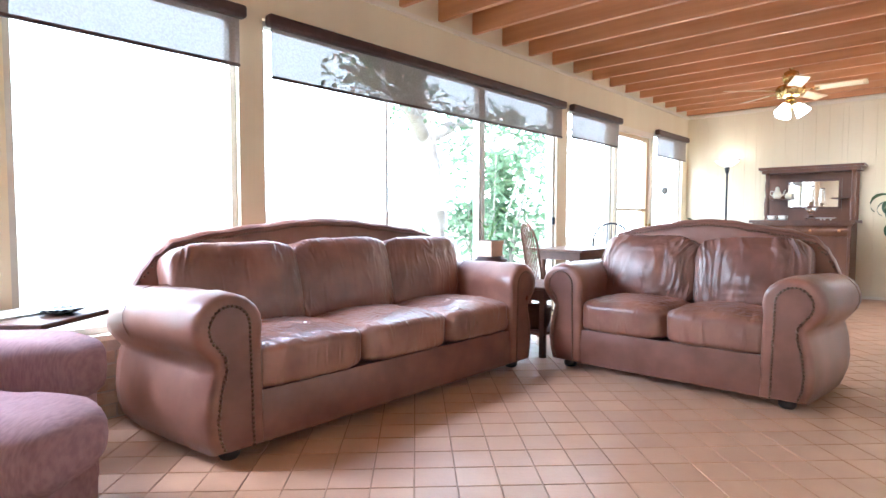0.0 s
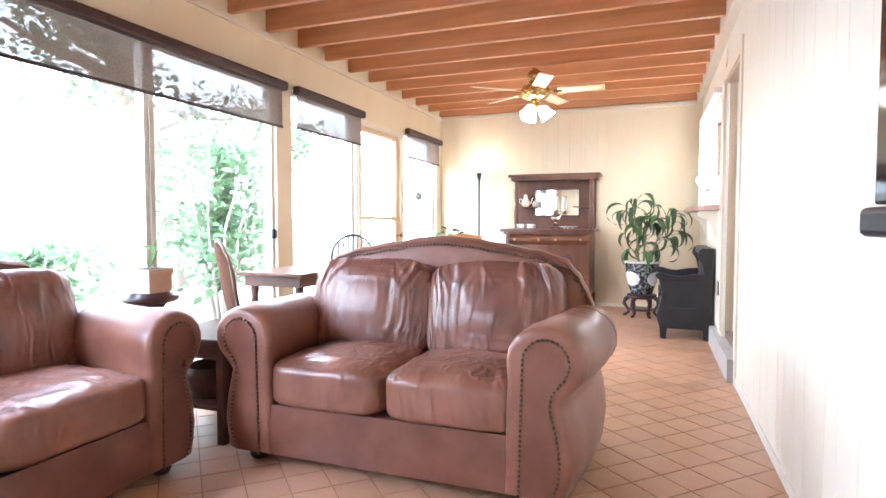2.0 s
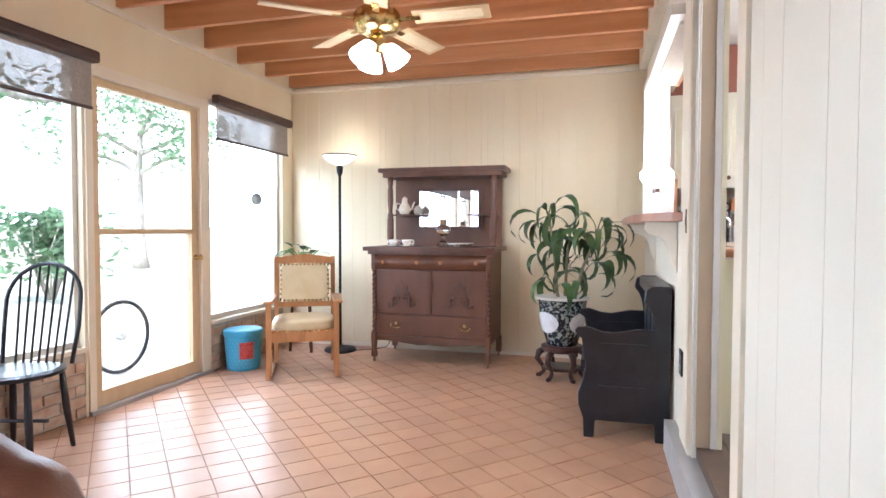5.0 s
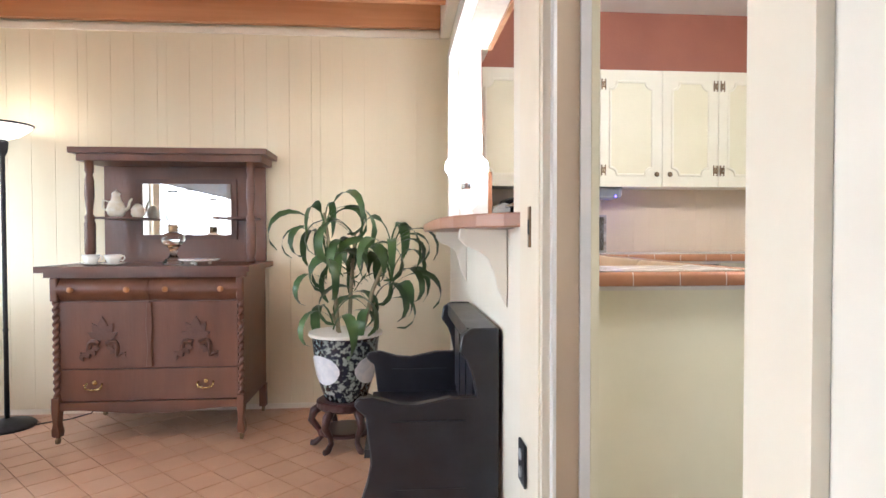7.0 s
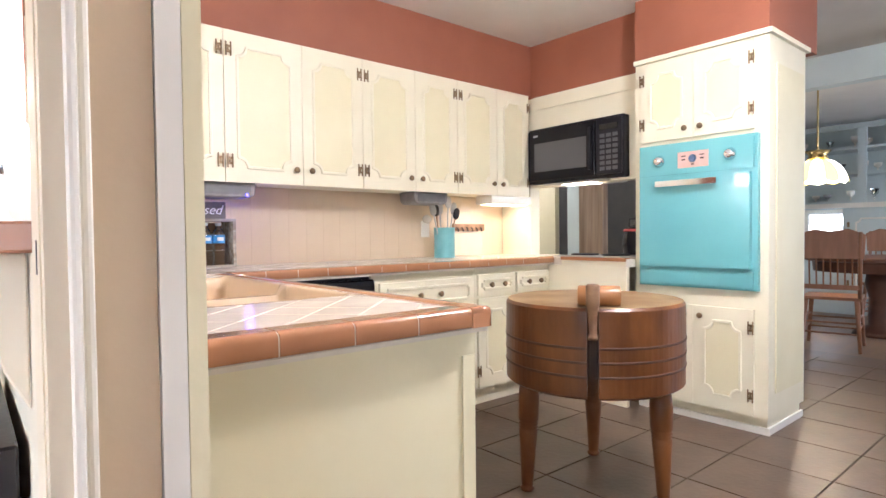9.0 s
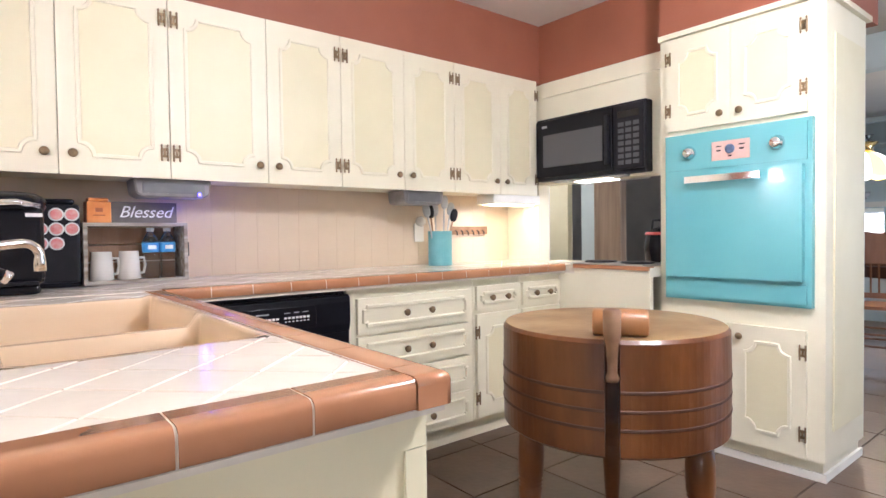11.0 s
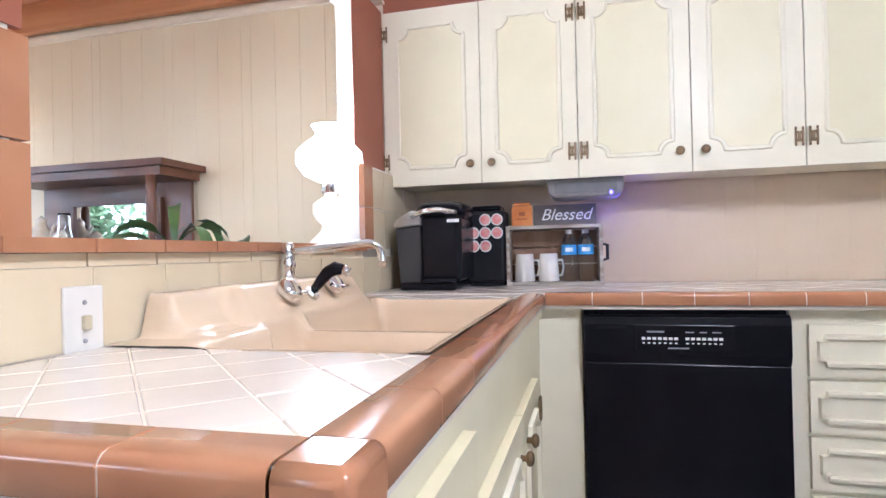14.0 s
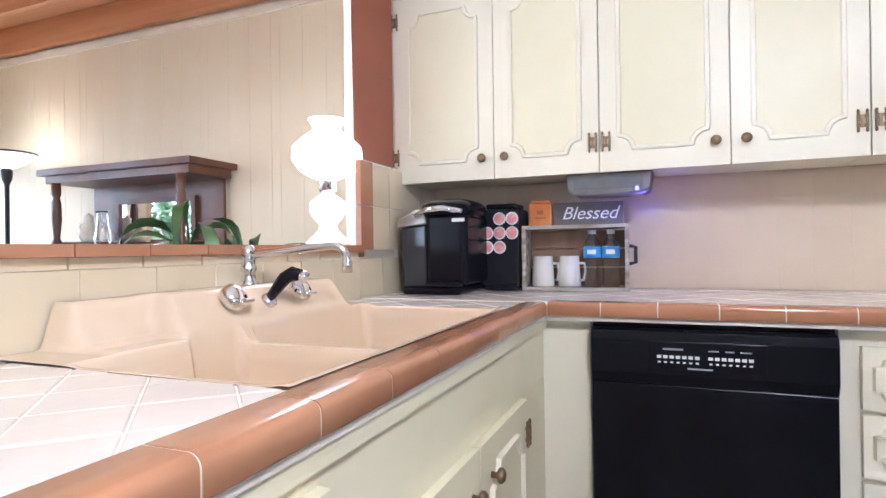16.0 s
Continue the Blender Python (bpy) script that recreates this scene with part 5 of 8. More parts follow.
def sofa(name, m, half, depth, seats, label, back_n, seam=()):
    """A camel-back sofa with rolled arms; its front faces local -y, its middle stands on the origin."""
    th = thing(name, m, label, "sofa")
    f, bk = -depth / 2, depth / 2
    # base and apron
    part("base", rbox(-half + 0.12, f + 0.05, 0.05, half - 0.12, bk - 0.05, 0.27, 0.02, 3), M_leather, th)
    part("apron", sheet(lambda u, v: Vector((-half + 0.25 + u * (2 * half - 0.5), f + 0.03 - 0.012 * math.sin(math.pi * v), 0.05 + v * 0.23)), 24, 6), M_leather, th, smooth=True)
    # arms: scroll front outline, swept back
    for s in (-1, 1):
        prof = []
        # outer foot up to the waist, round the roll, down the inner side
        prof += [(0.02, 0.05), (0.045, 0.12), (0.055, 0.20), (0.045, 0.30), (0.02, 0.39), (0.012, 0.43)]
        prof += [(0.155 * math.cos(radians(a)) - 0.05, 0.578 + 0.140 * math.sin(radians(a))) for a in range(-48, 181, 19)]
        prof += [(-0.198, 0.50), (-0.203, 0.42), (-0.205, 0.30), (-0.205, 0.05)]
        prof = [(p + 0.0, q) for p, q in prof]

        cen = Vector((-0.07, 0.0))
        n = len(prof)
        norm = []
        for q in range(n):
            a, b = Vector(prof[q - 1]), Vector(prof[(q + 1) % n])
            d = (b - a).normalized()
            norm.append(Vector((d.y, -d.x)))

        def ring(y, swell, lift, inset):
            taper = 0.075 * max(0.0, 1 - (y - f) / 0.62) ** 1.3
            row = []
            for (p, q), nn in zip(prof, norm):
                p2, q2 = p - nn.x * inset, max(0.05, q - nn.y * inset)
                row.append(Vector((s * (half - 0.09 - taper + (p2 + 0.06) * swell), y, q2 + (lift if q > 0.4 else 0))))
            return row
        rows = []
        steps = [(f + 0.010, 1.0, 0, 0.030), (f + 0.013, 1.0, 0, 0.017), (f + 0.024, 1.0, 0, 0.006), (f + 0.042, 1.0, 0, 0.0), (f + 0.15, 1.03, 0.005, -0.002), (f + 0.22, 1.02, 0.002, 0.002), (f + 0.35, 1.03, 0.0, -0.002), (f + 0.6, 0.98, -0.01, 0), (bk - 0.12, 0.92, -0.02, 0), (bk - 0.02, 0.80, -0.04, 0)]
        bm = bmesh.new()
        for y, sw_, li, ins in steps:
            rows.append([bm.verts.new(v) for v in ring(y, sw_, li, ins)])
        for a, b in zip(rows, rows[1:]):
            for q in range(n):
                bm.faces.new((a[q], a[(q + 1) % n], b[(q + 1) % n], b[q]))
        bm.faces.new(rows[0])
        bm.faces.new(rows[-1])
        bmesh.ops.recalc_face_normals(bm, faces=bm.faces[:])
        arm = part("arm", bm, M_leather_l, th, "rolled leather arm", smooth=True)
        for y in (f + 0.33, f + 0.56):
            seam_pts = [v for v, (p, q) in zip(ring(y, 1.012, 0.0, -0.001), prof) if q > 0.40]
            part("seam", tube(seam_pts, 0.002, 6), M_leather, arm, "stitched seam", smooth=True)
        # keyhole panel on the front, edged with nail heads
        key = [(-0.145, 0.06), (-0.140, 0.30), (-0.136, 0.47)] + [(-0.046 + 0.088 * math.cos(radians(a)), 0.575 + 0.092 * math.sin(radians(a))) for a in range(186, -53, -14)] + [(-0.026, 0.455), (-0.028, 0.40), (-0.004, 0.31), (0.010, 0.20), (0.002, 0.12), (-0.020, 0.06)]
        ox = half - 0.03 - 0.072
        pm = Matrix(((s, 0, 0, s * ox), (0, 1, 0, f + 0.005), (0, 0, 1, 0), (0, 0, 0, 1)))
        part("arm_front", bevelled(prism(key, 0.012, pm), 0.004, 2), M_leather, arm, "keyhole-shaped leather front panel")
        bm = bmesh.new()
        loop = [Vector((s * (ox + p), f + 0.006, q)) for p, q in key]
        acc = 0.0
        for q in range(1, len(loop)):
            seg = loop[q] - loop[q - 1]
            L = seg.length
            while acc < L:
                c = loop[q - 1] + seg * (acc / L)
                lathe([(0.0075, 0), (0.006, 0.004), (0.003, 0.0065), (0, 0.007)], 8, pose(c.x, c.y, c.z, 90, 0, 0), bm)
                acc += 0.0195
            acc -= L
        part("nail_trim", bm, M_nail, arm, "row of brass nail heads", smooth=True)["kind"] = "stuff"
        # bun foot
        for y in (f + 0.10, bk - 0.08):
            part("foot", lathe([(0.035, 0), (0.045, 0.015), (0.045, 0.035), (0.036, 0.052), (0, 0.052)], 16, pose(s * (half - (0.18 if y < 0 else 0.13)), y, 0)), M_foot, th, "black bun foot", smooth=True)
    # camel back
    hb = half - 0.045
    crest = [(-1.0, 0.68), (-0.95, 0.78), (-0.89, 0.86), (-0.81, 0.925), (-0.62, 0.965), (-0.38, 0.995), (-0.18, 1.022), (0.0, 1.03), (0.18, 1.022), (0.38, 0.995), (0.62, 0.965), (0.81, 0.925), (0.89, 0.86), (0.95, 0.78), (1.0, 0.68)]

    def top(u):
        return lerp_curve(crest, 2 * u - 1)

    def backf(u, v):
        x = -hb + 2 * hb * u
        zt = top(u)
        a = v * 2 * math.pi
        # a flat upright body with a rounded crest
        zc = 0.16 + (zt - 0.16) * 0.5
        hz = (zt - 0.16) * 0.5
        yy = bk - 0.10 + 0.05 * math.copysign(abs(math.cos(a)) ** 0.5, math.cos(a))
        zz = zc + hz * math.copysign(abs(math.sin(a)) ** 0.35, math.sin(a))
        return Vector((x, yy + 0.06 * (zz - 0.3), zz))
    bm = sheet(lambda u, v: backf(v, u), 24, 80, closed_u=True)
    vs = list(bm.verts)
    bm.faces.new(vs[:24])
    bm.faces.new(vs[-24:])
    bmesh.ops.recalc_face_normals(bm, faces=bm.faces[:])
    back = part("back", bm, M_leather_l, th, "camel-shaped back", smooth=True)
    bm = bmesh.new()
    nn = int(2 * hb / 0.02)
    for q in range(nn + 1):
        u = q / nn
        p = backf(u, 0.35)
        z = top(u) - 0.045
        lathe([(0.0075, 0), (0.006, 0.004), (0, 0.007)], 8, pose(p.x, bk - 0.152 + 0.06 * (z - 0.3), z, 80, 0, 0), bm)
    part("nail_trim", bm, M_nail, back, "row of brass nail heads", smooth=True)["kind"] = "stuff"
    # piping along the crest
    part("piping", tube([(backf(q / 80, 0).x, bk - 0.148 + 0.06 * (top(q / 80) - 0.32), top(q / 80) - 0.022) for q in range(81)], 0.006, 6), M_leather, back, smooth=True)
    # seat cushions
    inner_w = 2 * half - 0.53
    cw = inner_w / seats
    for q in range(seats):
        cx = -inner_w / 2 + cw * (q + 0.5)

        def crown(p):
            if p.z > 0:
                p.z += 0.028 * max(0.0, 1 - (p.x / (cw / 2)) ** 2) * max(0.0, 1 - (p.y / 0.33) ** 2)
                p.z += 0.35 * creases(p.x, p.y * 1.3, q * 4 + half, 0.5)
            return p
        part("seat_cushion", pillow(cw / 2 + 0.004, 0.325, 0.105, pose(cx, f + 0.335, 0.37), 6.0, 160, 80, 0.008, q * 7.3 + half, crown), M_leather_s, th, "worn leather seat cushion", smooth=True)
    inner_w = 2 * half - 0.36
    bw = inner_w / back_n
    for q in range(back_n):
        cx = -inner_w / 2 + bw * (q + 0.5)
        h = 0.245
        lean = pose(cx, bk - 0.235, (0.655 if back_n == 2 else 0.645) + (0.010 if q == 1 and back_n == 3 else 0), -14, random.uniform(-2, 2) if back_n == 2 else 0, 0)

        def crown2(p):
            p.y -= 0.05 * max(0.0, 1 - (p.x / (bw / 2)) ** 2) * max(0.0, 1 - (p.z / 0.28) ** 2) * (1 if p.y < 0 else 0)
            g = creases(p.x + 0.35 * p.z * (1 if q % 2 else -1), p.z, q * 5 + half * 3, 1.0)
            if p.y < 0:
                p.y -= g * (0.35 if back_n == 3 else 1.0)
            elif p.z > 0:
                p.z += 0.4 * g
            # soft sagging corners
            p.z -= 0.018 * (abs(p.x) / (bw / 2)) ** 4 * (1 if p.z > 0 else 0)
            return p
        part("back_cushion", pillow(bw / 2 + (0.018 if back_n == 3 else 0.012), 0.115, h, lean, 7.5 if back_n == 3 else 6.0, 220, 100, 0.010, q * 3.1 + half * 2, crown2), M_leather_c, th, "wrinkled leather back cushion", smooth=True)
    return th


sofa("sofa", pose(0.53, 0.785, 0, 0, 0, 90), 1.215, 0.92, 3, "brown leather three-seat camel-back sofa with nail trim, before the windows", 3)
ls = sofa("loveseat", pose(1.85, 2.475, 0, 0, 0, 0), 0.845, 0.90, 2, "brown leather two-seat camel-back sofa with nail trim", 2)

# recliner, partly seen
rc = thing("recliner", pose(0.84, -1.305, 0, 0, 0, 130), "mauve ribbed fabric recliner with a padded arm", "armchair")
part("arm", pillow(0.15, 0.40, 0.13, pose(0.36, -0.02, 0.485), 4.0, 28, 20, 0.01, 3.0), M_cloth, rc, "padded arm", smooth=True)
part("arm", pillow(0.15, 0.40, 0.13, pose(-0.36, -0.02, 0.485), 4.0, 28, 20, 0.01, 5.0), M_cloth, rc, "padded arm", smooth=True)
part("side", rbox(0.235, -0.36, 0.04, 0.475, 0.36, 0.46, 0.03, 3), M_cloth, rc)
part("side", rbox(-0.475, -0.36, 0.04, -0.235, 0.36, 0.46, 0.03, 3), M_cloth, rc)
part("seat", pillow(0.24, 0.36, 0.12, pose(0, -0.06, 0.36), 4.0, 28, 20, 0.012, 8.0), M_cloth, rc, smooth=True)
part("footrest", pillow(0.245, 0.25, 0.13, pose(0, -0.37, 0.35), 3.0, 28, 20, 0.012, 9.0), M_cloth, rc, smooth=True)
part("backrest", pillow(0.33, 0.15, 0.36, pose(0, 0.40, 0.68, -12, 0, 0), 3.4, 32, 20, 0.016, 2.0), M_cloth, rc, smooth=True)
part("front", pillow(0.24, 0.10, 0.13, pose(0, -0.44, 0.15), 4.0, 28, 16, 0.012, 4.0), M_cloth, rc, smooth=True)
part("base", rbox(-0.40, -0.32, 0.0, 0.40, 0.32, 0.05, 0.01), M_foot, rc)

# side table with papers by the window
st = thing("side_table", pose(0.28, -0.80, 0, 0, 0, 38), "small dark pedestal side table by the window", "side table")
part("tabletop", rbox(-0.20, -0.20, 0.588, 0.20, 0.20, 0.612, 0.006), M_oakd, st)
part("pedestal", lathe([(0.05, 0.03), (0.04, 0.06), (0.03, 0.2), (0.045, 0.4), (0.05, 0.587)], 16), M_oakd, st, smooth=True)
part("foot", rbox(-0.16, -0.16, 0, 0.16, 0.16, 0.03, 0.006), M_oakd, st)
mg = thing("magazine", pose(0.20, -0.88, 0.6125, 0, 0, 25), "magazine with a pale cover on the side table", "magazine")
part("pages", bevelled(boxes((-0.10, -0.14, 0, 0.10, 0.14, 0.008)), 0.002), M_white, mg)
di = thing("dish", pose(0.30, -0.70, 0.6125), "shallow dark dish on the side table", "dish")
part("bowl", lathe([(0.04, 0), (0.075, 0.012), (0.10, 0.025), (0.097, 0.028), (0.07, 0.018), (0, 0.008)], 24), M_potd, di, smooth=True)

# sideboard
sb = thing("sideboard", pose(1.66, 7.14, 0), "antique dark oak sideboard with a mirrored shelf back and carved doors", "sideboard")
hw = 0.525
part("body", bevelled(boxes((-hw, 0.0, 0.19, hw, 0.55, 0.985)), 0.006), M_oak, sb)
part("top", bevelled(boxes((-hw - 0.075, -0.075, 0.985, hw + 0.05, 0.56, 1.02)), 0.012, 2), M_oak, sb)
part("top_moulding", bevelled(boxes((-hw - 0.04, -0.045, 0.955, hw + 0.03, 0.0, 0.984)), 0.012, 2), M_oak, sb)
for s in (-1, 1):
    x0, x1 = (-hw + 0.012, -0.004) if s < 0 else (0.004, hw - 0.012)
    d = part("drawer", sheet(lambda u, v: Vector((x0 + u * (x1 - x0), -0.012 - 0.035 * math.sin(math.pi * v), 0.825 + v * 0.125)), 4, 10), M_oak, sb, smooth=True)
    for q in (0.2, 0.8):
        part("knob", lathe([(0, 0), (0.008, 0), (0.007, 0.012), (0.016, 0.018), (0.017, 0.026), (0.010, 0.032), (0, 0.033)], 14, pose(x0 + q * (x1 - x0), -0.045, 0.888, 90, 0, 0)), M_oakl, d, "turned wooden knob", smooth=True)
    d = part("door", bevelled(boxes((x0 + 0.02 * (s < 0), -0.018, 0.435, x1 - 0.02 * (s > 0), 0.0, 0.815)), 0.005), M_oak, sb)
    # carved ornament: crown, leaves and scrolls
    cx, cz = (x0 + x1) / 2, 0.61
    bm = bmesh.new()

    def leafc(cx_, cz_, L, w, ang_):
        mm_ = pose(cx_, -0.019 + 0.00004 * ang_, cz_, 0, -ang_, 0)
        o = [(0, 0), (w, L * 0.35), (w * 0.8, L * 0.7), (0, L), (-w * 0.8, L * 0.7), (-w, L * 0.35)]
        prism(o, -0.010, mm_, bm)
    for ang_, L, w in ((0, 0.13, 0.03), (32, 0.11, 0.024), (-32, 0.11, 0.024), (65, 0.09, 0.02), (-65, 0.09, 0.02)):
        leafc(cx, cz - 0.01, L, w, ang_)
    for ss in (-1, 1):
        tube([(cx + ss * (0.02 + 0.11 * t + 0.02 * math.sin(6 * t)), -0.022, cz - 0.035 - 0.07 * t + 0.025 * math.sin(7 * t)) for t in [q / 14 for q in range(15)]], [0.018 - 0.011 * q / 14 for q in range(15)], 6, bm)
        for t in (0.3, 0.6, 0.9):
            leafc(cx + ss * (0.03 + 0.10 * t), cz - 0.05 - 0.05 * t, 0.045, 0.014, ss * (70 + 30 * t))
            leafc(cx + ss * (0.03 + 0.10 * t), cz - 0.05 - 0.05 * t, 0.04, 0.012, ss * (140 + 20 * t))
    part("carving", bm, M_oakd, d, "dark carved leaf ornament")
    # side columns, rope turned
    cxx = s * (hw - 0.012)
    def rope(u, v):
        a = 2 * math.pi * u
        r_ = 0.015 + 0.005 * math.cos(2 * (a - v * 42))
        return Vector((cxx + r_ * math.cos(a), -0.022 + r_ * math.sin(a), 0.27 + v * 0.55))
    part("rope_column", sheet(rope, 14, 110, closed_u=True), M_oak, sb, "twisted rope column", smooth=True)
    part("column_block", rbox(cxx - 0.022, -0.045, 0.82, cxx + 0.022, 0.0, 0.955, 0.008), M_oak, sb)
    # scroll leg with caster
    leg = part("leg", bevelled(prism([(-0.022, 0.05), (0.018, 0.04), (0.022, 0.07), (0.012, 0.12), (0.020, 0.20), (0.022, 0.27), (-0.022, 0.27), (-0.024, 0.2), (-0.016, 0.12), (-0.024, 0.08)], 0.055, pose(cxx, -0.045, 0)), 0.004), M_oak, sb)
    part("caster", lathe([(0, -0.008), (0.018, -0.008), (0.02, 0), (0.018, 0.008), (0, 0.008)], 12, pose(cxx, -0.02, 0.021, 0, 90, 0)), M_brassd, leg)
    leg = part("leg", boxes((cxx - 0.022, 0.49, 0.042, cxx + 0.022, 0.54, 0.19)), M_oak, sb)
    part("caster", lathe([(0, -0.008), (0.018, -0.008), (0.02, 0), (0.018, 0.008), (0, 0.008)], 12, pose(cxx, 0.515, 0.021, 0, 90, 0)), M_brassd, leg)
part("centre_stile", bevelled(prism([(-0.018, 0.44), (-0.010, 0.55), (-0.02, 0.68), (-0.012, 0.81), (0.012, 0.81), (0.02, 0.68), (0.010, 0.55), (0.018, 0.44)], 0.014, pose(0, -0.032, 0)), 0.003), M_oak, sb)
ld = part("long_drawer", bevelled(boxes((-hw + 0.03, -0.016, 0.245, hw - 0.03, 0.0, 0.425)), 0.005), M_oak, sb)
for x in (-0.31, 0.31):
    part("bail_handle", tube([(x - 0.042, -0.018, 0.345), (x - 0.046, -0.034, 0.335), (x - 0.038, -0.038, 0.318), (x, -0.04, 0.312), (x + 0.038, -0.038, 0.318), (x + 0.046, -0.034, 0.335), (x + 0.042, -0.018, 0.345)], 0.005, 8), M_brass, ld, "brass bail handle", smooth=True)
    part("backplate", lathe([(0, 0), (0.014, 0), (0.012, 0.003), (0, 0.004)], 12, pose(x, -0.016, 0.348, 90, 0, 0)), M_brass, ld)
part("bottom_rail", bevelled(boxes((-hw - 0.005, -0.032, 0.195, hw + 0.005, 0.0, 0.24)), 0.012, 2), M_oak, sb)
part("skirt", bevelled(prism([(-hw + 0.1, 0.194), (-0.2, 0.175), (-0.1, 0.165), (0, 0.172), (0.1, 0.165), (0.2, 0.175), (hw - 0.1, 0.194)], 0.02, pose(0, -0.02, 0)), 0.002), M_oak, sb)
# shelf back
UY = 0.24
part("back_board", boxes((-hw + 0.015, 0.53, 1.02, hw + 0.01, 0.55, 1.70)), M_oak, sb)
for s in (-1, 1):
    cx = s * (hw - 0.04) + 0.02
    part("post", lathe([(0.026, 1.02), (0.03, 1.04), (0.02, 1.055), (0.028, 1.075), (0.032, 1.10), (0.032, 1.27), (0.026, 1.285), (0.03, 1.31), (0.018, 1.33), (0.020, 1.36), (0.028, 1.44), (0.026, 1.54), (0.018, 1.57), (0.026, 1.59), (0.026, 1.655)], 10, pose(cx, UY + 0.02, 0)), M_oak, sb, "turned post", smooth=True)
    part("small_shelf", bevelled(prism([(0, 0), (s * 0.24, 0), (s * 0.24, 0.012), (0, 0.012)] if s < 0 else [(0, 0), (0.24, 0), (0.24, 0.012), (0, 0.012)], 0.26, pose(cx - s * 0.24 if s > 0 else cx + 0.24, UY + 0.03, 1.30)), 0.003), M_oak, sb)
part("cornice", bevelled(boxes((-hw - 0.045, UY - 0.025, 1.70, hw + 0.085, 0.56, 1.735)), 0.010, 2), M_oak, sb)
part("frieze", bevelled(boxes((-hw - 0.01, UY + 0.005, 1.655, hw + 0.05, 0.55, 1.70)), 0.006), M_oak, sb)
part("mirror_frame", bevelled(boxes((-0.30, 0.505, 1.17, -0.265, 0.529, 1.57), (0.315, 0.505, 1.17, 0.35, 0.529, 1.57), (-0.265, 0.505, 1.17, 0.315, 0.529, 1.20), (-0.265, 0.505, 1.54, 0.315, 0.529, 1.57)), 0.006), M_oakd, sb)
part("mirror", boxes((-0.265, 0.518, 1.20, 0.315, 0.524, 1.54)), M_mirror, sb, "bevelled mirror")


def cup_and_saucer(x, y, z):
    th = thing("teacup", pose(x, y, z), "white china teacup on a saucer with floral print", "teacup", "teacups on the sideboard")
    part("saucer", lathe([(0.03, 0), (0.055, 0.008), (0.07, 0.014), (0.068, 0.016), (0.03, 0.008), (0, 0.007)], 20), M_china, th, smooth=True)
    part("cup", lathe([(0.02, 0.009), (0.035, 0.02), (0.044, 0.04), (0.048, 0.062), (0.045, 0.062), (0.04, 0.04), (0.03, 0.022), (0, 0.016)], 20), M_china, th, smooth=True)
    part("handle", tube([(0.043, 0, 0.052), (0.062, 0, 0.055), (0.066, 0, 0.04), (0.055, 0, 0.026), (0.04, 0, 0.028)], 0.004, 6), M_china, th, smooth=True)


cup_and_saucer(1.29, 7.22, 1.0205)
cup_and_saucer(1.42, 7.21, 1.0205)


def oil_lamp(x, y, z):
    th = thing("oil_lamp", pose(x, y, z), "clear glass oil lamp with a tall chimney on the sideboard", "oil lamp")
    part("font", lathe([(0.055, 0), (0.06, 0.01), (0.045, 0.03), (0.022, 0.05), (0.018, 0.08), (0.03, 0.10), (0.062, 0.135), (0.07, 0.155), (0.06, 0.18), (0.03, 0.195), (0, 0.196)], 24), M_clear, th, smooth=True)
    part("burner", lathe([(0.028, 0.196), (0.032, 0.205), (0.026, 0.215), (0.03, 0.23), (0.024, 0.24), (0, 0.24)], 18), M_brassd, th, smooth=True)
    part("chimney", lathe([(0.026, 0.24), (0.04, 0.275), (0.042, 0.30), (0.03, 0.36), (0.026, 0.43), (0.030, 0.445), (0.028, 0.445), (0.024, 0.43), (0.028, 0.36), (0.04, 0.30), (0.038, 0.275), (0.024, 0.24)], 24), M_clear, th, smooth=True)
    part("wick_knob", tube([(0.026, 0, 0.222), (0.06, 0, 0.222)], 0.004, 6), M_brassd, th)


oil_lamp(1.735, 7.28, 1.0205)
tp = thing("teapot", pose(1.29, 7.53, 1.3125), "white china teapot with gilt decoration on the small shelf", "teapot")
part("body", lathe([(0.035, 0), (0.05, 0.02), (0.058, 0.05), (0.045, 0.09), (0.03, 0.11), (0.025, 0.14), (0.028, 0.15), (0.012, 0.165), (0, 0.175)], 20), M_chinad, tp, smooth=True)
part("spout", tube([(0.05, 0, 0.04), (0.075, 0, 0.06), (0.085, 0, 0.10), (0.10, 0, 0.12)], [0.012, 0.010, 0.008, 0.006], 8), M_chinad, tp, smooth=True)
part("handle", tube([(-0.045, 0, 0.10), (-0.08, 0, 0.11), (-0.085, 0, 0.06), (-0.055, 0, 0.04)], 0.006, 8), M_chinad, tp, smooth=True)
for x, r_ in ((1.42, 0.042),):
    sg = thing("sugar_bowl", pose(x, 7.54, 1.3125), "small white china sugar bowl with a lid", "sugar bowl")
    part("body", lathe([(0.03, 0), (r_, 0.02), (r_, 0.05), (0.03, 0.07), (0.015, 0.085), (0, 0.09)], 18), M_chinad, sg, smooth=True)
tr = thing("small_tray", pose(1.90, 7.24, 1.0205), "shallow pale dish on little feet", "dish")
part("dish", lathe([(0.06, 0.018), (0.10, 0.022), (0.12, 0.032), (0.117, 0.034), (0.06, 0.024), (0, 0.022)], 24), M_china, tr, smooth=True)
for a in (30, 150, 270):
    part("foot", lathe([(0.008, 0), (0.012, 0.01), (0.008, 0.02)], 8, pose(0.06 * math.cos(radians(a)), 0.06 * math.sin(radians(a)), 0)), M_china, tr, smooth=True)

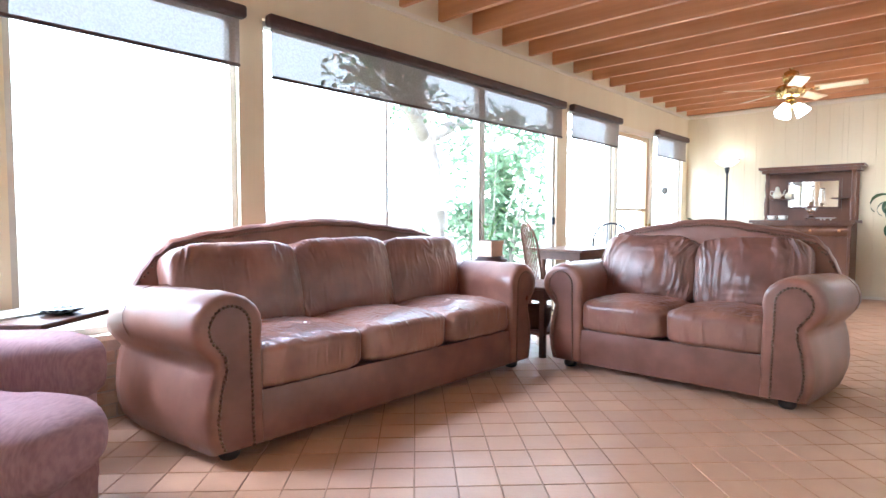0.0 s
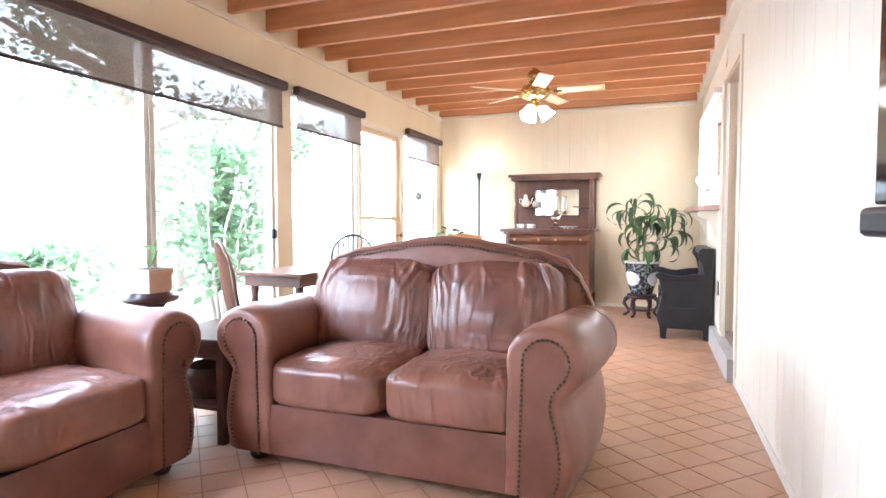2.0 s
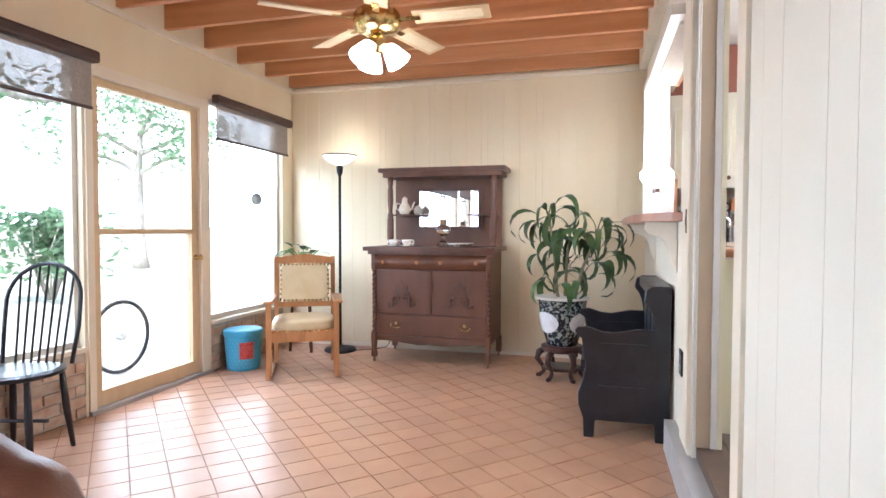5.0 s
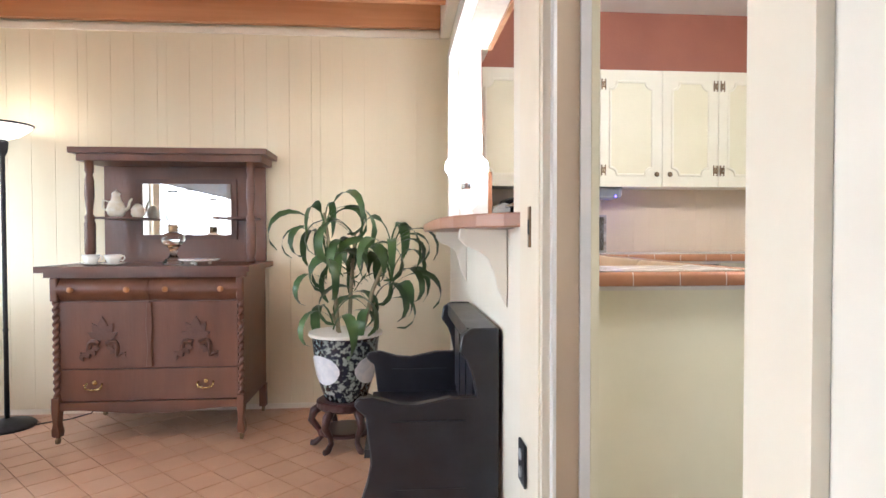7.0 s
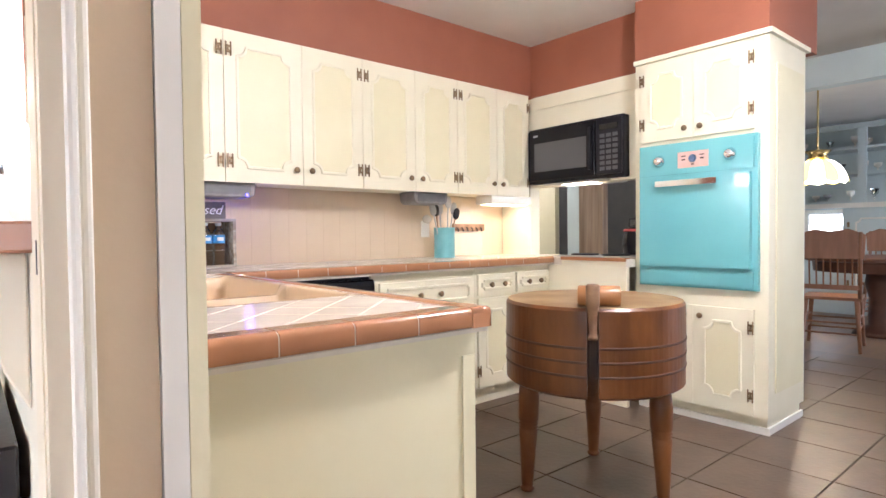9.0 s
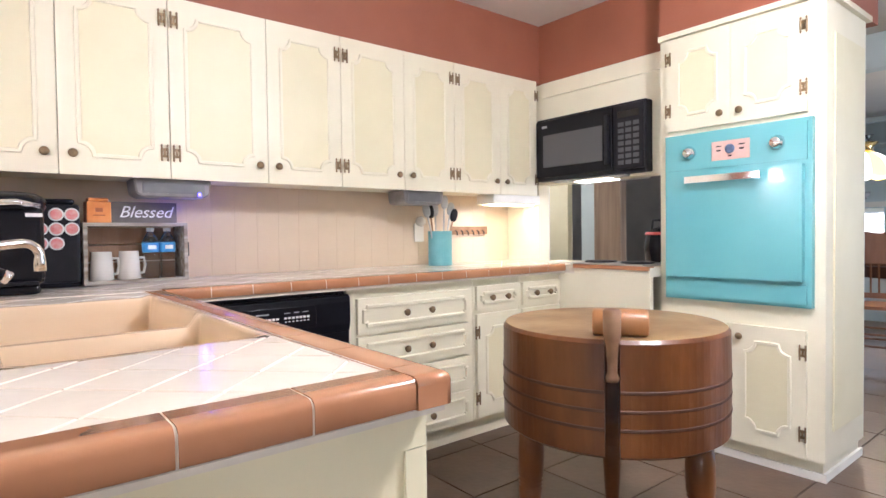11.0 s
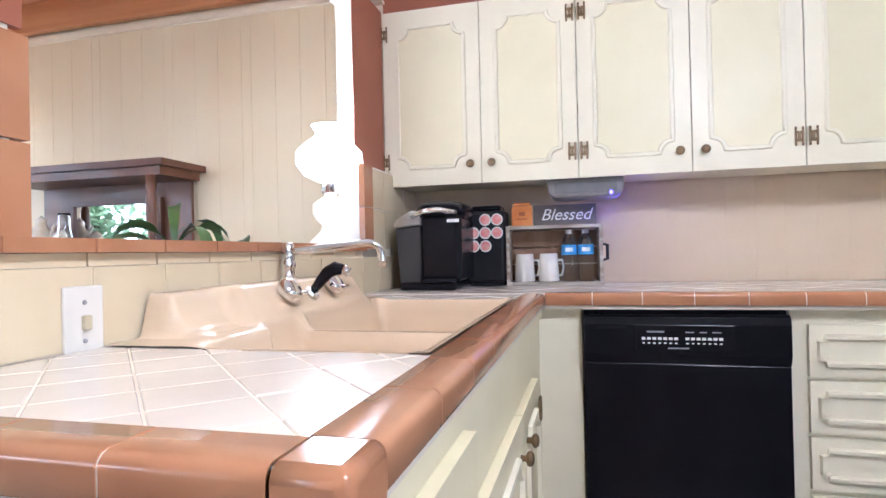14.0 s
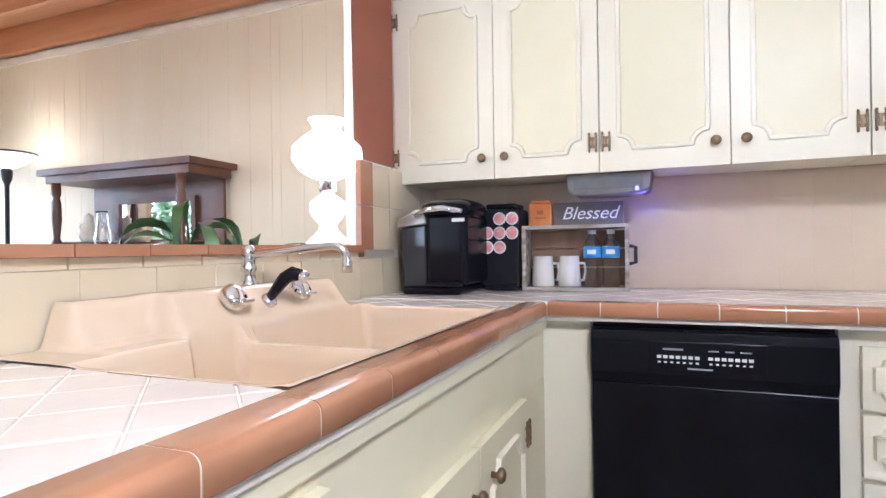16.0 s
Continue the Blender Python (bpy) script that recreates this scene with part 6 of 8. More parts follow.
# black hall bench against the wall; its long side runs along y
be = thing("hall_bench", pose(0, 0, 0), "black painted wooden hall bench with panelled sides", "bench")
for y in (5.70, 6.50):
    o = [(3.44, 0.0), (3.365, 0.0), (3.36, 0.10), (3.045, 0.10), (3.04, 0.0), (2.985, 0.0), (2.98, 0.11), (2.955, 0.18), (2.95, 0.25), (2.975, 0.33), (2.99, 0.40), (2.97, 0.56), (2.945, 0.58), (2.93, 0.60), (2.945, 0.62), (3.0, 0.625), (3.08, 0.60), (3.15, 0.595), (3.27, 0.62), (3.36, 0.62), (3.345, 0.70), (3.33, 0.74), (3.30, 0.78), (3.31, 0.84), (3.345, 0.862), (3.44, 0.862)]
    end = part("end_panel", bevelled(prism(o, 0.04, pose(0, y, 0)), 0.005), M_blackwood, be)
    for z0, z1 in ((0.15, 0.30), (0.36, 0.54)):
        part("raised_field", bevelled(boxes((3.06, y - 0.006, z0, 3.32, y - 0.0005, z1)), 0.006), M_blackwood, end)
part("seat", bevelled(boxes((2.965, 5.741, 0.40, 3.40, 6.499, 0.43)), 0.006), M_blackwood, be)
part("front_board", bevelled(boxes((2.985, 5.741, 0.12, 3.005, 6.499, 0.399)), 0.004), M_blackwood, be)
part("backrest", bevelled(boxes((3.37, 5.741, 0.43, 3.40, 6.499, 0.80)), 0.006), M_blackwood, be)
part("top_rail", bevelled(boxes((3.33, 5.741, 0.80, 3.44, 6.499, 0.858)), 0.012, 2), M_blackwood, be)
for y in (5.80, 6.03, 6.26):
    part("back_panel", bevelled(boxes((3.358, y, 0.48, 3.369, y + 0.18, 0.75)), 0.008), M_blackwood, be)

# corn plant in a porcelain pot on a carved stand
PXY = (2.79, 6.98)
sd_ = thing("plant_stand", pose(*PXY, 0), "dark carved rosewood plant stand", "plant stand")
part("top", lathe([(0.15, 0.22), (0.165, 0.235), (0.165, 0.262), (0.15, 0.27), (0, 0.27)], 28), M_carv, sd_, smooth=False)
for a in range(0, 360, 60):
    c, s_ = math.cos(radians(a)), math.sin(radians(a))
    part("leg", tube([(r_ * c, r_ * s_, z) for r_, z in ((0.12, 0.24), (0.18, 0.20), (0.195, 0.15), (0.15, 0.09), (0.14, 0.05), (0.175, 0.018), (0.20, 0.02))], [0.024, 0.026, 0.022, 0.016, 0.016, 0.018, 0.016], 8), M_carv, sd_, smooth=True)
part("ring", lathe([(0.13, 0.075), (0.15, 0.08), (0.15, 0.095), (0.13, 0.10)], 24), M_carv, sd_)
pt = thing("potted_corn_plant", pose(*PXY, 0.27), "tall corn plant with drooping leaves in a painted porcelain pot", "plant")
part("pot", lathe([(0.11, 0), (0.12, 0.01), (0.15, 0.10), (0.175, 0.22), (0.185, 0.32), (0.19, 0.355), (0.205, 0.362), (0.205, 0.378), (0.19, 0.378), (0.18, 0.33), (0, 0.33)], 36), M_potd, pt, "black porcelain pot with floral pattern", smooth=True)
for a in (225, 330, 100):
    bm = bmesh.new()
    def scene_patch(u, v):
        t = (u - 0.5) * 1.35
        zz = 0.10 + 0.17 * (0.5 + (v - 0.5) * math.sqrt(max(0.02, 1 - (2 * u - 1) ** 2)) * 0.98)
        rr = 0.15 + (zz - 0.10) * 0.205 + 0.0035
        return Vector((rr * math.cos(radians(a) + t), rr * math.sin(radians(a) + t), zz))
    part("painted_scene", sheet(scene_patch, 16, 6, bm), M_pot, pt, "pale blue painted scene", smooth=True)
part("rim_band", lathe([(0.206, 0.362), (0.2075, 0.366), (0.2075, 0.374), (0.206, 0.379)], 36), M_white, pt)
part("soil", lathe([(0.178, 0.331), (0.05, 0.338), (0, 0.337)], 20), M_soil, pt)


def strap_leaf(bm, base, az, length, droop, width, lift, twist=0.0):
    """A long arching leaf from base, folded along the middle."""
    n = 10
    d = Vector((math.cos(az), math.sin(az), 0))
    side = Vector((-d.y, d.x, 0))
    p, ang = Vector(base), lift
    mid = [p.copy()]
    for i in range(n):
        ang -= droop / n * (0.5 + 1.2 * i / n)
        p = p + (d * math.cos(ang) + Vector((0, 0, math.sin(ang)))) * (length / n)
        mid.append(p.copy())
    rows = []
    for i, q in enumerate(mid):
        t = i / n
        w = width * (0.2 if t < 0.3 else 0.2 + 0.95 * math.sin(math.pi * ((t - 0.3) / 0.7) ** 0.75))
        w = max(w, 0.0015)
        sd2 = (side * math.cos(twist * t) + Vector((0, 0, 1)) * math.sin(twist * t))
        rows.append((bm.verts.new(q - sd2 * w + Vector((0, 0, 0.25 * w))), bm.verts.new(q), bm.verts.new(q + sd2 * w + Vector((0, 0, 0.25 * w)))))
    for a, b in zip(rows, rows[1:]):
        bm.faces.new((a[0], a[1], b[1], b[0]))
        bm.faces.new((a[1], a[2], b[2], b[1]))


rnd = random.Random(4)
for cx, cy, h, nleaf in ((-0.07, -0.02, 0.72, 18), (0.17, -0.03, 0.56, 18), (0.03, 0.06, 0.60, 14), (-0.04, -0.06, 0.16, 6), (0.10, 0.05, 0.2, 6)):
    part("cane", tube([(cx * 0.5, cy * 0.5, 0.33), (cx * 0.9, cy * 0.9, 0.33 + h * 0.5), (cx * 1.6, cy * 1.6, 0.33 + h)], [0.013, 0.011, 0.008], 8), M_stem, pt, smooth=True)
    for q in range(nleaf):
        bm = bmesh.new()
        az = 2 * math.pi * q / nleaf * 1.62 + rnd.uniform(-0.3, 0.3) + cx * 30
        hh = 0.33 + h * (0.45 + 0.57 * q / nleaf)
        strap_leaf(bm, (cx * 1.5, cy * 1.5, hh), az, rnd.uniform(0.38, 0.62), rnd.uniform(3.2, 4.3), rnd.uniform(0.019, 0.030), rnd.uniform(0.9, 1.45), rnd.uniform(-1.3, 1.3))
        part("leaf", bm, M_leaf, pt, smooth=True)


# rocking chair
rk = thing("rocking_chair", pose(0.74, 6.60, 0, 0, 0, 27), "oak rocking chair with pale studded leather seat and back", "rocking chair")
for s in (-1, 1):
    x = s * 0.255
    part("rocker", bevelled(prism([(-0.40, 0.055), (-0.30, 0.022), (-0.12, 0.002), (0.08, 0.002), (0.28, 0.03), (0.42, 0.08), (0.43, 0.105), (0.28, 0.062), (0.08, 0.034), (-0.12, 0.034), (-0.30, 0.055), (-0.39, 0.09)], 0.03, Matrix(((0, -1, 0, x + 0.015), (1, 0, 0, 0), (0, 0, 1, 0), (0, 0, 0, 1)))), 0.003), M_oakl, rk)
    part("front_leg", bevelled(boxes((x - 0.02, -0.275, 0.05, x + 0.02, -0.232, 0.60)), 0.004), M_oakl, rk)
    part("back_post", bevelled(boxes((-0.018, -0.018, 0, 0.018, 0.018, 0.90, pose(x * 0.93, 0.20, 0.045, -9, 0, 0))), 0.004), M_oakl, rk)
    part("arm", bevelled(prism([(-0.045, 0), (0.045, 0), (0.04, 0.5), (-0.03, 0.5)], 0.022, pose(x + s * 0.01, 0.22, 0.60, 0, 0, 0) @ Matrix(((1, 0, 0, 0), (0, 0, -1, 0), (0, 1, 0, 0), (0, 0, 0, 1)))), 0.004), M_oakl, rk)
part("front_rail", bevelled(boxes((-0.235, -0.262, 0.30, 0.235, -0.24, 0.395)), 0.004), M_oakl, rk)
part("side_rail", boxes((-0.262, -0.23, 0.31, -0.24, 0.22, 0.38)), M_oakl, rk)
part("side_rail", boxes((0.24, -0.23, 0.31, 0.262, 0.22, 0.38)), M_oakl, rk)
part("seat", pillow(0.245, 0.25, 0.055, pose(0, -0.02, 0.42), 4.0, 28, 14, 0.003), M_hide, rk, "pale leather seat", smooth=True)
bkm = pose(0, 0.245, 0.72, -9, 0, 0)
part("crest", bevelled(prism([(-0.255, 0.16), (0.255, 0.16), (0.255, 0.205), (0.15, 0.225), (0, 0.245), (-0.15, 0.225), (-0.255, 0.205)], 0.03, bkm @ pose(0, -0.015, 0)), 0.004), M_oakl, rk)
part("back_pad", pillow(0.205, 0.03, 0.165, bkm, 5.0, 28, 14, 0.002), M_hide, rk, "pale leather back", smooth=True)
part("lower_rail", bevelled(boxes((-0.23, -0.012, -0.21, 0.23, 0.014, -0.165, bkm)), 0.004), M_oakl, rk)
STUD = [(0.009, 0), (0.006, 0.005), (0, 0.007)]
spots = [bkm @ pose(-0.2 + q * 0.0333, -0.028, z, 90, 0, 0) for q in range(13) for z in (-0.155, 0.15)]
spots += [bkm @ pose(x, -0.028, -0.14 + q * 0.04, 90, 0, 0) for q in range(8) for x in (-0.195, 0.195)]
spots += [pose(-0.22 + q * 0.034, -0.262, 0.385, 90, 0, 0) for q in range(14)]
for sp_ in spots:
    part("stud", lathe(STUD, 8, sp_), M_brass, rk, smooth=True)

# blue tub
bu = thing("storage_tub", pose(0.17, 6.60, 0), "bright blue plastic tub with a lid and a red label", "tub")
part("tub", lathe([(0.13, 0), (0.135, 0.01), (0.15, 0.29), (0, 0.29)], 32), M_blue, bu, smooth=False)
part("lid", lathe([(0.157, 0.285), (0.16, 0.29), (0.16, 0.325), (0.15, 0.335), (0, 0.335)], 32), M_blue, bu, "blue lid")
part("label", sheet(lambda u, v: Vector(((0.142 + 0.007 * v) * math.cos(radians(-45) + (u - 0.5) * 0.8), (0.142 + 0.007 * v) * math.sin(radians(-45) + (u - 0.5) * 0.8), 0.10 + 0.14 * v)), 10, 2), M_red, bu, "red and white printed label")
bm = bmesh.new()
for q in range(26):
    for r_ in range(9):
        a = 2 * math.pi * (q + 0.5 * (r_ % 2)) / 26
        z = 0.03 + r_ * 0.029
        rr = 0.1355 + 0.0515 * z
        lathe([(0.006, 0), (0, 0.003)], 5, pose(rr * math.cos(a), rr * math.sin(a), z, 0, 90, 0) if False else Matrix.Translation((rr * math.cos(a), rr * math.sin(a), z)) @ Euler((0, radians(90), a)).to_matrix().to_4x4(), bm)
part("dimples", bm, mat("pale_blue_plastic", (0.16, 0.48, 0.70), (0.2, 0.54, 0.74), 20, 0.4), bu)["kind"] = "stuff"

# torchiere
tl = thing("torchiere_lamp", pose(0.66, 7.45, 0), "black floor lamp with a lit frosted glass bowl", "floor lamp")
part("base", lathe([(0.15, 0), (0.155, 0.012), (0.14, 0.03), (0.06, 0.045), (0.02, 0.06), (0, 0.06)], 32), M_iron, tl, smooth=True)
part("pole", lathe([(0.014, 0.05), (0.013, 0.6), (0.017, 0.61), (0.013, 0.62), (0.013, 1.68), (0.028, 1.72), (0.032, 1.77), (0.02, 1.79), (0, 1.79)], 16), M_iron, tl, smooth=True)
part("bowl", lathe([(0.03, 1.785), (0.09, 1.81), (0.135, 1.845), (0.16, 1.875), (0.155, 1.876), (0.13, 1.852), (0.085, 1.818), (0, 1.80)], 36), glow("lit_frosted_bowl", (1.0, 0.93, 0.80), 0.9), tl, "frosted glass bowl", smooth=True)
part("rim", lathe([(0.16, 1.873), (0.165, 1.876), (0.165, 1.884), (0.158, 1.884)], 36), M_iron, tl, smooth=True)
lamp("torchiere_light", "POINT", pose(0.66, 7.43, 1.92), 3.2, WARM, 0.07)
part("cord", tube([(0.15, 0.0, 0.012), (0.22, 0.08, 0.006), (0.30, 0.12, 0.006), (0.40, 0.20, 0.02), (0.43, 0.235, 0.08)], 0.004, 6), M_iron, tl)

# ceiling fan
fn = thing("ceiling_fan", pose(1.80, 5.55, 0.0), "brass ceiling fan with cane blades and three lit glass shades", "ceiling fan")
part("mount", lathe([(0.02, 2.46), (0.07, 2.47), (0.085, 2.52), (0.07, 2.57), (0.02, 2.60), (0.016, 2.66), (0.016, 2.798), (0, 2.798)], 20), M_brass, fn, smooth=True)
part("motor", lathe([(0.05, 2.30), (0.11, 2.315), (0.135, 2.34), (0.14, 2.40), (0.125, 2.43), (0.09, 2.45), (0, 2.46)], 28), M_brass, fn, smooth=True)
M_cane = mat("cane_blade_inset", (0.66, 0.55, 0.36), (0.72, 0.62, 0.44), 60, 0.6)
M_blade = mat("pale_wood_blade", (0.56, 0.40, 0.22), (0.64, 0.48, 0.28), 12, 0.4)
for q in range(5):
    mm = pose(0, 0, 2.385, 0, 0, 2 + 72 * q) @ pose(0, 0, 0, -12, 0, 0)
    bl = part("blade", bevelled(boxes((0.22, -0.065, -0.004, 0.66, 0.065, 0.004, mm)), 0.003), M_blade, fn, "blade with a cane inset")
    part("cane_inset", boxes((0.27, -0.04, -0.0055, 0.62, 0.04, 0.0055, mm)), M_cane, bl)
    part("blade_iron", bevelled(boxes((0.10, -0.018, -0.012, 0.26, 0.018, -0.005, mm)), 0.003), M_brass, fn)
part("light_fitter", lathe([(0.0, 2.19), (0.02, 2.195), (0.05, 2.22), (0.06, 2.25), (0.04, 2.29), (0, 2.30)], 20), M_brass, fn, smooth=True)
for a in (250, 10, 130):
    c, s_ = math.cos(radians(a)), math.sin(radians(a))
    mm = Matrix.Translation((0.06 * c, 0.06 * s_, 2.235)) @ Euler((0, radians(145), radians(a))).to_matrix().to_4x4()
    sh = part("light_shade", lathe([(0.02, 0), (0.038, 0.015), (0.053, 0.05), (0.068, 0.10), (0.076, 0.122), (0.072, 0.122), (0.048, 0.05), (0.02, 0.01)], 20, mm), M_lampw, fn, "lit frosted glass shade", smooth=True)
    p = mm @ Vector((0, 0, 0.15))
    lamp("fan_bulb", "POINT", pose(1.80 + p.x, 5.55 + p.y, p.z), 3.7, WARM, 0.05)
for a, L in ((200, 0.16), (320, 0.10)):
    part("pull_chain", tube([(0.03 * math.cos(radians(a)), 0.03 * math.sin(radians(a)), 2.20), (0.03 * math.cos(radians(a)), 0.03 * math.sin(radians(a)), 2.20 - L)], 0.002, 5), M_brass, fn)

# breakfast table and spindle chairs by the windows
tb = thing("breakfast_table", pose(0.34, 3.68, 0), "small rectangular wooden table by the windows", "table")
part("tabletop", rbox(-0.28, -0.38, 0.718, 0.28, 0.38, 0.743, 0.006, 2), M_oak, tb)
part("apron", bevelled(boxes((-0.235, -0.335, 0.64, 0.235, 0.335, 0.717)), 0.003), M_oakd, tb)
for a in (55, 125, 235, 305):
    part("leg", lathe([(0.018, 0), (0.024, 0.1), (0.03, 0.5), (0.022, 0.56), (0.03, 0.6), (0.03, 0.639)], 12, pose(0.34 * math.cos(radians(a)), 0.34 * math.sin(radians(a)), 0)), M_oakd, tb, smooth=True)


def spindle_chair(name, m, label, material, h=0.96, group="chairs at the breakfast table"):
    th = thing(name, m, label, "chair", group)
    part("seat", bevelled(lathe([(0.0, 0.425), (0.19, 0.425), (0.21, 0.435), (0.21, 0.45), (0.18, 0.458), (0, 0.45)], 28), 0.002), material, th)
    for x, y in ((-0.15, -0.14), (0.15, -0.14), (-0.13, 0.14), (0.13, 0.14)):
        part("leg", tube([(x * 1.25, y * 1.25, 0), (x * 1.1, y * 1.1, 0.22), (x, y, 0.428)], [0.012, 0.019, 0.014], 10), material, th, smooth=True)
    hoop = [(-0.185, 0.14, 0.455), (-0.20, 0.18, 0.65)] + [(0.20 * math.cos(radians(a)), 0.20 + 0.05 * math.sin(radians(a)), h - 0.19 + 0.19 * math.sin(radians(a))) for a in range(180, -1, -15)] + [(0.20, 0.18, 0.65), (0.185, 0.14, 0.455)]
    part("hoop", tube(hoop, 0.011, 8), material, th, "bent hoop back", smooth=True)
    for q in range(-3, 4):
        x = q * 0.048
        zt = h - 0.19 + 0.19 * math.sqrt(max(0, 1 - (x / 0.2) ** 2))
        part("spindle", tube([(x * 0.85, 0.15, 0.452), (x, 0.20 + 0.05 * (zt - h + 0.19) / 0.19, zt)], 0.006, 6), material, th)
    part("stretcher", tube([(-0.165, -0.02, 0.2), (0.165, -0.02, 0.2)], 0.009, 8), material, th)
    return th


spindle_chair("spindle_chair", pose(0.22, 4.62, 0, 0, 0, 15), "black spindle-back chair at the table", M_blackwood, 0.98)
spindle_chair("spindle_chair", pose(0.46, 3.04, 0, 0, 0, 142), "brown spindle-back chair at the table", M_oak, 0.99)

# plant in a wooden box on a stand behind the sofa
ps = thing("wooden_plant_stand", pose(0.33, 2.30, 0), "dark turned wooden pedestal under a planter", "plant stand")
part("top", lathe([(0.10, 0.665), (0.135, 0.672), (0.145, 0.685), (0.145, 0.70), (0.12, 0.706), (0.115, 0.7215), (0, 0.7215)], 28), M_carv, ps, smooth=True)
part("column", lathe([(0.05, 0.05), (0.06, 0.10), (0.035, 0.16), (0.045, 0.35), (0.06, 0.45), (0.035, 0.55), (0.05, 0.62), (0.09, 0.664), (0, 0.664)], 20), M_carv, ps, smooth=True)
for a in (30, 150, 270):
    c, s_ = math.cos(radians(a)), math.sin(radians(a))
    part("foot", tube([(0.04 * c, 0.04 * s_, 0.14), (0.10 * c, 0.10 * s_, 0.10), (0.16 * c, 0.16 * s_, 0.018)], [0.02, 0.018, 0.016], 8), M_carv, ps, smooth=True)
et = thing("end_table", pose(0.70, 2.40, 0), "dark wooden end table in the corner between the sofas", "end table")
part("tabletop", rbox(-0.25, -0.25, 0.50, 0.25, 0.25, 0.525, 0.006), M_oakd, et)
part("shelf", rbox(-0.225, -0.225, 0.16, 0.225, 0.225, 0.18, 0.004), M_oakd, et)
part("apron", bevelled(boxes((-0.225, -0.225, 0.42, 0.225, 0.225, 0.499)), 0.003), M_oakd, et)
for x in (-0.22, 0.22):
    for y in (-0.22, 0.22):
        part("leg", bevelled(boxes((x - 0.02, y - 0.02, 0, x + 0.02, y + 0.02, 0.50)), 0.003), M_oakd, et)
bs = thing("basket", pose(0.70, 2.38, 0.1805), "dark woven basket on the end table shelf", "basket")
part("basket", lathe([(0.12, 0), (0.14, 0.05), (0.15, 0.16), (0.142, 0.16), (0.13, 0.05), (0, 0.01)], 24), M_oakd, bs, smooth=True)
pb = thing("planter_box", pose(0.33, 2.30, 0.7225), "square wooden planter box with a young plant", "planter")
part("box", bevelled(boxes((-0.075, -0.075, 0, 0.075, 0.075, 0.125)), 0.004), mat("planter_wood", (0.52, 0.33, 0.22), (0.60, 0.41, 0.29), 9, 0.6, 0.2), pb)
part("trim", bevelled(boxes((-0.082, -0.082, 0.10, 0.082, 0.082, 0.128)), 0.003), mat("planter_trim", (0.55, 0.36, 0.24), (0.6, 0.42, 0.3), 9, 0.6), pb)
part("soil", boxes((-0.07, -0.07, 0.1285, 0.07, 0.07, 0.13)), M_soil, pb)
rnd = random.Random(8)


def broad_leaf(bm, base, az, length, width, lift):
    d = Vector((math.cos(az) * math.cos(lift), math.sin(az) * math.cos(lift), math.sin(lift)))
    side = Vector((-math.sin(az), math.cos(az), 0))
    rows = []
    for i in range(6):
        t = i / 5
        p = Vector(base) + d * length * t - Vector((0, 0, 0.35 * length * t * t))
        w = width * math.sin(math.pi * min(0.98, 0.06 + t * 0.94)) ** 0.8
        rows.append((bm.verts.new(p - side * w), bm.verts.new(p - Vector((0, 0, 0.15 * w))), bm.verts.new(p + side * w)))
    for a, b in zip(rows, rows[1:]):
        bm.faces.new((a[0], a[1], b[1], b[0]))
        bm.faces.new((a[1], a[2], b[2], b[1]))


for q in range(7):
    az, hgt = rnd.uniform(0, 6.28), rnd.uniform(0.10, 0.28)
    tip = Vector((0.10 * math.cos(az), 0.10 * math.sin(az), 0.13 + hgt))
    part("stem", tube([(0, 0, 0.13), (tip.x * 0.4, tip.y * 0.4, 0.13 + hgt * 0.6), tip], 0.003, 5), M_leafl, pb)
    bm = bmesh.new()
    broad_leaf(bm, tip, az, rnd.uniform(0.09, 0.13), rnd.uniform(0.03, 0.042), 0.1)
    part("leaf", bm, M_leafl, pb, smooth=True)

# leafy plant in the corner behind the rocking chair
ct = thing("plant_table", pose(0.32, 7.36, 0), "small dark stand in the corner", "plant stand")
part("top", lathe([(0.15, 0.62), (0.155, 0.64), (0, 0.64)], 24), M_oakd, ct)
for a in (90, 210, 330):
    part("leg", tube([(0.13 * math.cos(radians(a)), 0.13 * math.sin(radians(a)), 0), (0.10 * math.cos(radians(a)), 0.10 * math.sin(radians(a)), 0.62)], 0.014, 8), M_oakd, ct)
hp = thing("trailing_house_plant", pose(0.32, 7.36, 0.6405), "bushy green house plant in the corner by the window", "plant")
part("pot", lathe([(0.08, 0), (0.11, 0.15), (0.115, 0.16), (0.10, 0.16), (0.095, 0.14), (0, 0.14)], 24), M_white, hp, smooth=True)
for q in range(44):
    bm = bmesh.new()
    az = rnd.uniform(0, 6.28)
    r_ = rnd.uniform(0.02, 0.22)
    z = 0.18 + rnd.uniform(0, 0.26) * (1.1 - r_ / 0.3) - (0.25 if rnd.random() < 0.18 else 0)
    broad_leaf(bm, (r_ * math.cos(az), r_ * math.sin(az), z), az + rnd.uniform(-0.6, 0.6), rnd.uniform(0.10, 0.17), rnd.uniform(0.024, 0.036), rnd.uniform(-0.2, 0.7))
    part("leaf", bm, M_leafl if q % 3 == 0 else M_leaf, hp, smooth=True)
for q in range(9):
    az = q * 0.7
    part("stem", tube([(0, 0, 0.14), (0.06 * math.cos(az), 0.06 * math.sin(az), 0.26), (0.15 * math.cos(az), 0.15 * math.sin(az), 0.33)], 0.004, 5), M_leafl, hp)

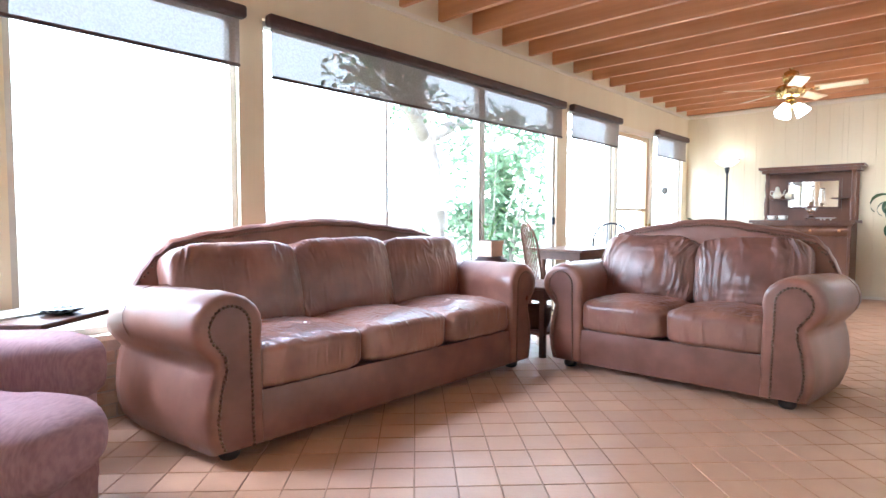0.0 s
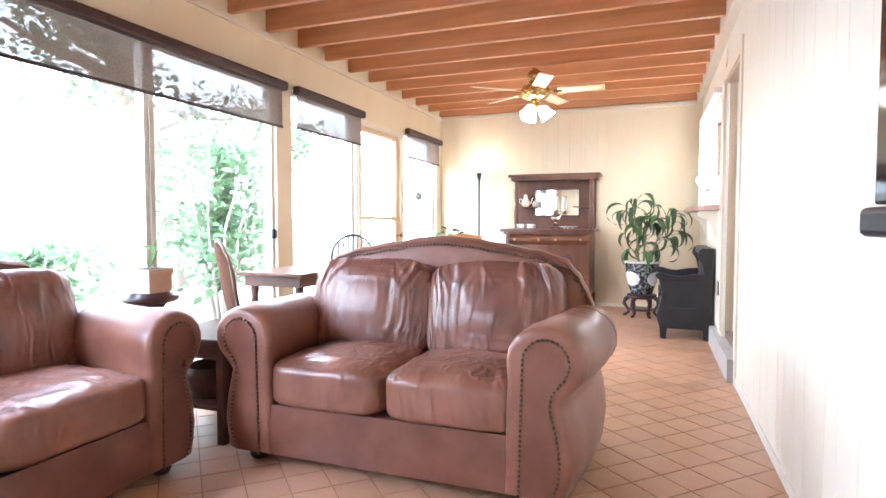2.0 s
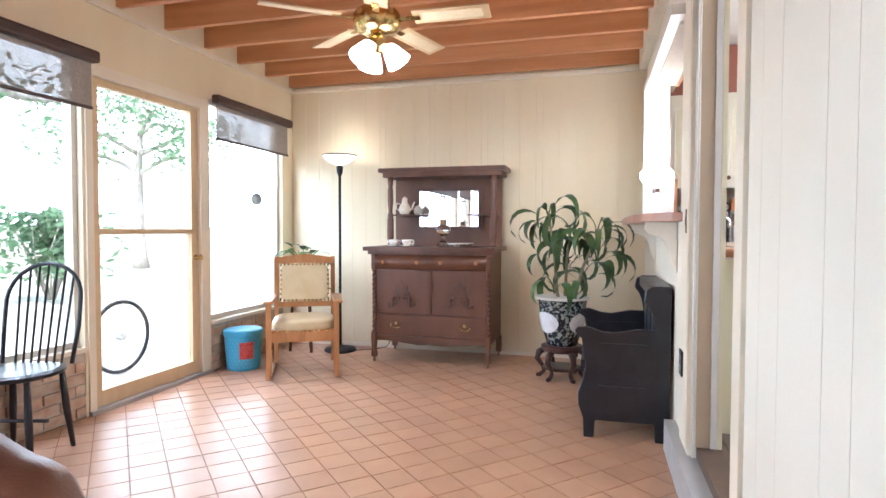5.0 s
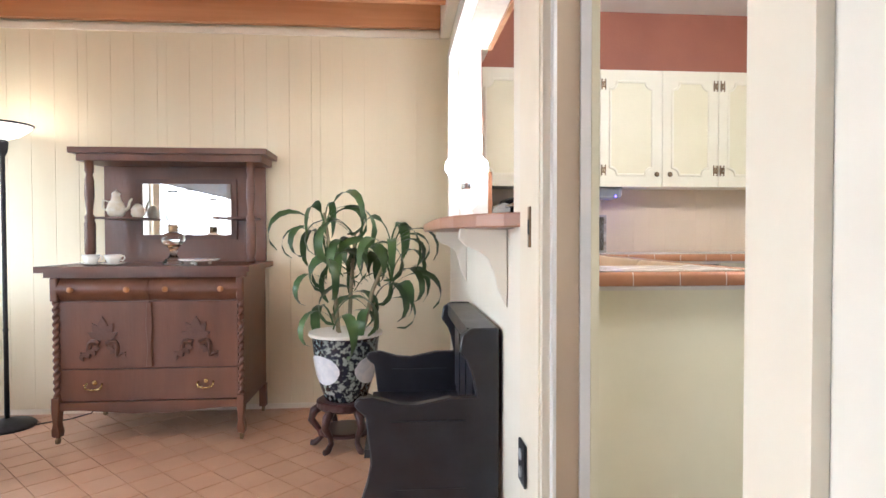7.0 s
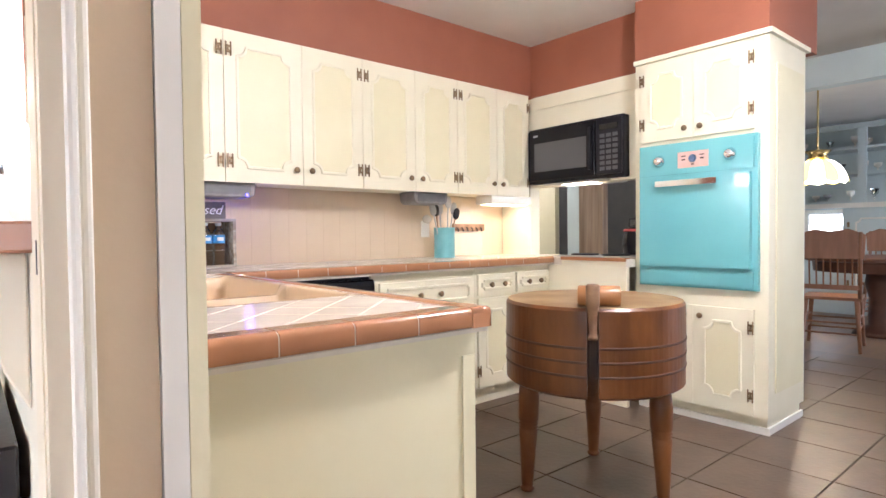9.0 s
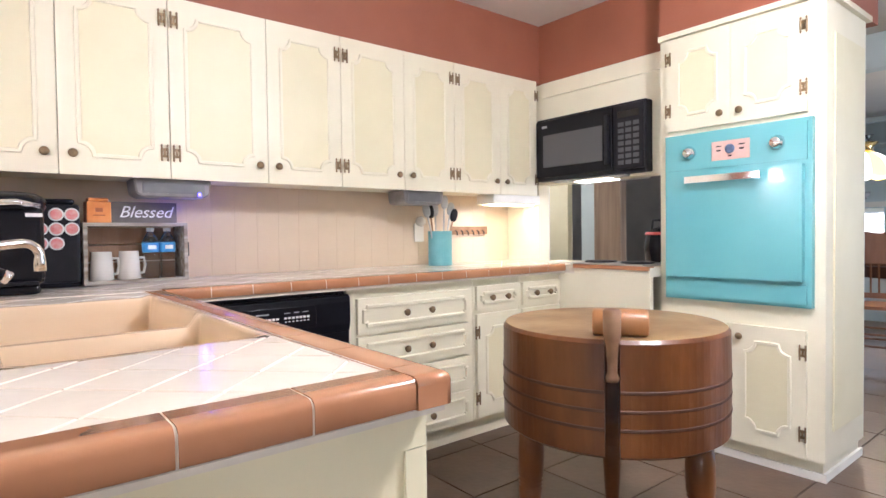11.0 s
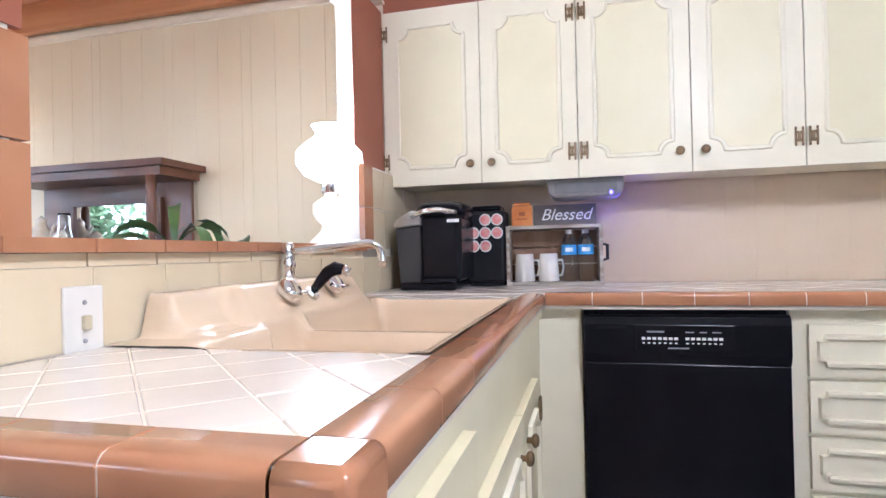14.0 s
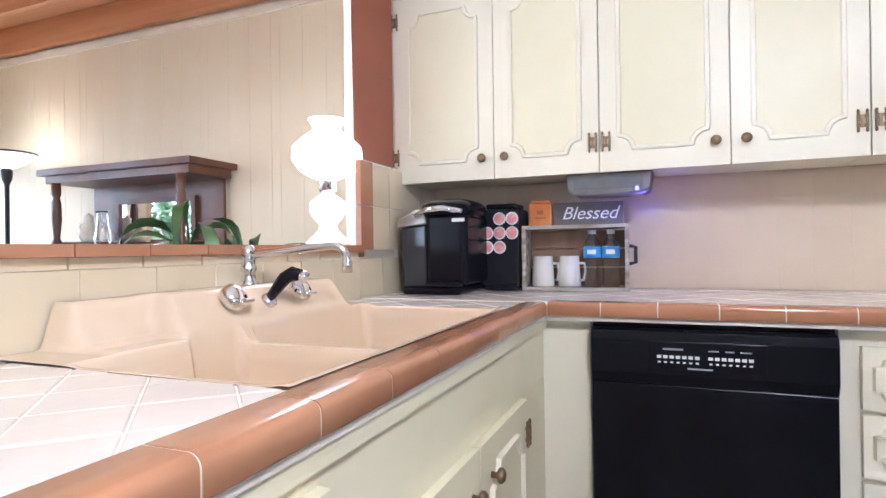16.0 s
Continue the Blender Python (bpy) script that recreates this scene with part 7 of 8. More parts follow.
# television on the wall
tv = thing("television", pose(W, 0.77, 1.52), "large black flat television mounted on the wall", "television")
part("bracket", boxes((-0.06, -0.2, -0.15, -0.002, 0.2, 0.15)), M_iron, tv)
part("case", rbox(-0.105, -0.62, -0.38, -0.061, 0.62, 0.38, 0.006), M_black, tv)
part("screen", boxes((-0.1075, -0.60, -0.355, -0.1055, 0.60, 0.36)), M_screen, tv)
sbx = thing("sound_bar", pose(W, 0.95, 1.105), "black sound bar on the wall under the television", "speaker")
part("bracket", boxes((-0.05, -0.03, -0.005, -0.002, 0.03, 0.005)), M_iron, sbx)
part("case", rbox(-0.13, -0.55, -0.032, -0.03, 0.45, 0.030, 0.014, 3), M_blackm, sbx)

# ---- kitchen: small things ----
cm = thing("coffee_maker", pose(3.76, 7.10, CT + 0.0015), "black single-cup coffee maker with a silver lid and water tank", "coffee maker")
part("base", rbox(-0.10, -0.15, 0, 0.12, 0.15, 0.03, 0.012, 3), M_black, cm)
part("tower", rbox(-0.02, -0.13, 0.03, 0.135, 0.15, 0.285, 0.022, 3), M_black, cm)
part("head", pillow(0.105, 0.150, 0.042, pose(0.045, 0.0, 0.295), 2.6, 28, 16), M_black, cm, smooth=True)
part("silver_lid", bevelled(prism([(-0.132, 0.235), (-0.021, 0.246), (-0.021, 0.292), (-0.06, 0.300), (-0.125, 0.266)], 0.23, pose(0, -0.115, 0)), 0.006, 2), M_steel, cm, "silver tank lid")
part("water_tank", bevelled(prism([(-0.110, 0.012), (-0.022, 0.012), (-0.022, 0.245), (-0.128, 0.234)], 0.21, pose(0, -0.105, 0)), 0.008, 2), mat("smoked_tank", (0.05, 0.05, 0.055), rough=0.1), cm, "smoked water tank")
part("handle_band", tube([(-0.05, -0.13, 0.275), (0.0, -0.165, 0.29), (0.06, -0.168, 0.295), (0.12, -0.13, 0.285)], 0.010, 10), M_chrome, cm, smooth=True)
part("drip_tray", rbox(-0.005, -0.16, 0.03, 0.115, -0.10, 0.042, 0.004), M_blackm, cm)
part("label", boxes((0.085, -0.1335, 0.25, 0.13, -0.1302, 0.262)), M_print, cm)

kc_ = thing("pod_carousel", pose(3.945, 7.28, CT + 0.0015), "black coffee pod carousel filled with pink-lidded pods", "pod holder")
part("tower", rbox(-0.075, -0.075, 0.015, 0.075, 0.075, 0.305, 0.012, 2), M_blackm, kc_)
part("base", lathe([(0.085, 0), (0.088, 0.01), (0.08, 0.016), (0, 0.016)], 24), M_blackm, kc_)
part("cap", rbox(-0.06, -0.06, 0.305, 0.06, 0.06, 0.325, 0.008), M_black, kc_)
for r_ in range(5):
    for c_ in range(3):
        if (r_, c_) in ((0, 0), (0, 1), (0, 2), (1, 0), (1, 1), (1, 2), (4, 0), (2, 2)):
            continue
        pd = part("pod", lathe([(0.0, 0.0), (0.0235, 0.0), (0.0245, 0.004), (0.021, 0.006), (0, 0.006)], 18, pose(-0.048 + c_ * 0.048, -0.0755, 0.055 + r_ * 0.053, 90, 0, 0)), M_print, kc_, "foil-lidded coffee pod")
        part("pod_print", lathe([(0, 0.0062), (0.019, 0.0062), (0.019, 0.0068), (0, 0.0068)], 16, pose(-0.048 + c_ * 0.048, -0.0755, 0.055 + r_ * 0.053, 90, 0, 0)), M_pink, pd)

cr = thing("wooden_crate", pose(4.215, 7.22, CT + 0.0015, 0, 0, 4), "weathered wooden crate standing on its side as a shelf", "crate")
cwid, chgt, cdep = 0.188, 0.238, 0.14
part("side", bevelled(boxes((-cwid, 0, 0, -cwid + 0.014, cdep, chgt)), 0.003), M_crate, cr)
part("side", bevelled(boxes((cwid - 0.014, 0, 0, cwid, cdep, chgt)), 0.003), M_crate, cr)
part("bottom", bevelled(boxes((-cwid + 0.0145, 0, 0, cwid - 0.0145, cdep, 0.013)), 0.003), M_crate, cr)
part("top", bevelled(boxes((-cwid + 0.0145, 0, chgt - 0.013, cwid - 0.0145, cdep, chgt)), 0.003), M_crate, cr)
for z in (0.015, 0.085, 0.155):
    part("back_slat", bevelled(boxes((-cwid + 0.0145, cdep - 0.012, z, cwid - 0.0145, cdep - 0.002, z + 0.064)), 0.002), M_wood2, cr)
for s in (-1, 1):
    part("handle", tube([(s * cwid, 0.07, 0.16), (s * (cwid + 0.022), 0.07, 0.155), (s * (cwid + 0.022), 0.07, 0.10), (s * cwid, 0.07, 0.095)], 0.007, 8), M_iron, cr)
crm = pose(4.215, 7.22, CT + 0.0015, 0, 0, 4)
for x in (-0.118, -0.022):
    mg_ = thing("mug", crm @ pose(x, 0.055, 0.0135), "white ceramic mug in the crate", "mug", "mugs in the crate")
    part("cup", lathe([(0.038, 0), (0.042, 0.004), (0.039, 0.05), (0.035, 0.112), (0.032, 0.112), (0.036, 0.05), (0.036, 0.008), (0, 0.006)], 22), M_china, mg_, smooth=True)
    part("handle", tube([(0.033, 0, 0.085), (0.055, -0.004, 0.085), (0.060, -0.005, 0.055), (0.052, -0.004, 0.025), (0.034, 0, 0.022)], 0.006, 8), M_china, mg_, smooth=True)
for x in (0.06, 0.125):
    bt = thing("water_bottle", crm @ pose(x, 0.06, 0.0135), "clear plastic water bottle with a blue label", "bottle", "bottles in the crate")
    prof = [(0.028, 0), (0.031, 0.006)]
    for q in range(7):
        prof += [(0.031, 0.012 + q * 0.013), (0.0285, 0.0185 + q * 0.013)]
    prof += [(0.031, 0.105), (0.031, 0.145), (0.024, 0.165), (0.013, 0.182), (0.012, 0.192), (0, 0.192)]
    part("body", lathe(prof, 20), M_clear, bt, smooth=True)
    part("label", lathe([(0.0315, 0.106), (0.0318, 0.108), (0.0318, 0.142), (0.0315, 0.144)], 20), M_label, bt, "blue printed label")
    part("label_mark", sheet(lambda u, v: Vector((0.0325 * math.cos(-1.6 + (u - 0.5) * 1.0), 0.0325 * math.sin(-1.6 + (u - 0.5) * 1.0), 0.118 + v * 0.016)), 6, 1), M_print, bt)
    part("cap", lathe([(0.014, 0.190), (0.0145, 0.205), (0, 0.206)], 16), M_print, bt)
tin = thing("tea_tin", crm @ pose(-0.125, 0.07, 0.2355), "copper-coloured tea tin on the crate", "tin")
part("tin", rbox(-0.042, -0.03, 0, 0.042, 0.03, 0.085, 0.004), M_copper, tin)
part("lid", rbox(-0.035, -0.024, 0.085, 0.035, 0.024, 0.10, 0.005), M_copper, tin)
part("print", boxes((-0.02, -0.0315, 0.03, 0.02, -0.0303, 0.034), (-0.012, -0.0315, 0.045, 0.012, -0.0303, 0.06)), mat("dark_copper_print", (0.35, 0.10, 0.03), rough=0.4), tin)
sg = thing("wooden_sign", crm @ pose(0.045, 0.075, 0.2355), "grey wooden sign lettered in white", "sign")
part("board", bevelled(boxes((-0.125, 0, 0, 0.125, 0.018, 0.088)), 0.003), mat("grey_stained_wood", (0.12, 0.105, 0.09), (0.17, 0.15, 0.13), 12, 0.7, 0.3), sg)
cu = bpy.data.curves.new("lettering", "FONT")
cu.body, cu.size, cu.align_x, cu.extrude, cu.shear = "Blessed", 0.066, "CENTER", 0.001, 0.35
tmp = bpy.data.objects.new("lettering_source", cu)
scene.collection.objects.link(tmp)
bpy.context.view_layer.update()
me = bpy.data.meshes.new_from_object(tmp.evaluated_get(bpy.context.evaluated_depsgraph_get()))
bpy.data.objects.remove(tmp)
me.materials.clear()
me.materials.append(M_print)
tx = new("lettering", me)
tx.parent = sg
tx.matrix_basis = pose(0.004, -0.0012, 0.026, 90, 0, 0)
tx["label"] = "white script lettering"

# under-cabinet gadgets
for x0, w_, nm in ((4.195, 0.29, "under_cabinet_radio"), (5.46, 0.27, "under_cabinet_can_opener")):
    ur = thing(nm, pose(x0, 7.17, CZ0), "grey appliance hung under the wall cabinets", "appliance")
    part("case", bevelled(prism([(0, 0.005), (w_, 0.005), (w_ - 0.008, -0.055), (w_ - 0.03, -0.07), (0.03, -0.07), (0.008, -0.055)], 0.16), 0.006), mat("mid_grey_metal", (0.20, 0.19, 0.19), (0.25, 0.24, 0.24), 20, 0.35, metal=0.3), ur)
    part("front", bevelled(boxes((0.03, -0.006, -0.055, w_ - 0.03, -0.001, -0.012)), 0.003), mat("dark_grey_plastic", (0.14, 0.14, 0.15), (0.17, 0.17, 0.18), 20, 0.35), ur)
    if nm.endswith("radio"):
        part("indicator", boxes((w_ - 0.055, -0.0085, -0.062, w_ - 0.045, -0.0062, -0.05)), M_ledb, ur, "blue glowing indicator")
        lamp("radio_glow", "POINT", pose(x0 + w_ - 0.03, 7.2, CZ0 - 0.09), 0.22, (0.15, 0.1, 1.0), 0.01)
uf = thing("under_cabinet_light", pose(6.09, 7.14, CZ0), "white lit under-cabinet light fixture", "light fixture")
part("case", rbox(0, 0, -0.055, 0.40, 0.16, 0.004, 0.008), M_white, uf)
part("tube_light", boxes((0.03, 0.03, -0.0605, 0.37, 0.13, -0.0555)), glow("lit_tube", (1.0, 0.82, 0.55), 6), uf, "lit tube")
lamp("under_cabinet_glow", "AREA", look((6.16, 7.24, CZ0 - 0.075), (6.16, 7.28, 0)), 0.3, (1.0, 0.72, 0.42), 0.16)
cn = thing("utensil_canister", pose(5.775, 7.265, CT + 0.0015), "turquoise tin canister full of kitchen utensils", "canister")
part("tin", lathe([(0.066, 0), (0.068, 0.004), (0.068, 0.19), (0.070, 0.195), (0.066, 0.195), (0.064, 0.01), (0, 0.008)], 28), M_turqc, cn, smooth=False)
for x, y, a, h, kind_ in ((-0.02, 0.01, -8, 0.29, 0), (0.01, -0.01, 3, 0.34, 1), (0.03, 0.015, 12, 0.31, 2), (-0.005, 0.025, -2, 0.30, 1), (0.02, 0.0, 18, 0.28, 0), (-0.03, -0.01, -14, 0.30, 2)):
    mm = pose(x, y, 0.02, 0, a, 0)
    ut = part("utensil", lathe([(0.004, 0), (0.005, h * 0.8), (0.004, h)], 8, mm), M_steel if kind_ else M_wood2, cn)
    part("utensil_head", pillow(0.026, 0.008, 0.04, mm @ pose(0, 0, h), 2.4, 14, 8), (M_blackm, M_steel, M_steel)[kind_] if kind_ else M_blackm, ut, smooth=True)
kr = thing("key_rack", pose(5.99, KB - 0.008, 1.255), "small wooden rack with hooks on the backsplash", "rack")
part("board", bevelled(boxes((0, -0.014, 0, 0.30, 0, 0.05)), 0.003), M_wood2, kr)
for q in range(6):
    part("hook", tube([(0.03 + q * 0.045, -0.014, 0.025), (0.03 + q * 0.045, -0.03, 0.015), (0.03 + q * 0.045, -0.032, -0.005)], 0.004, 6), M_iron, kr)
ol = thing("wall_outlet", pose(5.745, KB - 0.008, 1.27), "white outlet with a round plug-in freshener", "outlet")
part("plate", rbox(-0.035, -0.007, -0.055, 0.035, 0, 0.055, 0.003), M_white, ol)
part("plug_in", lathe([(0, 0), (0.026, 0), (0.03, 0.02), (0.022, 0.04), (0, 0.045)], 18, pose(0, -0.007, 0.065, 90, 0, 0)), M_china, ol, smooth=True)

# milk-glass lamp on the pass-through sill
ml = thing("table_lamp", pose(3.46, 6.80, 1.2565), "lit white milk-glass table lamp on the pass-through sill", "table lamp")
part("base", lathe([(0.07, 0), (0.075, 0.01), (0.06, 0.025), (0.035, 0.05), (0.03, 0.07), (0.05, 0.09), (0.062, 0.115), (0.06, 0.145), (0.035, 0.165), (0.02, 0.175), (0, 0.176)], 28), glow("milk_glass_base", (1.0, 0.96, 0.90), 0.12), ml, smooth=True)
part("burner", lathe([(0.022, 0.176), (0.032, 0.19), (0.028, 0.21), (0.035, 0.225), (0, 0.23)], 18), M_chrome, ml, smooth=True)
bm = lathe([(0.04, 0.225), (0.09, 0.25), (0.118, 0.29), (0.115, 0.33), (0.08, 0.365), (0.05, 0.385), (0.045, 0.40), (0.062, 0.425), (0.058, 0.426), (0.04, 0.40)], 32)
part("globe", bm, M_lampk, ml, "glowing milk-glass globe", smooth=True)
lamp("sill_lamp_light", "POINT", pose(3.46, 6.80, 1.72), 9.5, (1.0, 0.93, 0.82), 0.08)

# kitchen ceiling light behind the door, unseen, added to brighten the room
kl = thing("kitchen_ceiling_light", pose(5.2, 4.75, KC), "unseen round frosted ceiling light added to brighten the kitchen", "ceiling light")
part("pan", lathe([(0.0, -0.02), (0.19, -0.02), (0.2, -0.002), (0, -0.002)], 32), M_chrome, kl)
part("diffuser", lathe([(0, -0.10), (0.10, -0.085), (0.16, -0.05), (0.185, -0.021), (0, -0.021)], 32), M_lampk, kl, "lit frosted diffuser", smooth=True)
lamp("kitchen_fill_light", "POINT", pose(5.2, 4.75, KC - 0.20), 62, (1.0, 0.93, 0.84), 0.16)

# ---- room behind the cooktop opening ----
# the dimness of the passage is put into this wall's dark colour
solid("wall_passage", boxes((8.75, 6.9, KZ, 8.85, 9.5, KC)), mat("passage_dimness_colour", (0.15, 0.14, 0.14), (0.19, 0.175, 0.165), 4, 0.6, 0.15, 40), "passage wall coloured dark grey for the dim room", "wall")
# added pieces that close the gap where the sky lit the passage
solid("wall_passage_west", boxes((6.621, 7.561, KZ, 6.72, 9.5, KC)), M_wallw, "plain pale wall added to keep skylight out of the passage", "wall")
solid("wall_passage_north", boxes((6.621, 9.5, KZ, 7.05, 9.6, KC)), M_wallw, "plain pale wall added to keep skylight out of the passage", "wall")
solid("ceiling_passage", boxes((6.621, 7.441, KC, 7.049, 9.6, KC + 0.06)), M_kceil, "white ceiling piece added to keep skylight out of the passage", "ceiling")
# invented fixture, out of view, that lights the white door
pl_ = thing("passage_ceiling_light", pose(7.15, 8.35, KC), "small round ceiling light added out of view to brighten the passage", "ceiling light")
part("diffuser", lathe([(0, -0.07), (0.07, -0.06), (0.11, -0.03), (0.12, -0.002), (0, -0.002)], 24), M_lampk, pl_, smooth=True)
lamp("passage_fill_light", "POINT", pose(7.15, 8.35, KC - 0.14), 14, (1.0, 0.94, 0.86), 0.08)
pd_ = thing("panelled_door", pose(7.60, 8.60, KZ), "white panelled door in the passage", "door")
part("leaf", bevelled(boxes((0, -0.60, 0, 0.04, 0.0, 2.03)), 0.004), M_white, pd_)
for y in (-0.54, -0.27):
    for z0, z1 in ((0.2, 0.9), (1.0, 1.85)):
        part("panel", bevelled(boxes((-0.012, y, z0, -0.0005, y + 0.2, z1)), 0.01), M_white, pd_)
part("casing", bevelled(boxes((-0.02, -0.80, 0, 0.04, -0.605, 2.1)), 0.004), M_cabp, pd_, "pale yellow casing")
solid("passage_jamb", bevelled(boxes((7.62, 7.55, KZ, 7.72, 7.69, KC)), 0.004), M_dwall, "pale grey passage jamb", "door jamb")
pk = thing("wooden_post", pose(7.62, 7.425, KZ), "wide worn brown plank post beyond the cooktop", "post")
part("post", bevelled(boxes((-0.02, -0.122, 0, 0.06, 0.122, KC - KZ)), 0.006), mat("grey_brown_plank", (0.34, 0.24, 0.16), (0.20, 0.13, 0.08), 5, 0.7, 0.4, 40, stretch=(4, 4, 0.25)), pk)
pot_ = thing("black_kettle", pose(6.68, 6.42, 1.0715), "black kettle on the ledge behind the cooktop", "kettle")
part("body", lathe([(0.07, 0), (0.085, 0.02), (0.095, 0.09), (0.085, 0.17), (0.05, 0.2), (0.02, 0.21), (0, 0.215)], 24), M_black, pot_, smooth=True)
part("band", lathe([(0.0865, 0.168), (0.088, 0.172), (0.082, 0.182), (0.08, 0.184)], 24), M_red, pot_, "red band")
part("handle", tube([(0, -0.06, 0.19), (0, -0.05, 0.25), (0, 0.05, 0.25), (0, 0.06, 0.19)], 0.007, 8), M_iron, pot_, smooth=True)
solid("ledge_cooktop", boxes((RX + 0.121, 6.25, KZ, 6.85, 7.3, 1.07)), M_cab, "cream cabinet back behind the cooktop", "trim")


# ---- dining room beyond the kitchen ----
solid("wall_dining_east", boxes((12.5, 1.5, 0, 12.6, 9.6, KC)), M_dwall, "pale blue dining room wall", "wall")
solid("wall_dining_north", boxes((7.05, 9.5, 0, 12.5, 9.6, KC)), M_dwall, "pale blue dining room wall", "wall")
solid("dining_header", boxes((8.4, 1.5, 2.33, 8.52, 7.438, KC)), M_dwall, "pale beam over the dining opening", "wall")
hu = thing("built_in_hutch", pose(11.5, 0, 0), "pale blue built-in hutch with open shelves above panelled doors", "hutch")
part("back", boxes((0.42, 4.0, 1.58, 0.45, 8.2, 2.56)), M_dwall, hu)
for z in (1.56, 1.90, 2.20):
    part("shelf", bevelled(boxes((0.03, 4.0, z, 0.419, 8.2, z + 0.03)), 0.003), M_dwall, hu)
for y in (4.6, 5.47, 6.34, 7.9):
    part("stile", bevelled(boxes((0.0, y, 1.53, 0.028, y + 0.09, 2.44)), 0.003), M_dwall, hu)
part("cornice", bevelled(boxes((-0.02, 4.0, 2.44, 0.028, 8.2, 2.50)), 0.006, 2), M_dwall, hu)
part("bottom_rail", bevelled(boxes((-0.01, 4.0, 1.50, 0.028, 8.2, 1.559)), 0.004), M_white, hu)
part("lower_cabinet", boxes((0.03, 4.0, KZ, 0.45, 6.58, 1.50), (0.03, 6.58, KZ, 0.45, 8.2, 1.02)), M_dwall, hu)
for y in (4.9, 5.45, 6.0):
    d = part("door", bevelled(boxes((0.008, y, 0.45, 0.029, y + 0.52, 1.45)), 0.004), M_dwall, hu)
    mo = moulding(notched(-0.44, 0.53, -0.08, 1.37), 0.02, 0.010, Matrix(((0, 1, 0, 0.008), (-1, 0, 0, y), (0, 0, 1, 0), (0, 0, 0, 1))))
    part("moulding", mo, M_white, d)
    for z in (0.6, 1.3):
        part("hinge", boxes((0.001, y + 0.505, z - 0.03, 0.0075, y + 0.53, z + 0.03)), M_brassd, d)
part("niche_back", boxes((0.40, 6.58, 1.02, 0.45, 8.2, 1.50)), M_wallw, hu)
rnd = random.Random(11)
for z in (1.59, 1.93, 2.23):
    y = 4.7
    while y < 8.0:
        gl = thing("glass_goblet" if rnd.random() < 0.6 else "china_bowl", pose(11.5 + 0.2, y, z + 0.0005), "glassware on the hutch shelf" , "glassware", "glassware on the hutch")
        hh = rnd.uniform(0.07, 0.17)
        part("vessel", lathe([(0.03, 0), (0.01, 0.01), (0.01, hh * 0.4), (0.04, hh * 0.6), (0.045, hh), (0.04, hh), (0, hh * 0.5)], 12), rnd.choice((M_china, M_china, M_grey, M_clear)), gl, smooth=True)
        y += rnd.uniform(0.12, 0.3)
pl = thing("pendant_lamp", pose(9.3, 6.19, 0), "yellow and white leaded-glass pendant lamp", "pendant lamp")
part("stem", tube([(0, 0, 1.95), (0, 0, KC)], 0.008, 8), M_brass, pl)
part("crown", lathe([(0.09, 1.86), (0.07, 1.91), (0.11, 1.95), (0.10, 1.95), (0.06, 1.91)], 20), M_brass, pl, smooth=True)
for q in range(12):
    a0, a1 = 2 * math.pi * q / 12, 2 * math.pi * (q + 1) / 12
    def petal(u, v, a0=a0, a1=a1):
        a = a0 + (a1 - a0) * u
        r_ = 0.07 + 0.17 * math.sin(v * 1.35)
        z = 1.87 - 0.19 * v ** 1.6 - 0.02 * v * math.sin(math.pi * u)
        return Vector((r_ * math.cos(a), r_ * math.sin(a), z))
    part("glass_petal", sheet(petal, 4, 6), M_tiff if q % 2 else M_tiffw, pl, smooth=True)
lamp("pendant_light", "POINT", pose(9.3, 6.19, 1.70), 10, WARM, 0.06)
dt = thing("dining_table", pose(10.1, 5.9, KZ), "dark wooden pedestal dining table", "table")
part("tabletop", lathe([(0.60, 0.72), (0.63, 0.73), (0.63, 0.755), (0.61, 0.76), (0, 0.76)], 36), M_oakd, dt)
part("apron", lathe([(0.54, 0.62), (0.55, 0.72)], 36), M_oakd, dt)
part("pedestal", lathe([(0.22, 0), (0.20, 0.05), (0.09, 0.10), (0.08, 0.35), (0.12, 0.5), (0.10, 0.62), (0, 0.62)], 20), M_oakd, dt, smooth=True)


def press_chair(m, material):
    th = thing("dining_chair", m, "pressed-back oak dining chair with a spindle back", "chair", "chairs round the dining table")
    part("seat", bevelled(boxes((-0.21, -0.21, 0.43, 0.21, 0.21, 0.455)), 0.008), material, th)
    for x, y in ((-0.18, -0.18), (0.18, -0.18), (-0.18, 0.18), (0.18, 0.18)):
        part("leg", tube([(x * 1.15, y * 1.2, 0), (x, y, 0.43)], [0.014, 0.02], 10), material, th, smooth=True)
    for z in (0.15, 0.24):
        for y in (-0.19, 0.19):
            part("stretcher", tube([(-0.19, y, z), (0.19, y, z)], 0.009, 6), material, th)
        for x in (-0.19, 0.19):
            part("stretcher", tube([(x, -0.19, z + 0.03), (x, 0.19, z + 0.03)], 0.009, 6), material, th)
    for x in (-0.2, 0.2):
        part("back_post", tube([(x, 0.19, 0.44), (x * 1.02, 0.27, 1.0)], 0.016, 8), material, th, smooth=True)
    part("crest", bevelled(prism([(-0.23, 0.78), (0.23, 0.78), (0.24, 0.98), (0.12, 1.03), (0, 1.01), (-0.12, 1.03), (-0.24, 0.98)], 0.022, pose(0, 0.232, 0)), 0.004), material, th, "pressed crest rail")
    part("back_rail", boxes((-0.2, 0.20, 0.52, 0.2, 0.22, 0.56)), material, th)
    for q in range(7):
        part("spindle", tube([(-0.15 + q * 0.05, 0.21, 0.56), (-0.15 + q * 0.05, 0.24, 0.79)], 0.007, 6), material, th)
    return th


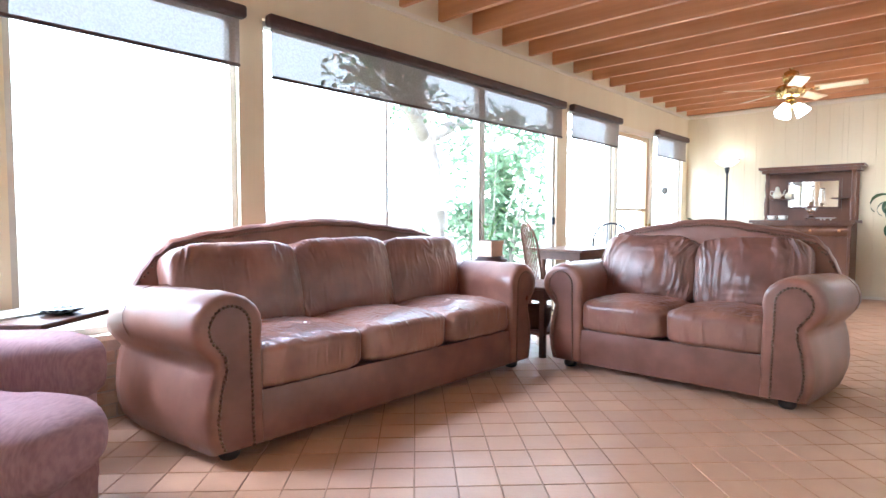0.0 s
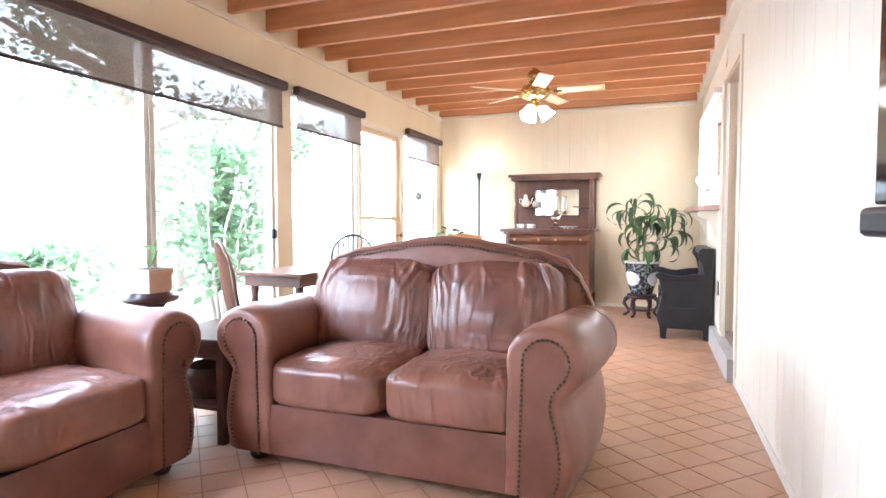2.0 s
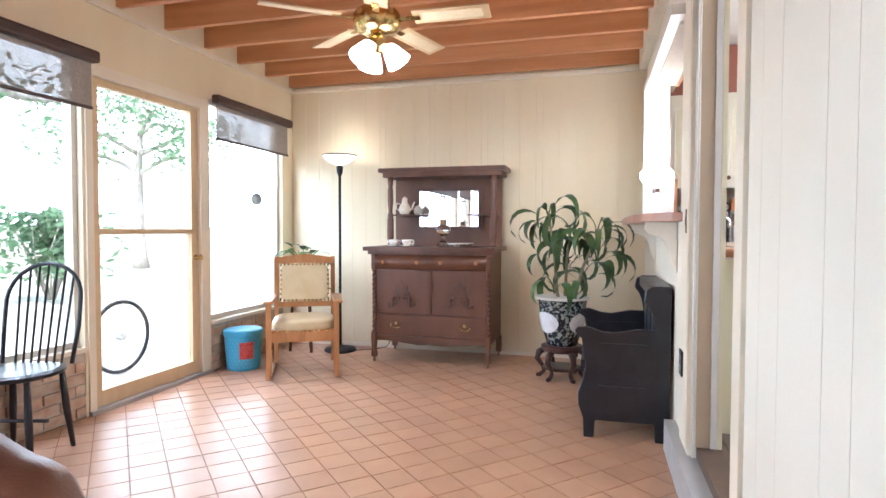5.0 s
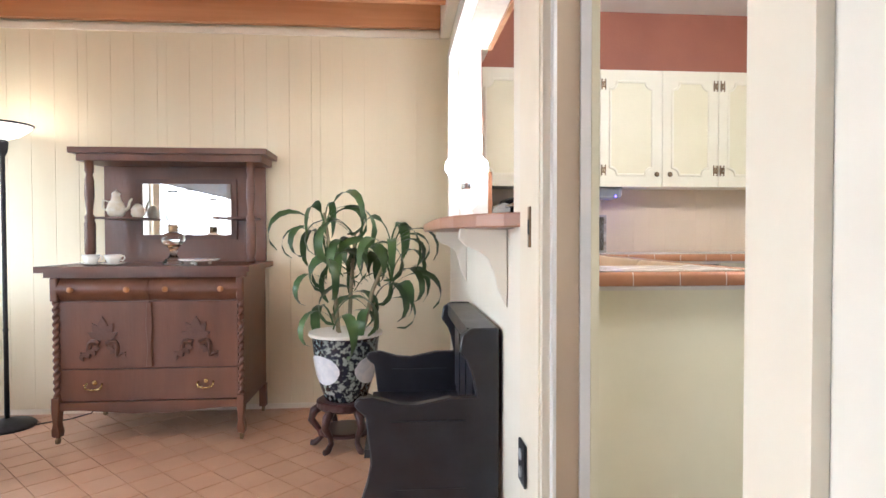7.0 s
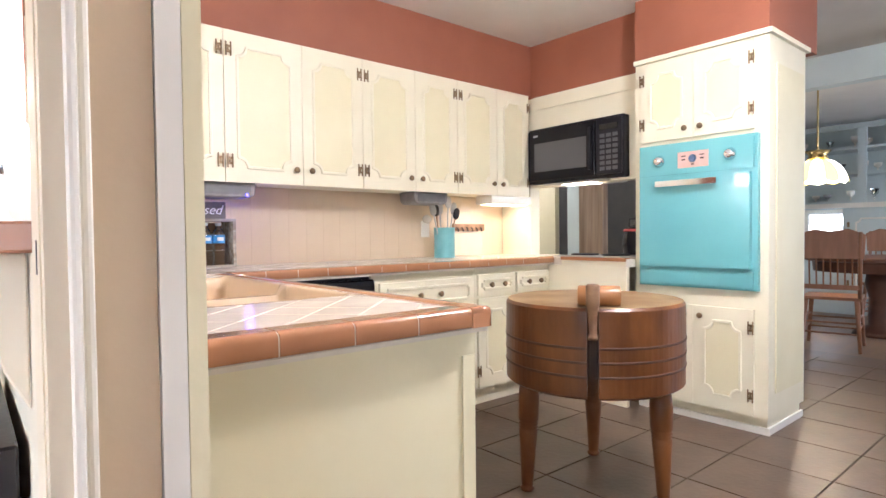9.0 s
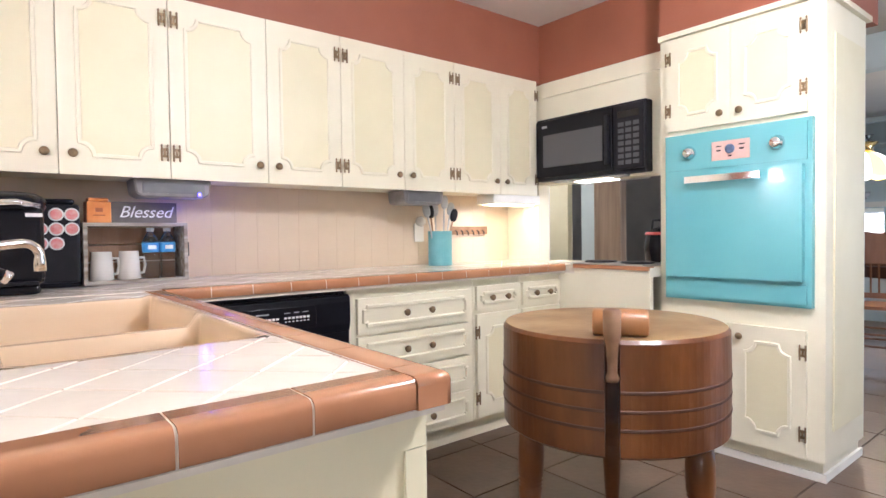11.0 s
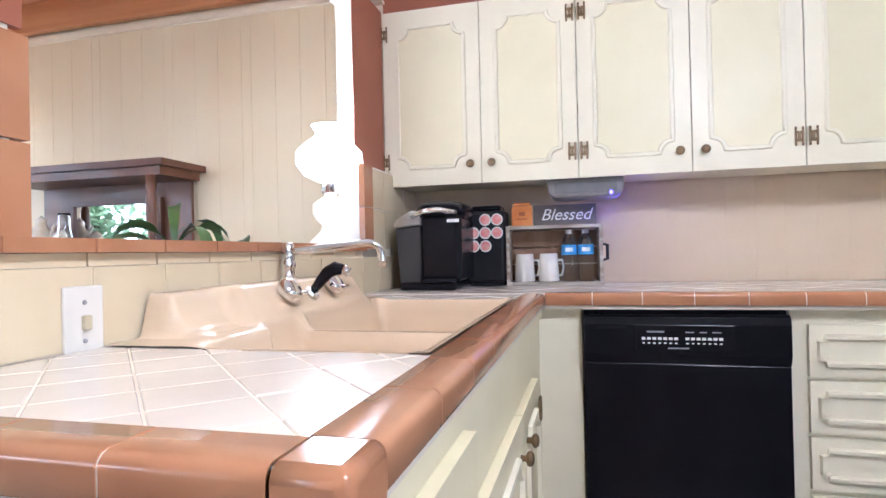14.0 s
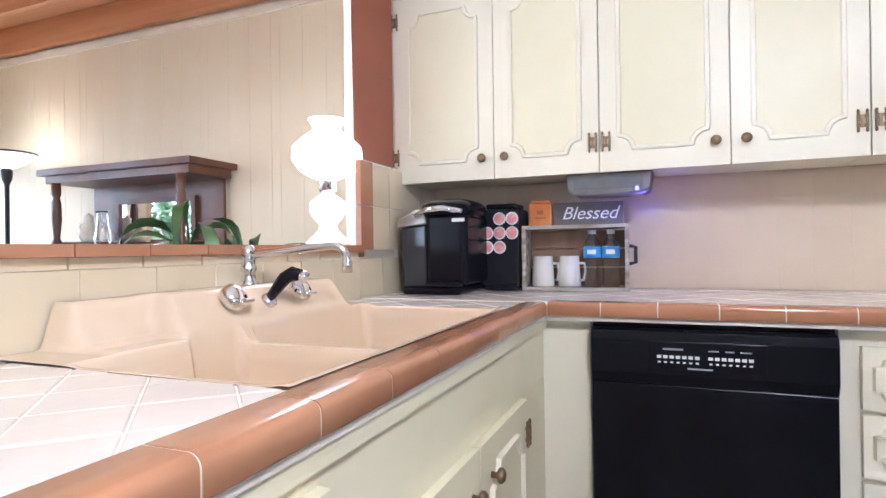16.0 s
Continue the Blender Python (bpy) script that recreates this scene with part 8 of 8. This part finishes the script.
M_cherry = mat("reddish_oak", (0.20, 0.085, 0.04), (0.26, 0.115, 0.06), 8, 0.4, 0.2, 50, stretch=(3, 3, 0.4))
ch = press_chair(pose(9.15, 6.02, KZ, 0, 0, 100), M_cherry)
copy_thing(ch, pose(10.0, 5.15, KZ, 0, 0, 185))
copy_thing(ch, pose(10.95, 6.0, KZ, 0, 0, -85))
dw3 = thing("dining_window", pose(11.895, 6.85, 0), "small bright window in the back of the hutch niche", "window")
part("frame", bevelled(boxes((-0.012, -0.22, 1.06, 0, 0.22, 1.46)), 0.003), M_white, dw3)
part("pane", boxes((-0.02, -0.19, 1.09, -0.013, 0.19, 1.43)), glow("bright_window", (0.95, 0.98, 1.0), 4.0), dw3)
for y, hgt, m_ in ((6.72, 0.16, M_blackm), (6.86, 0.10, M_china), (6.97, 0.20, M_potd), (7.10, 0.13, M_copper), (7.22, 0.22, M_blackm), (7.36, 0.12, M_grey)):
    jr = thing("jar", pose(11.66, y, 1.0205), "small dark jar on the hutch counter", "jar", "jars on the hutch counter")
    part("jar", lathe([(0.04, 0), (0.045, 0.01), (0.045, hgt * 0.7), (0.02, hgt * 0.85), (0.022, hgt), (0, hgt)], 14), m_, jr, smooth=True)
# added fill for the hutch; there is no window at this spot
lamp("dining_fill_light", "AREA", look((10.6, 1.7, 1.5), (11.2, 6.5, 1.3)), 55, (0.84, 0.93, 1.0), 1.3)

# ---- garden outside the windows ----
gbm = bmesh.new()
rnd = random.Random(3)
bmesh.ops.create_grid(gbm, x_segments=60, y_segments=60, size=30)
for v in gbm.verts:
    v.co.z = -0.12 + 0.10 * noise.noise(v.co * 0.3) - 0.05
solid("ground", gbm, M_grass, "sunlit garden ground with leaf litter", "ground").location = (-30.2, 3, 0)
solid("patio", bevelled(boxes((-3.4, -6, -0.14, OUT - 0.005, 12, -0.03)), 0.01), mat("patio_concrete", (0.46, 0.43, 0.38), (0.54, 0.51, 0.46), 3, 0.85, 0.4, 60), "pale concrete patio slab", "patio")
# self-lit sheet added behind the garden; it also lights the room
solid("backdrop", sheet(lambda u, v: Vector((3 - 58 * math.cos((u - 0.5) * 2.9), 3 + 58 * math.sin((u - 0.5) * 2.9), -3 + 34 * v)), 40, 4), M_backglow, "glowing sheet standing in for the bright distance beyond the garden", "backdrop")
fe = thing("garden_fence", pose(0, 0, 0), "weathered wooden privacy fence at the end of the garden", "fence")
for q in range(130):
    y = -20 + q * 0.42
    part("slat", boxes((-18.03, y, -0.2, -18.0, y + 0.40, 1.35 + 0.03 * rnd.random())), M_fence, fe)


def tree(m, label, h, r0, limbs, leaf_n, leaf_mat, crown_r, seed, leaf_size=0.12, lean=0.0, fill=1.0):
    th = thing("tree", m, label, "tree")
    rr = random.Random(seed)
    path = [(lean * t * t + 0.10 * math.sin(3 * t + seed), 0.10 * math.sin(2.2 * t + seed * 2), h * t) for t in [q / 8 for q in range(9)]]
    tr_ = part("trunk", tube(path, [r0 * (1.35 if q == 0 else 1.0) * (1 - 0.07 * q) for q in range(9)], 14), M_bark, th, smooth=True)
    tips = []
    for q in range(limbs):
        az = 2 * math.pi * q / limbs + rr.uniform(-0.4, 0.4)
        b = Vector(path[5 + q % 4])
        L = crown_r * rr.uniform(0.7, 1.1)
        pts = [b]
        for s in range(1, 7):
            t = s / 6
            pts.append(b + Vector((math.cos(az) * L * t + 0.2 * math.sin(5 * t + q), math.sin(az) * L * t + 0.2 * math.sin(4 * t + 2 * q), L * (0.5 * t - 0.25 * t * t) + 0.15 * math.sin(6 * t))))
        part("limb", tube(pts, [r0 * 0.45 * (1 - 0.13 * s) for s in range(7)], 8), M_bark, th, smooth=True)
        tips += pts[2:]
    bm = bmesh.new()
    for q in range(leaf_n):
        c = rr.choice(tips) + Vector((rr.gauss(0, 0.38), rr.gauss(0, 0.38), rr.gauss(0.1, 0.3))) * fill
        az, el = rr.uniform(0, 6.28), rr.uniform(-0.8, 0.8)
        d = Vector((math.cos(az) * math.cos(el), math.sin(az) * math.cos(el), math.sin(el)))
        s = d.cross(Vector((rr.uniform(-1, 1), rr.uniform(-1, 1), 1))).normalized()
        L = leaf_size * rr.uniform(0.6, 1.3)
        bm.faces.new([bm.verts.new(c), bm.verts.new(c + d * L * 0.5 + s * L * 0.28), bm.verts.new(c + d * L), bm.verts.new(c + d * L * 0.5 - s * L * 0.28)])
    part("crown", bm, leaf_mat, th, "many small leaves")
    return th


tree(pose(-5.6, 8.1, -0.1, 0, 0, -90), "large old oak with a thick leaning trunk in the garden", 4.6, 0.36, 8, 2000, M_leafg, 3.2, 2, 0.16, lean=1.1)
tree(pose(-11.5, 18.0, -0.1), "leafy tree by the fence", 5.0, 0.2, 7, 2600, M_leafg, 3.0, 9, 0.2)


def shrub(x, y, h, w, n, seed, label, size=0.11):
    th = thing("shrub", pose(x, y, -0.1), label, "shrub")
    rr = random.Random(seed)
    for q in range(9):
        az = 6.28 * q / 9
        part("stem", tube([(0.05 * math.cos(az), 0.05 * math.sin(az), 0), (w * 0.3 * math.cos(az), w * 0.3 * math.sin(az), h * 0.55), (w * 0.55 * math.cos(az + 0.3), w * 0.55 * math.sin(az + 0.3), h * (0.8 + 0.2 * rr.random()))], [0.022, 0.014, 0.006], 6), M_bark, th, smooth=True)
    bm = bmesh.new()
    for q in range(n):
        az, el = rr.uniform(0, 6.28), rr.uniform(0.1, 1.0)
        rad = w * math.sqrt(rr.random()) * (0.55 + 0.45 * math.sin(5 * az + seed))
        c = Vector((rad * math.cos(az), rad * math.sin(az), h * (0.25 + 0.75 * rr.random() ** 0.8)))
        d = Vector((rr.gauss(0, 1), rr.gauss(0, 1), rr.gauss(-0.2, 0.6))).normalized()
        s = d.cross(Vector((rr.uniform(-1, 1), rr.uniform(-1, 1), 1))).normalized()
        L = size * rr.uniform(0.6, 1.4)
        bm.faces.new([bm.verts.new(c), bm.verts.new(c + d * L * 0.45 + s * L * 0.3), bm.verts.new(c + d * L), bm.verts.new(c + d * L * 0.45 - s * L * 0.3)])
    part("foliage", bm, M_leafg, th, "glossy green leaves")


shrub(-1.40, 4.80, 2.05, 0.78, 1900, 1, "tall leafy camellia shrub outside the sliding door")
shrub(-1.9, 3.2, 1.0, 0.6, 800, 2, "low green shrub outside the window")
shrub(-3.2, 2.6, 0.9, 0.7, 700, 3, "low green shrub outside the window")
shrub(-6.5, 10.5, 1.6, 1.2, 1400, 4, "rounded green shrub near the fence", 0.16)
bh = thing("birdhouse", pose(-5.1, 7.80, 1.22), "small wooden birdhouse on a post before the oak", "birdhouse")
part("house", bevelled(boxes((-0.13, -0.13, 0, 0.13, 0.13, 0.26)), 0.004), M_fence, bh)
part("roof", bevelled(prism([(-0.20, 0.25), (0, 0.42), (0.20, 0.25)], 0.36, pose(0, -0.18, 0)), 0.003), M_fence, bh)
part("pole", tube([(0, 0, -1.4), (0, 0, 0)], 0.02, 8), M_fence, bh)
hb_ = thing("hanging_bracket_ornament", pose(-0.16, 7.40, 1.42), "dark metal bracket with a small hanging ornament outside the window", "ornament")
part("bracket", tube([(0, 0.12, -0.2), (0, 0.12, 0.12), (0, 0.08, 0.15), (-0.05, 0.0, 0.16)], 0.008, 6), M_iron, hb_)
part("ornament", pillow(0.05, 0.05, 0.06, pose(-0.06, 0, 0.05), 2.2, 14, 8), M_iron, hb_, smooth=True)
by = thing("bicycle_wheel", pose(-0.75, 6.25, 0.28), "bicycle wheel leaning outside the garden door", "wheel")
part("tyre", tube([(0.0, 0.29 * math.cos(radians(a)), 0.29 * math.sin(radians(a))) for a in range(0, 361, 12)], 0.016, 8, caps=False), M_iron, by, smooth=True)
part("hub", lathe([(0.03, -0.03), (0.03, 0.03)], 12, pose(0, 0, 0, 0, 90, 0)), M_steel, by)
for q in range(16):
    a = radians(22.5 * q)
    part("spoke", tube([(0, 0.03 * math.cos(a), 0.03 * math.sin(a)), (0, 0.28 * math.cos(a), 0.28 * math.sin(a))], 0.002, 4), M_steel, by)

# ---- floors, tile by tile ----
floor = solid("floor", boxes((OUT, S, -0.12, W + 0.05, F, -0.005)), M_grout, "terracotta tiled floor laid on the diagonal", "floor")
r2 = 1 / math.sqrt(2)
diagonal_tiles(floor, (0.0, S, 3.456, F - 0.002), 0.166, 0.006, -0.005, 0.0, M_terra, ((2.844 + 3.851) * r2, (3.851 - 2.844) * r2), near=(0.95, 0.0, 2.75, 2.02), avoid=(), bev=0.001)
kf = bpy.data.objects["floor_kitchen"]
tw = 0.405
for ix in range(-1, 23):
    for iy in range(0, 20):
        x0, y0 = 3.61 + ix * tw, 1.52 + iy * tw
        x1, y1 = min(x0 + tw - 0.008, 12.49), min(y0 + tw - 0.008, 9.49)
        x0 = max(x0, KX + 0.002)
        if x1 - x0 < 0.02 or (y0 > KB and x0 < 8):
            continue
        if x0 < 8.6 and 3.5 < y0 < 7.2:
            part("tile", bevelled(boxes((x0, y0, KZ - 0.006, x1, y1, KZ + random.uniform(-0.0008, 0.0004))), 0.003), M_slate, kf)
solid("floor_dining", boxes((8.62, 1.52, KZ - 0.0055, 12.49, 9.49, KZ - 0.001)), mat("dining_floor_wood", (0.17, 0.10, 0.06), (0.24, 0.15, 0.09), 4, 0.4, 0.2, 30, stretch=(0.3, 4, 1)), "brown dining room floor", "floor")
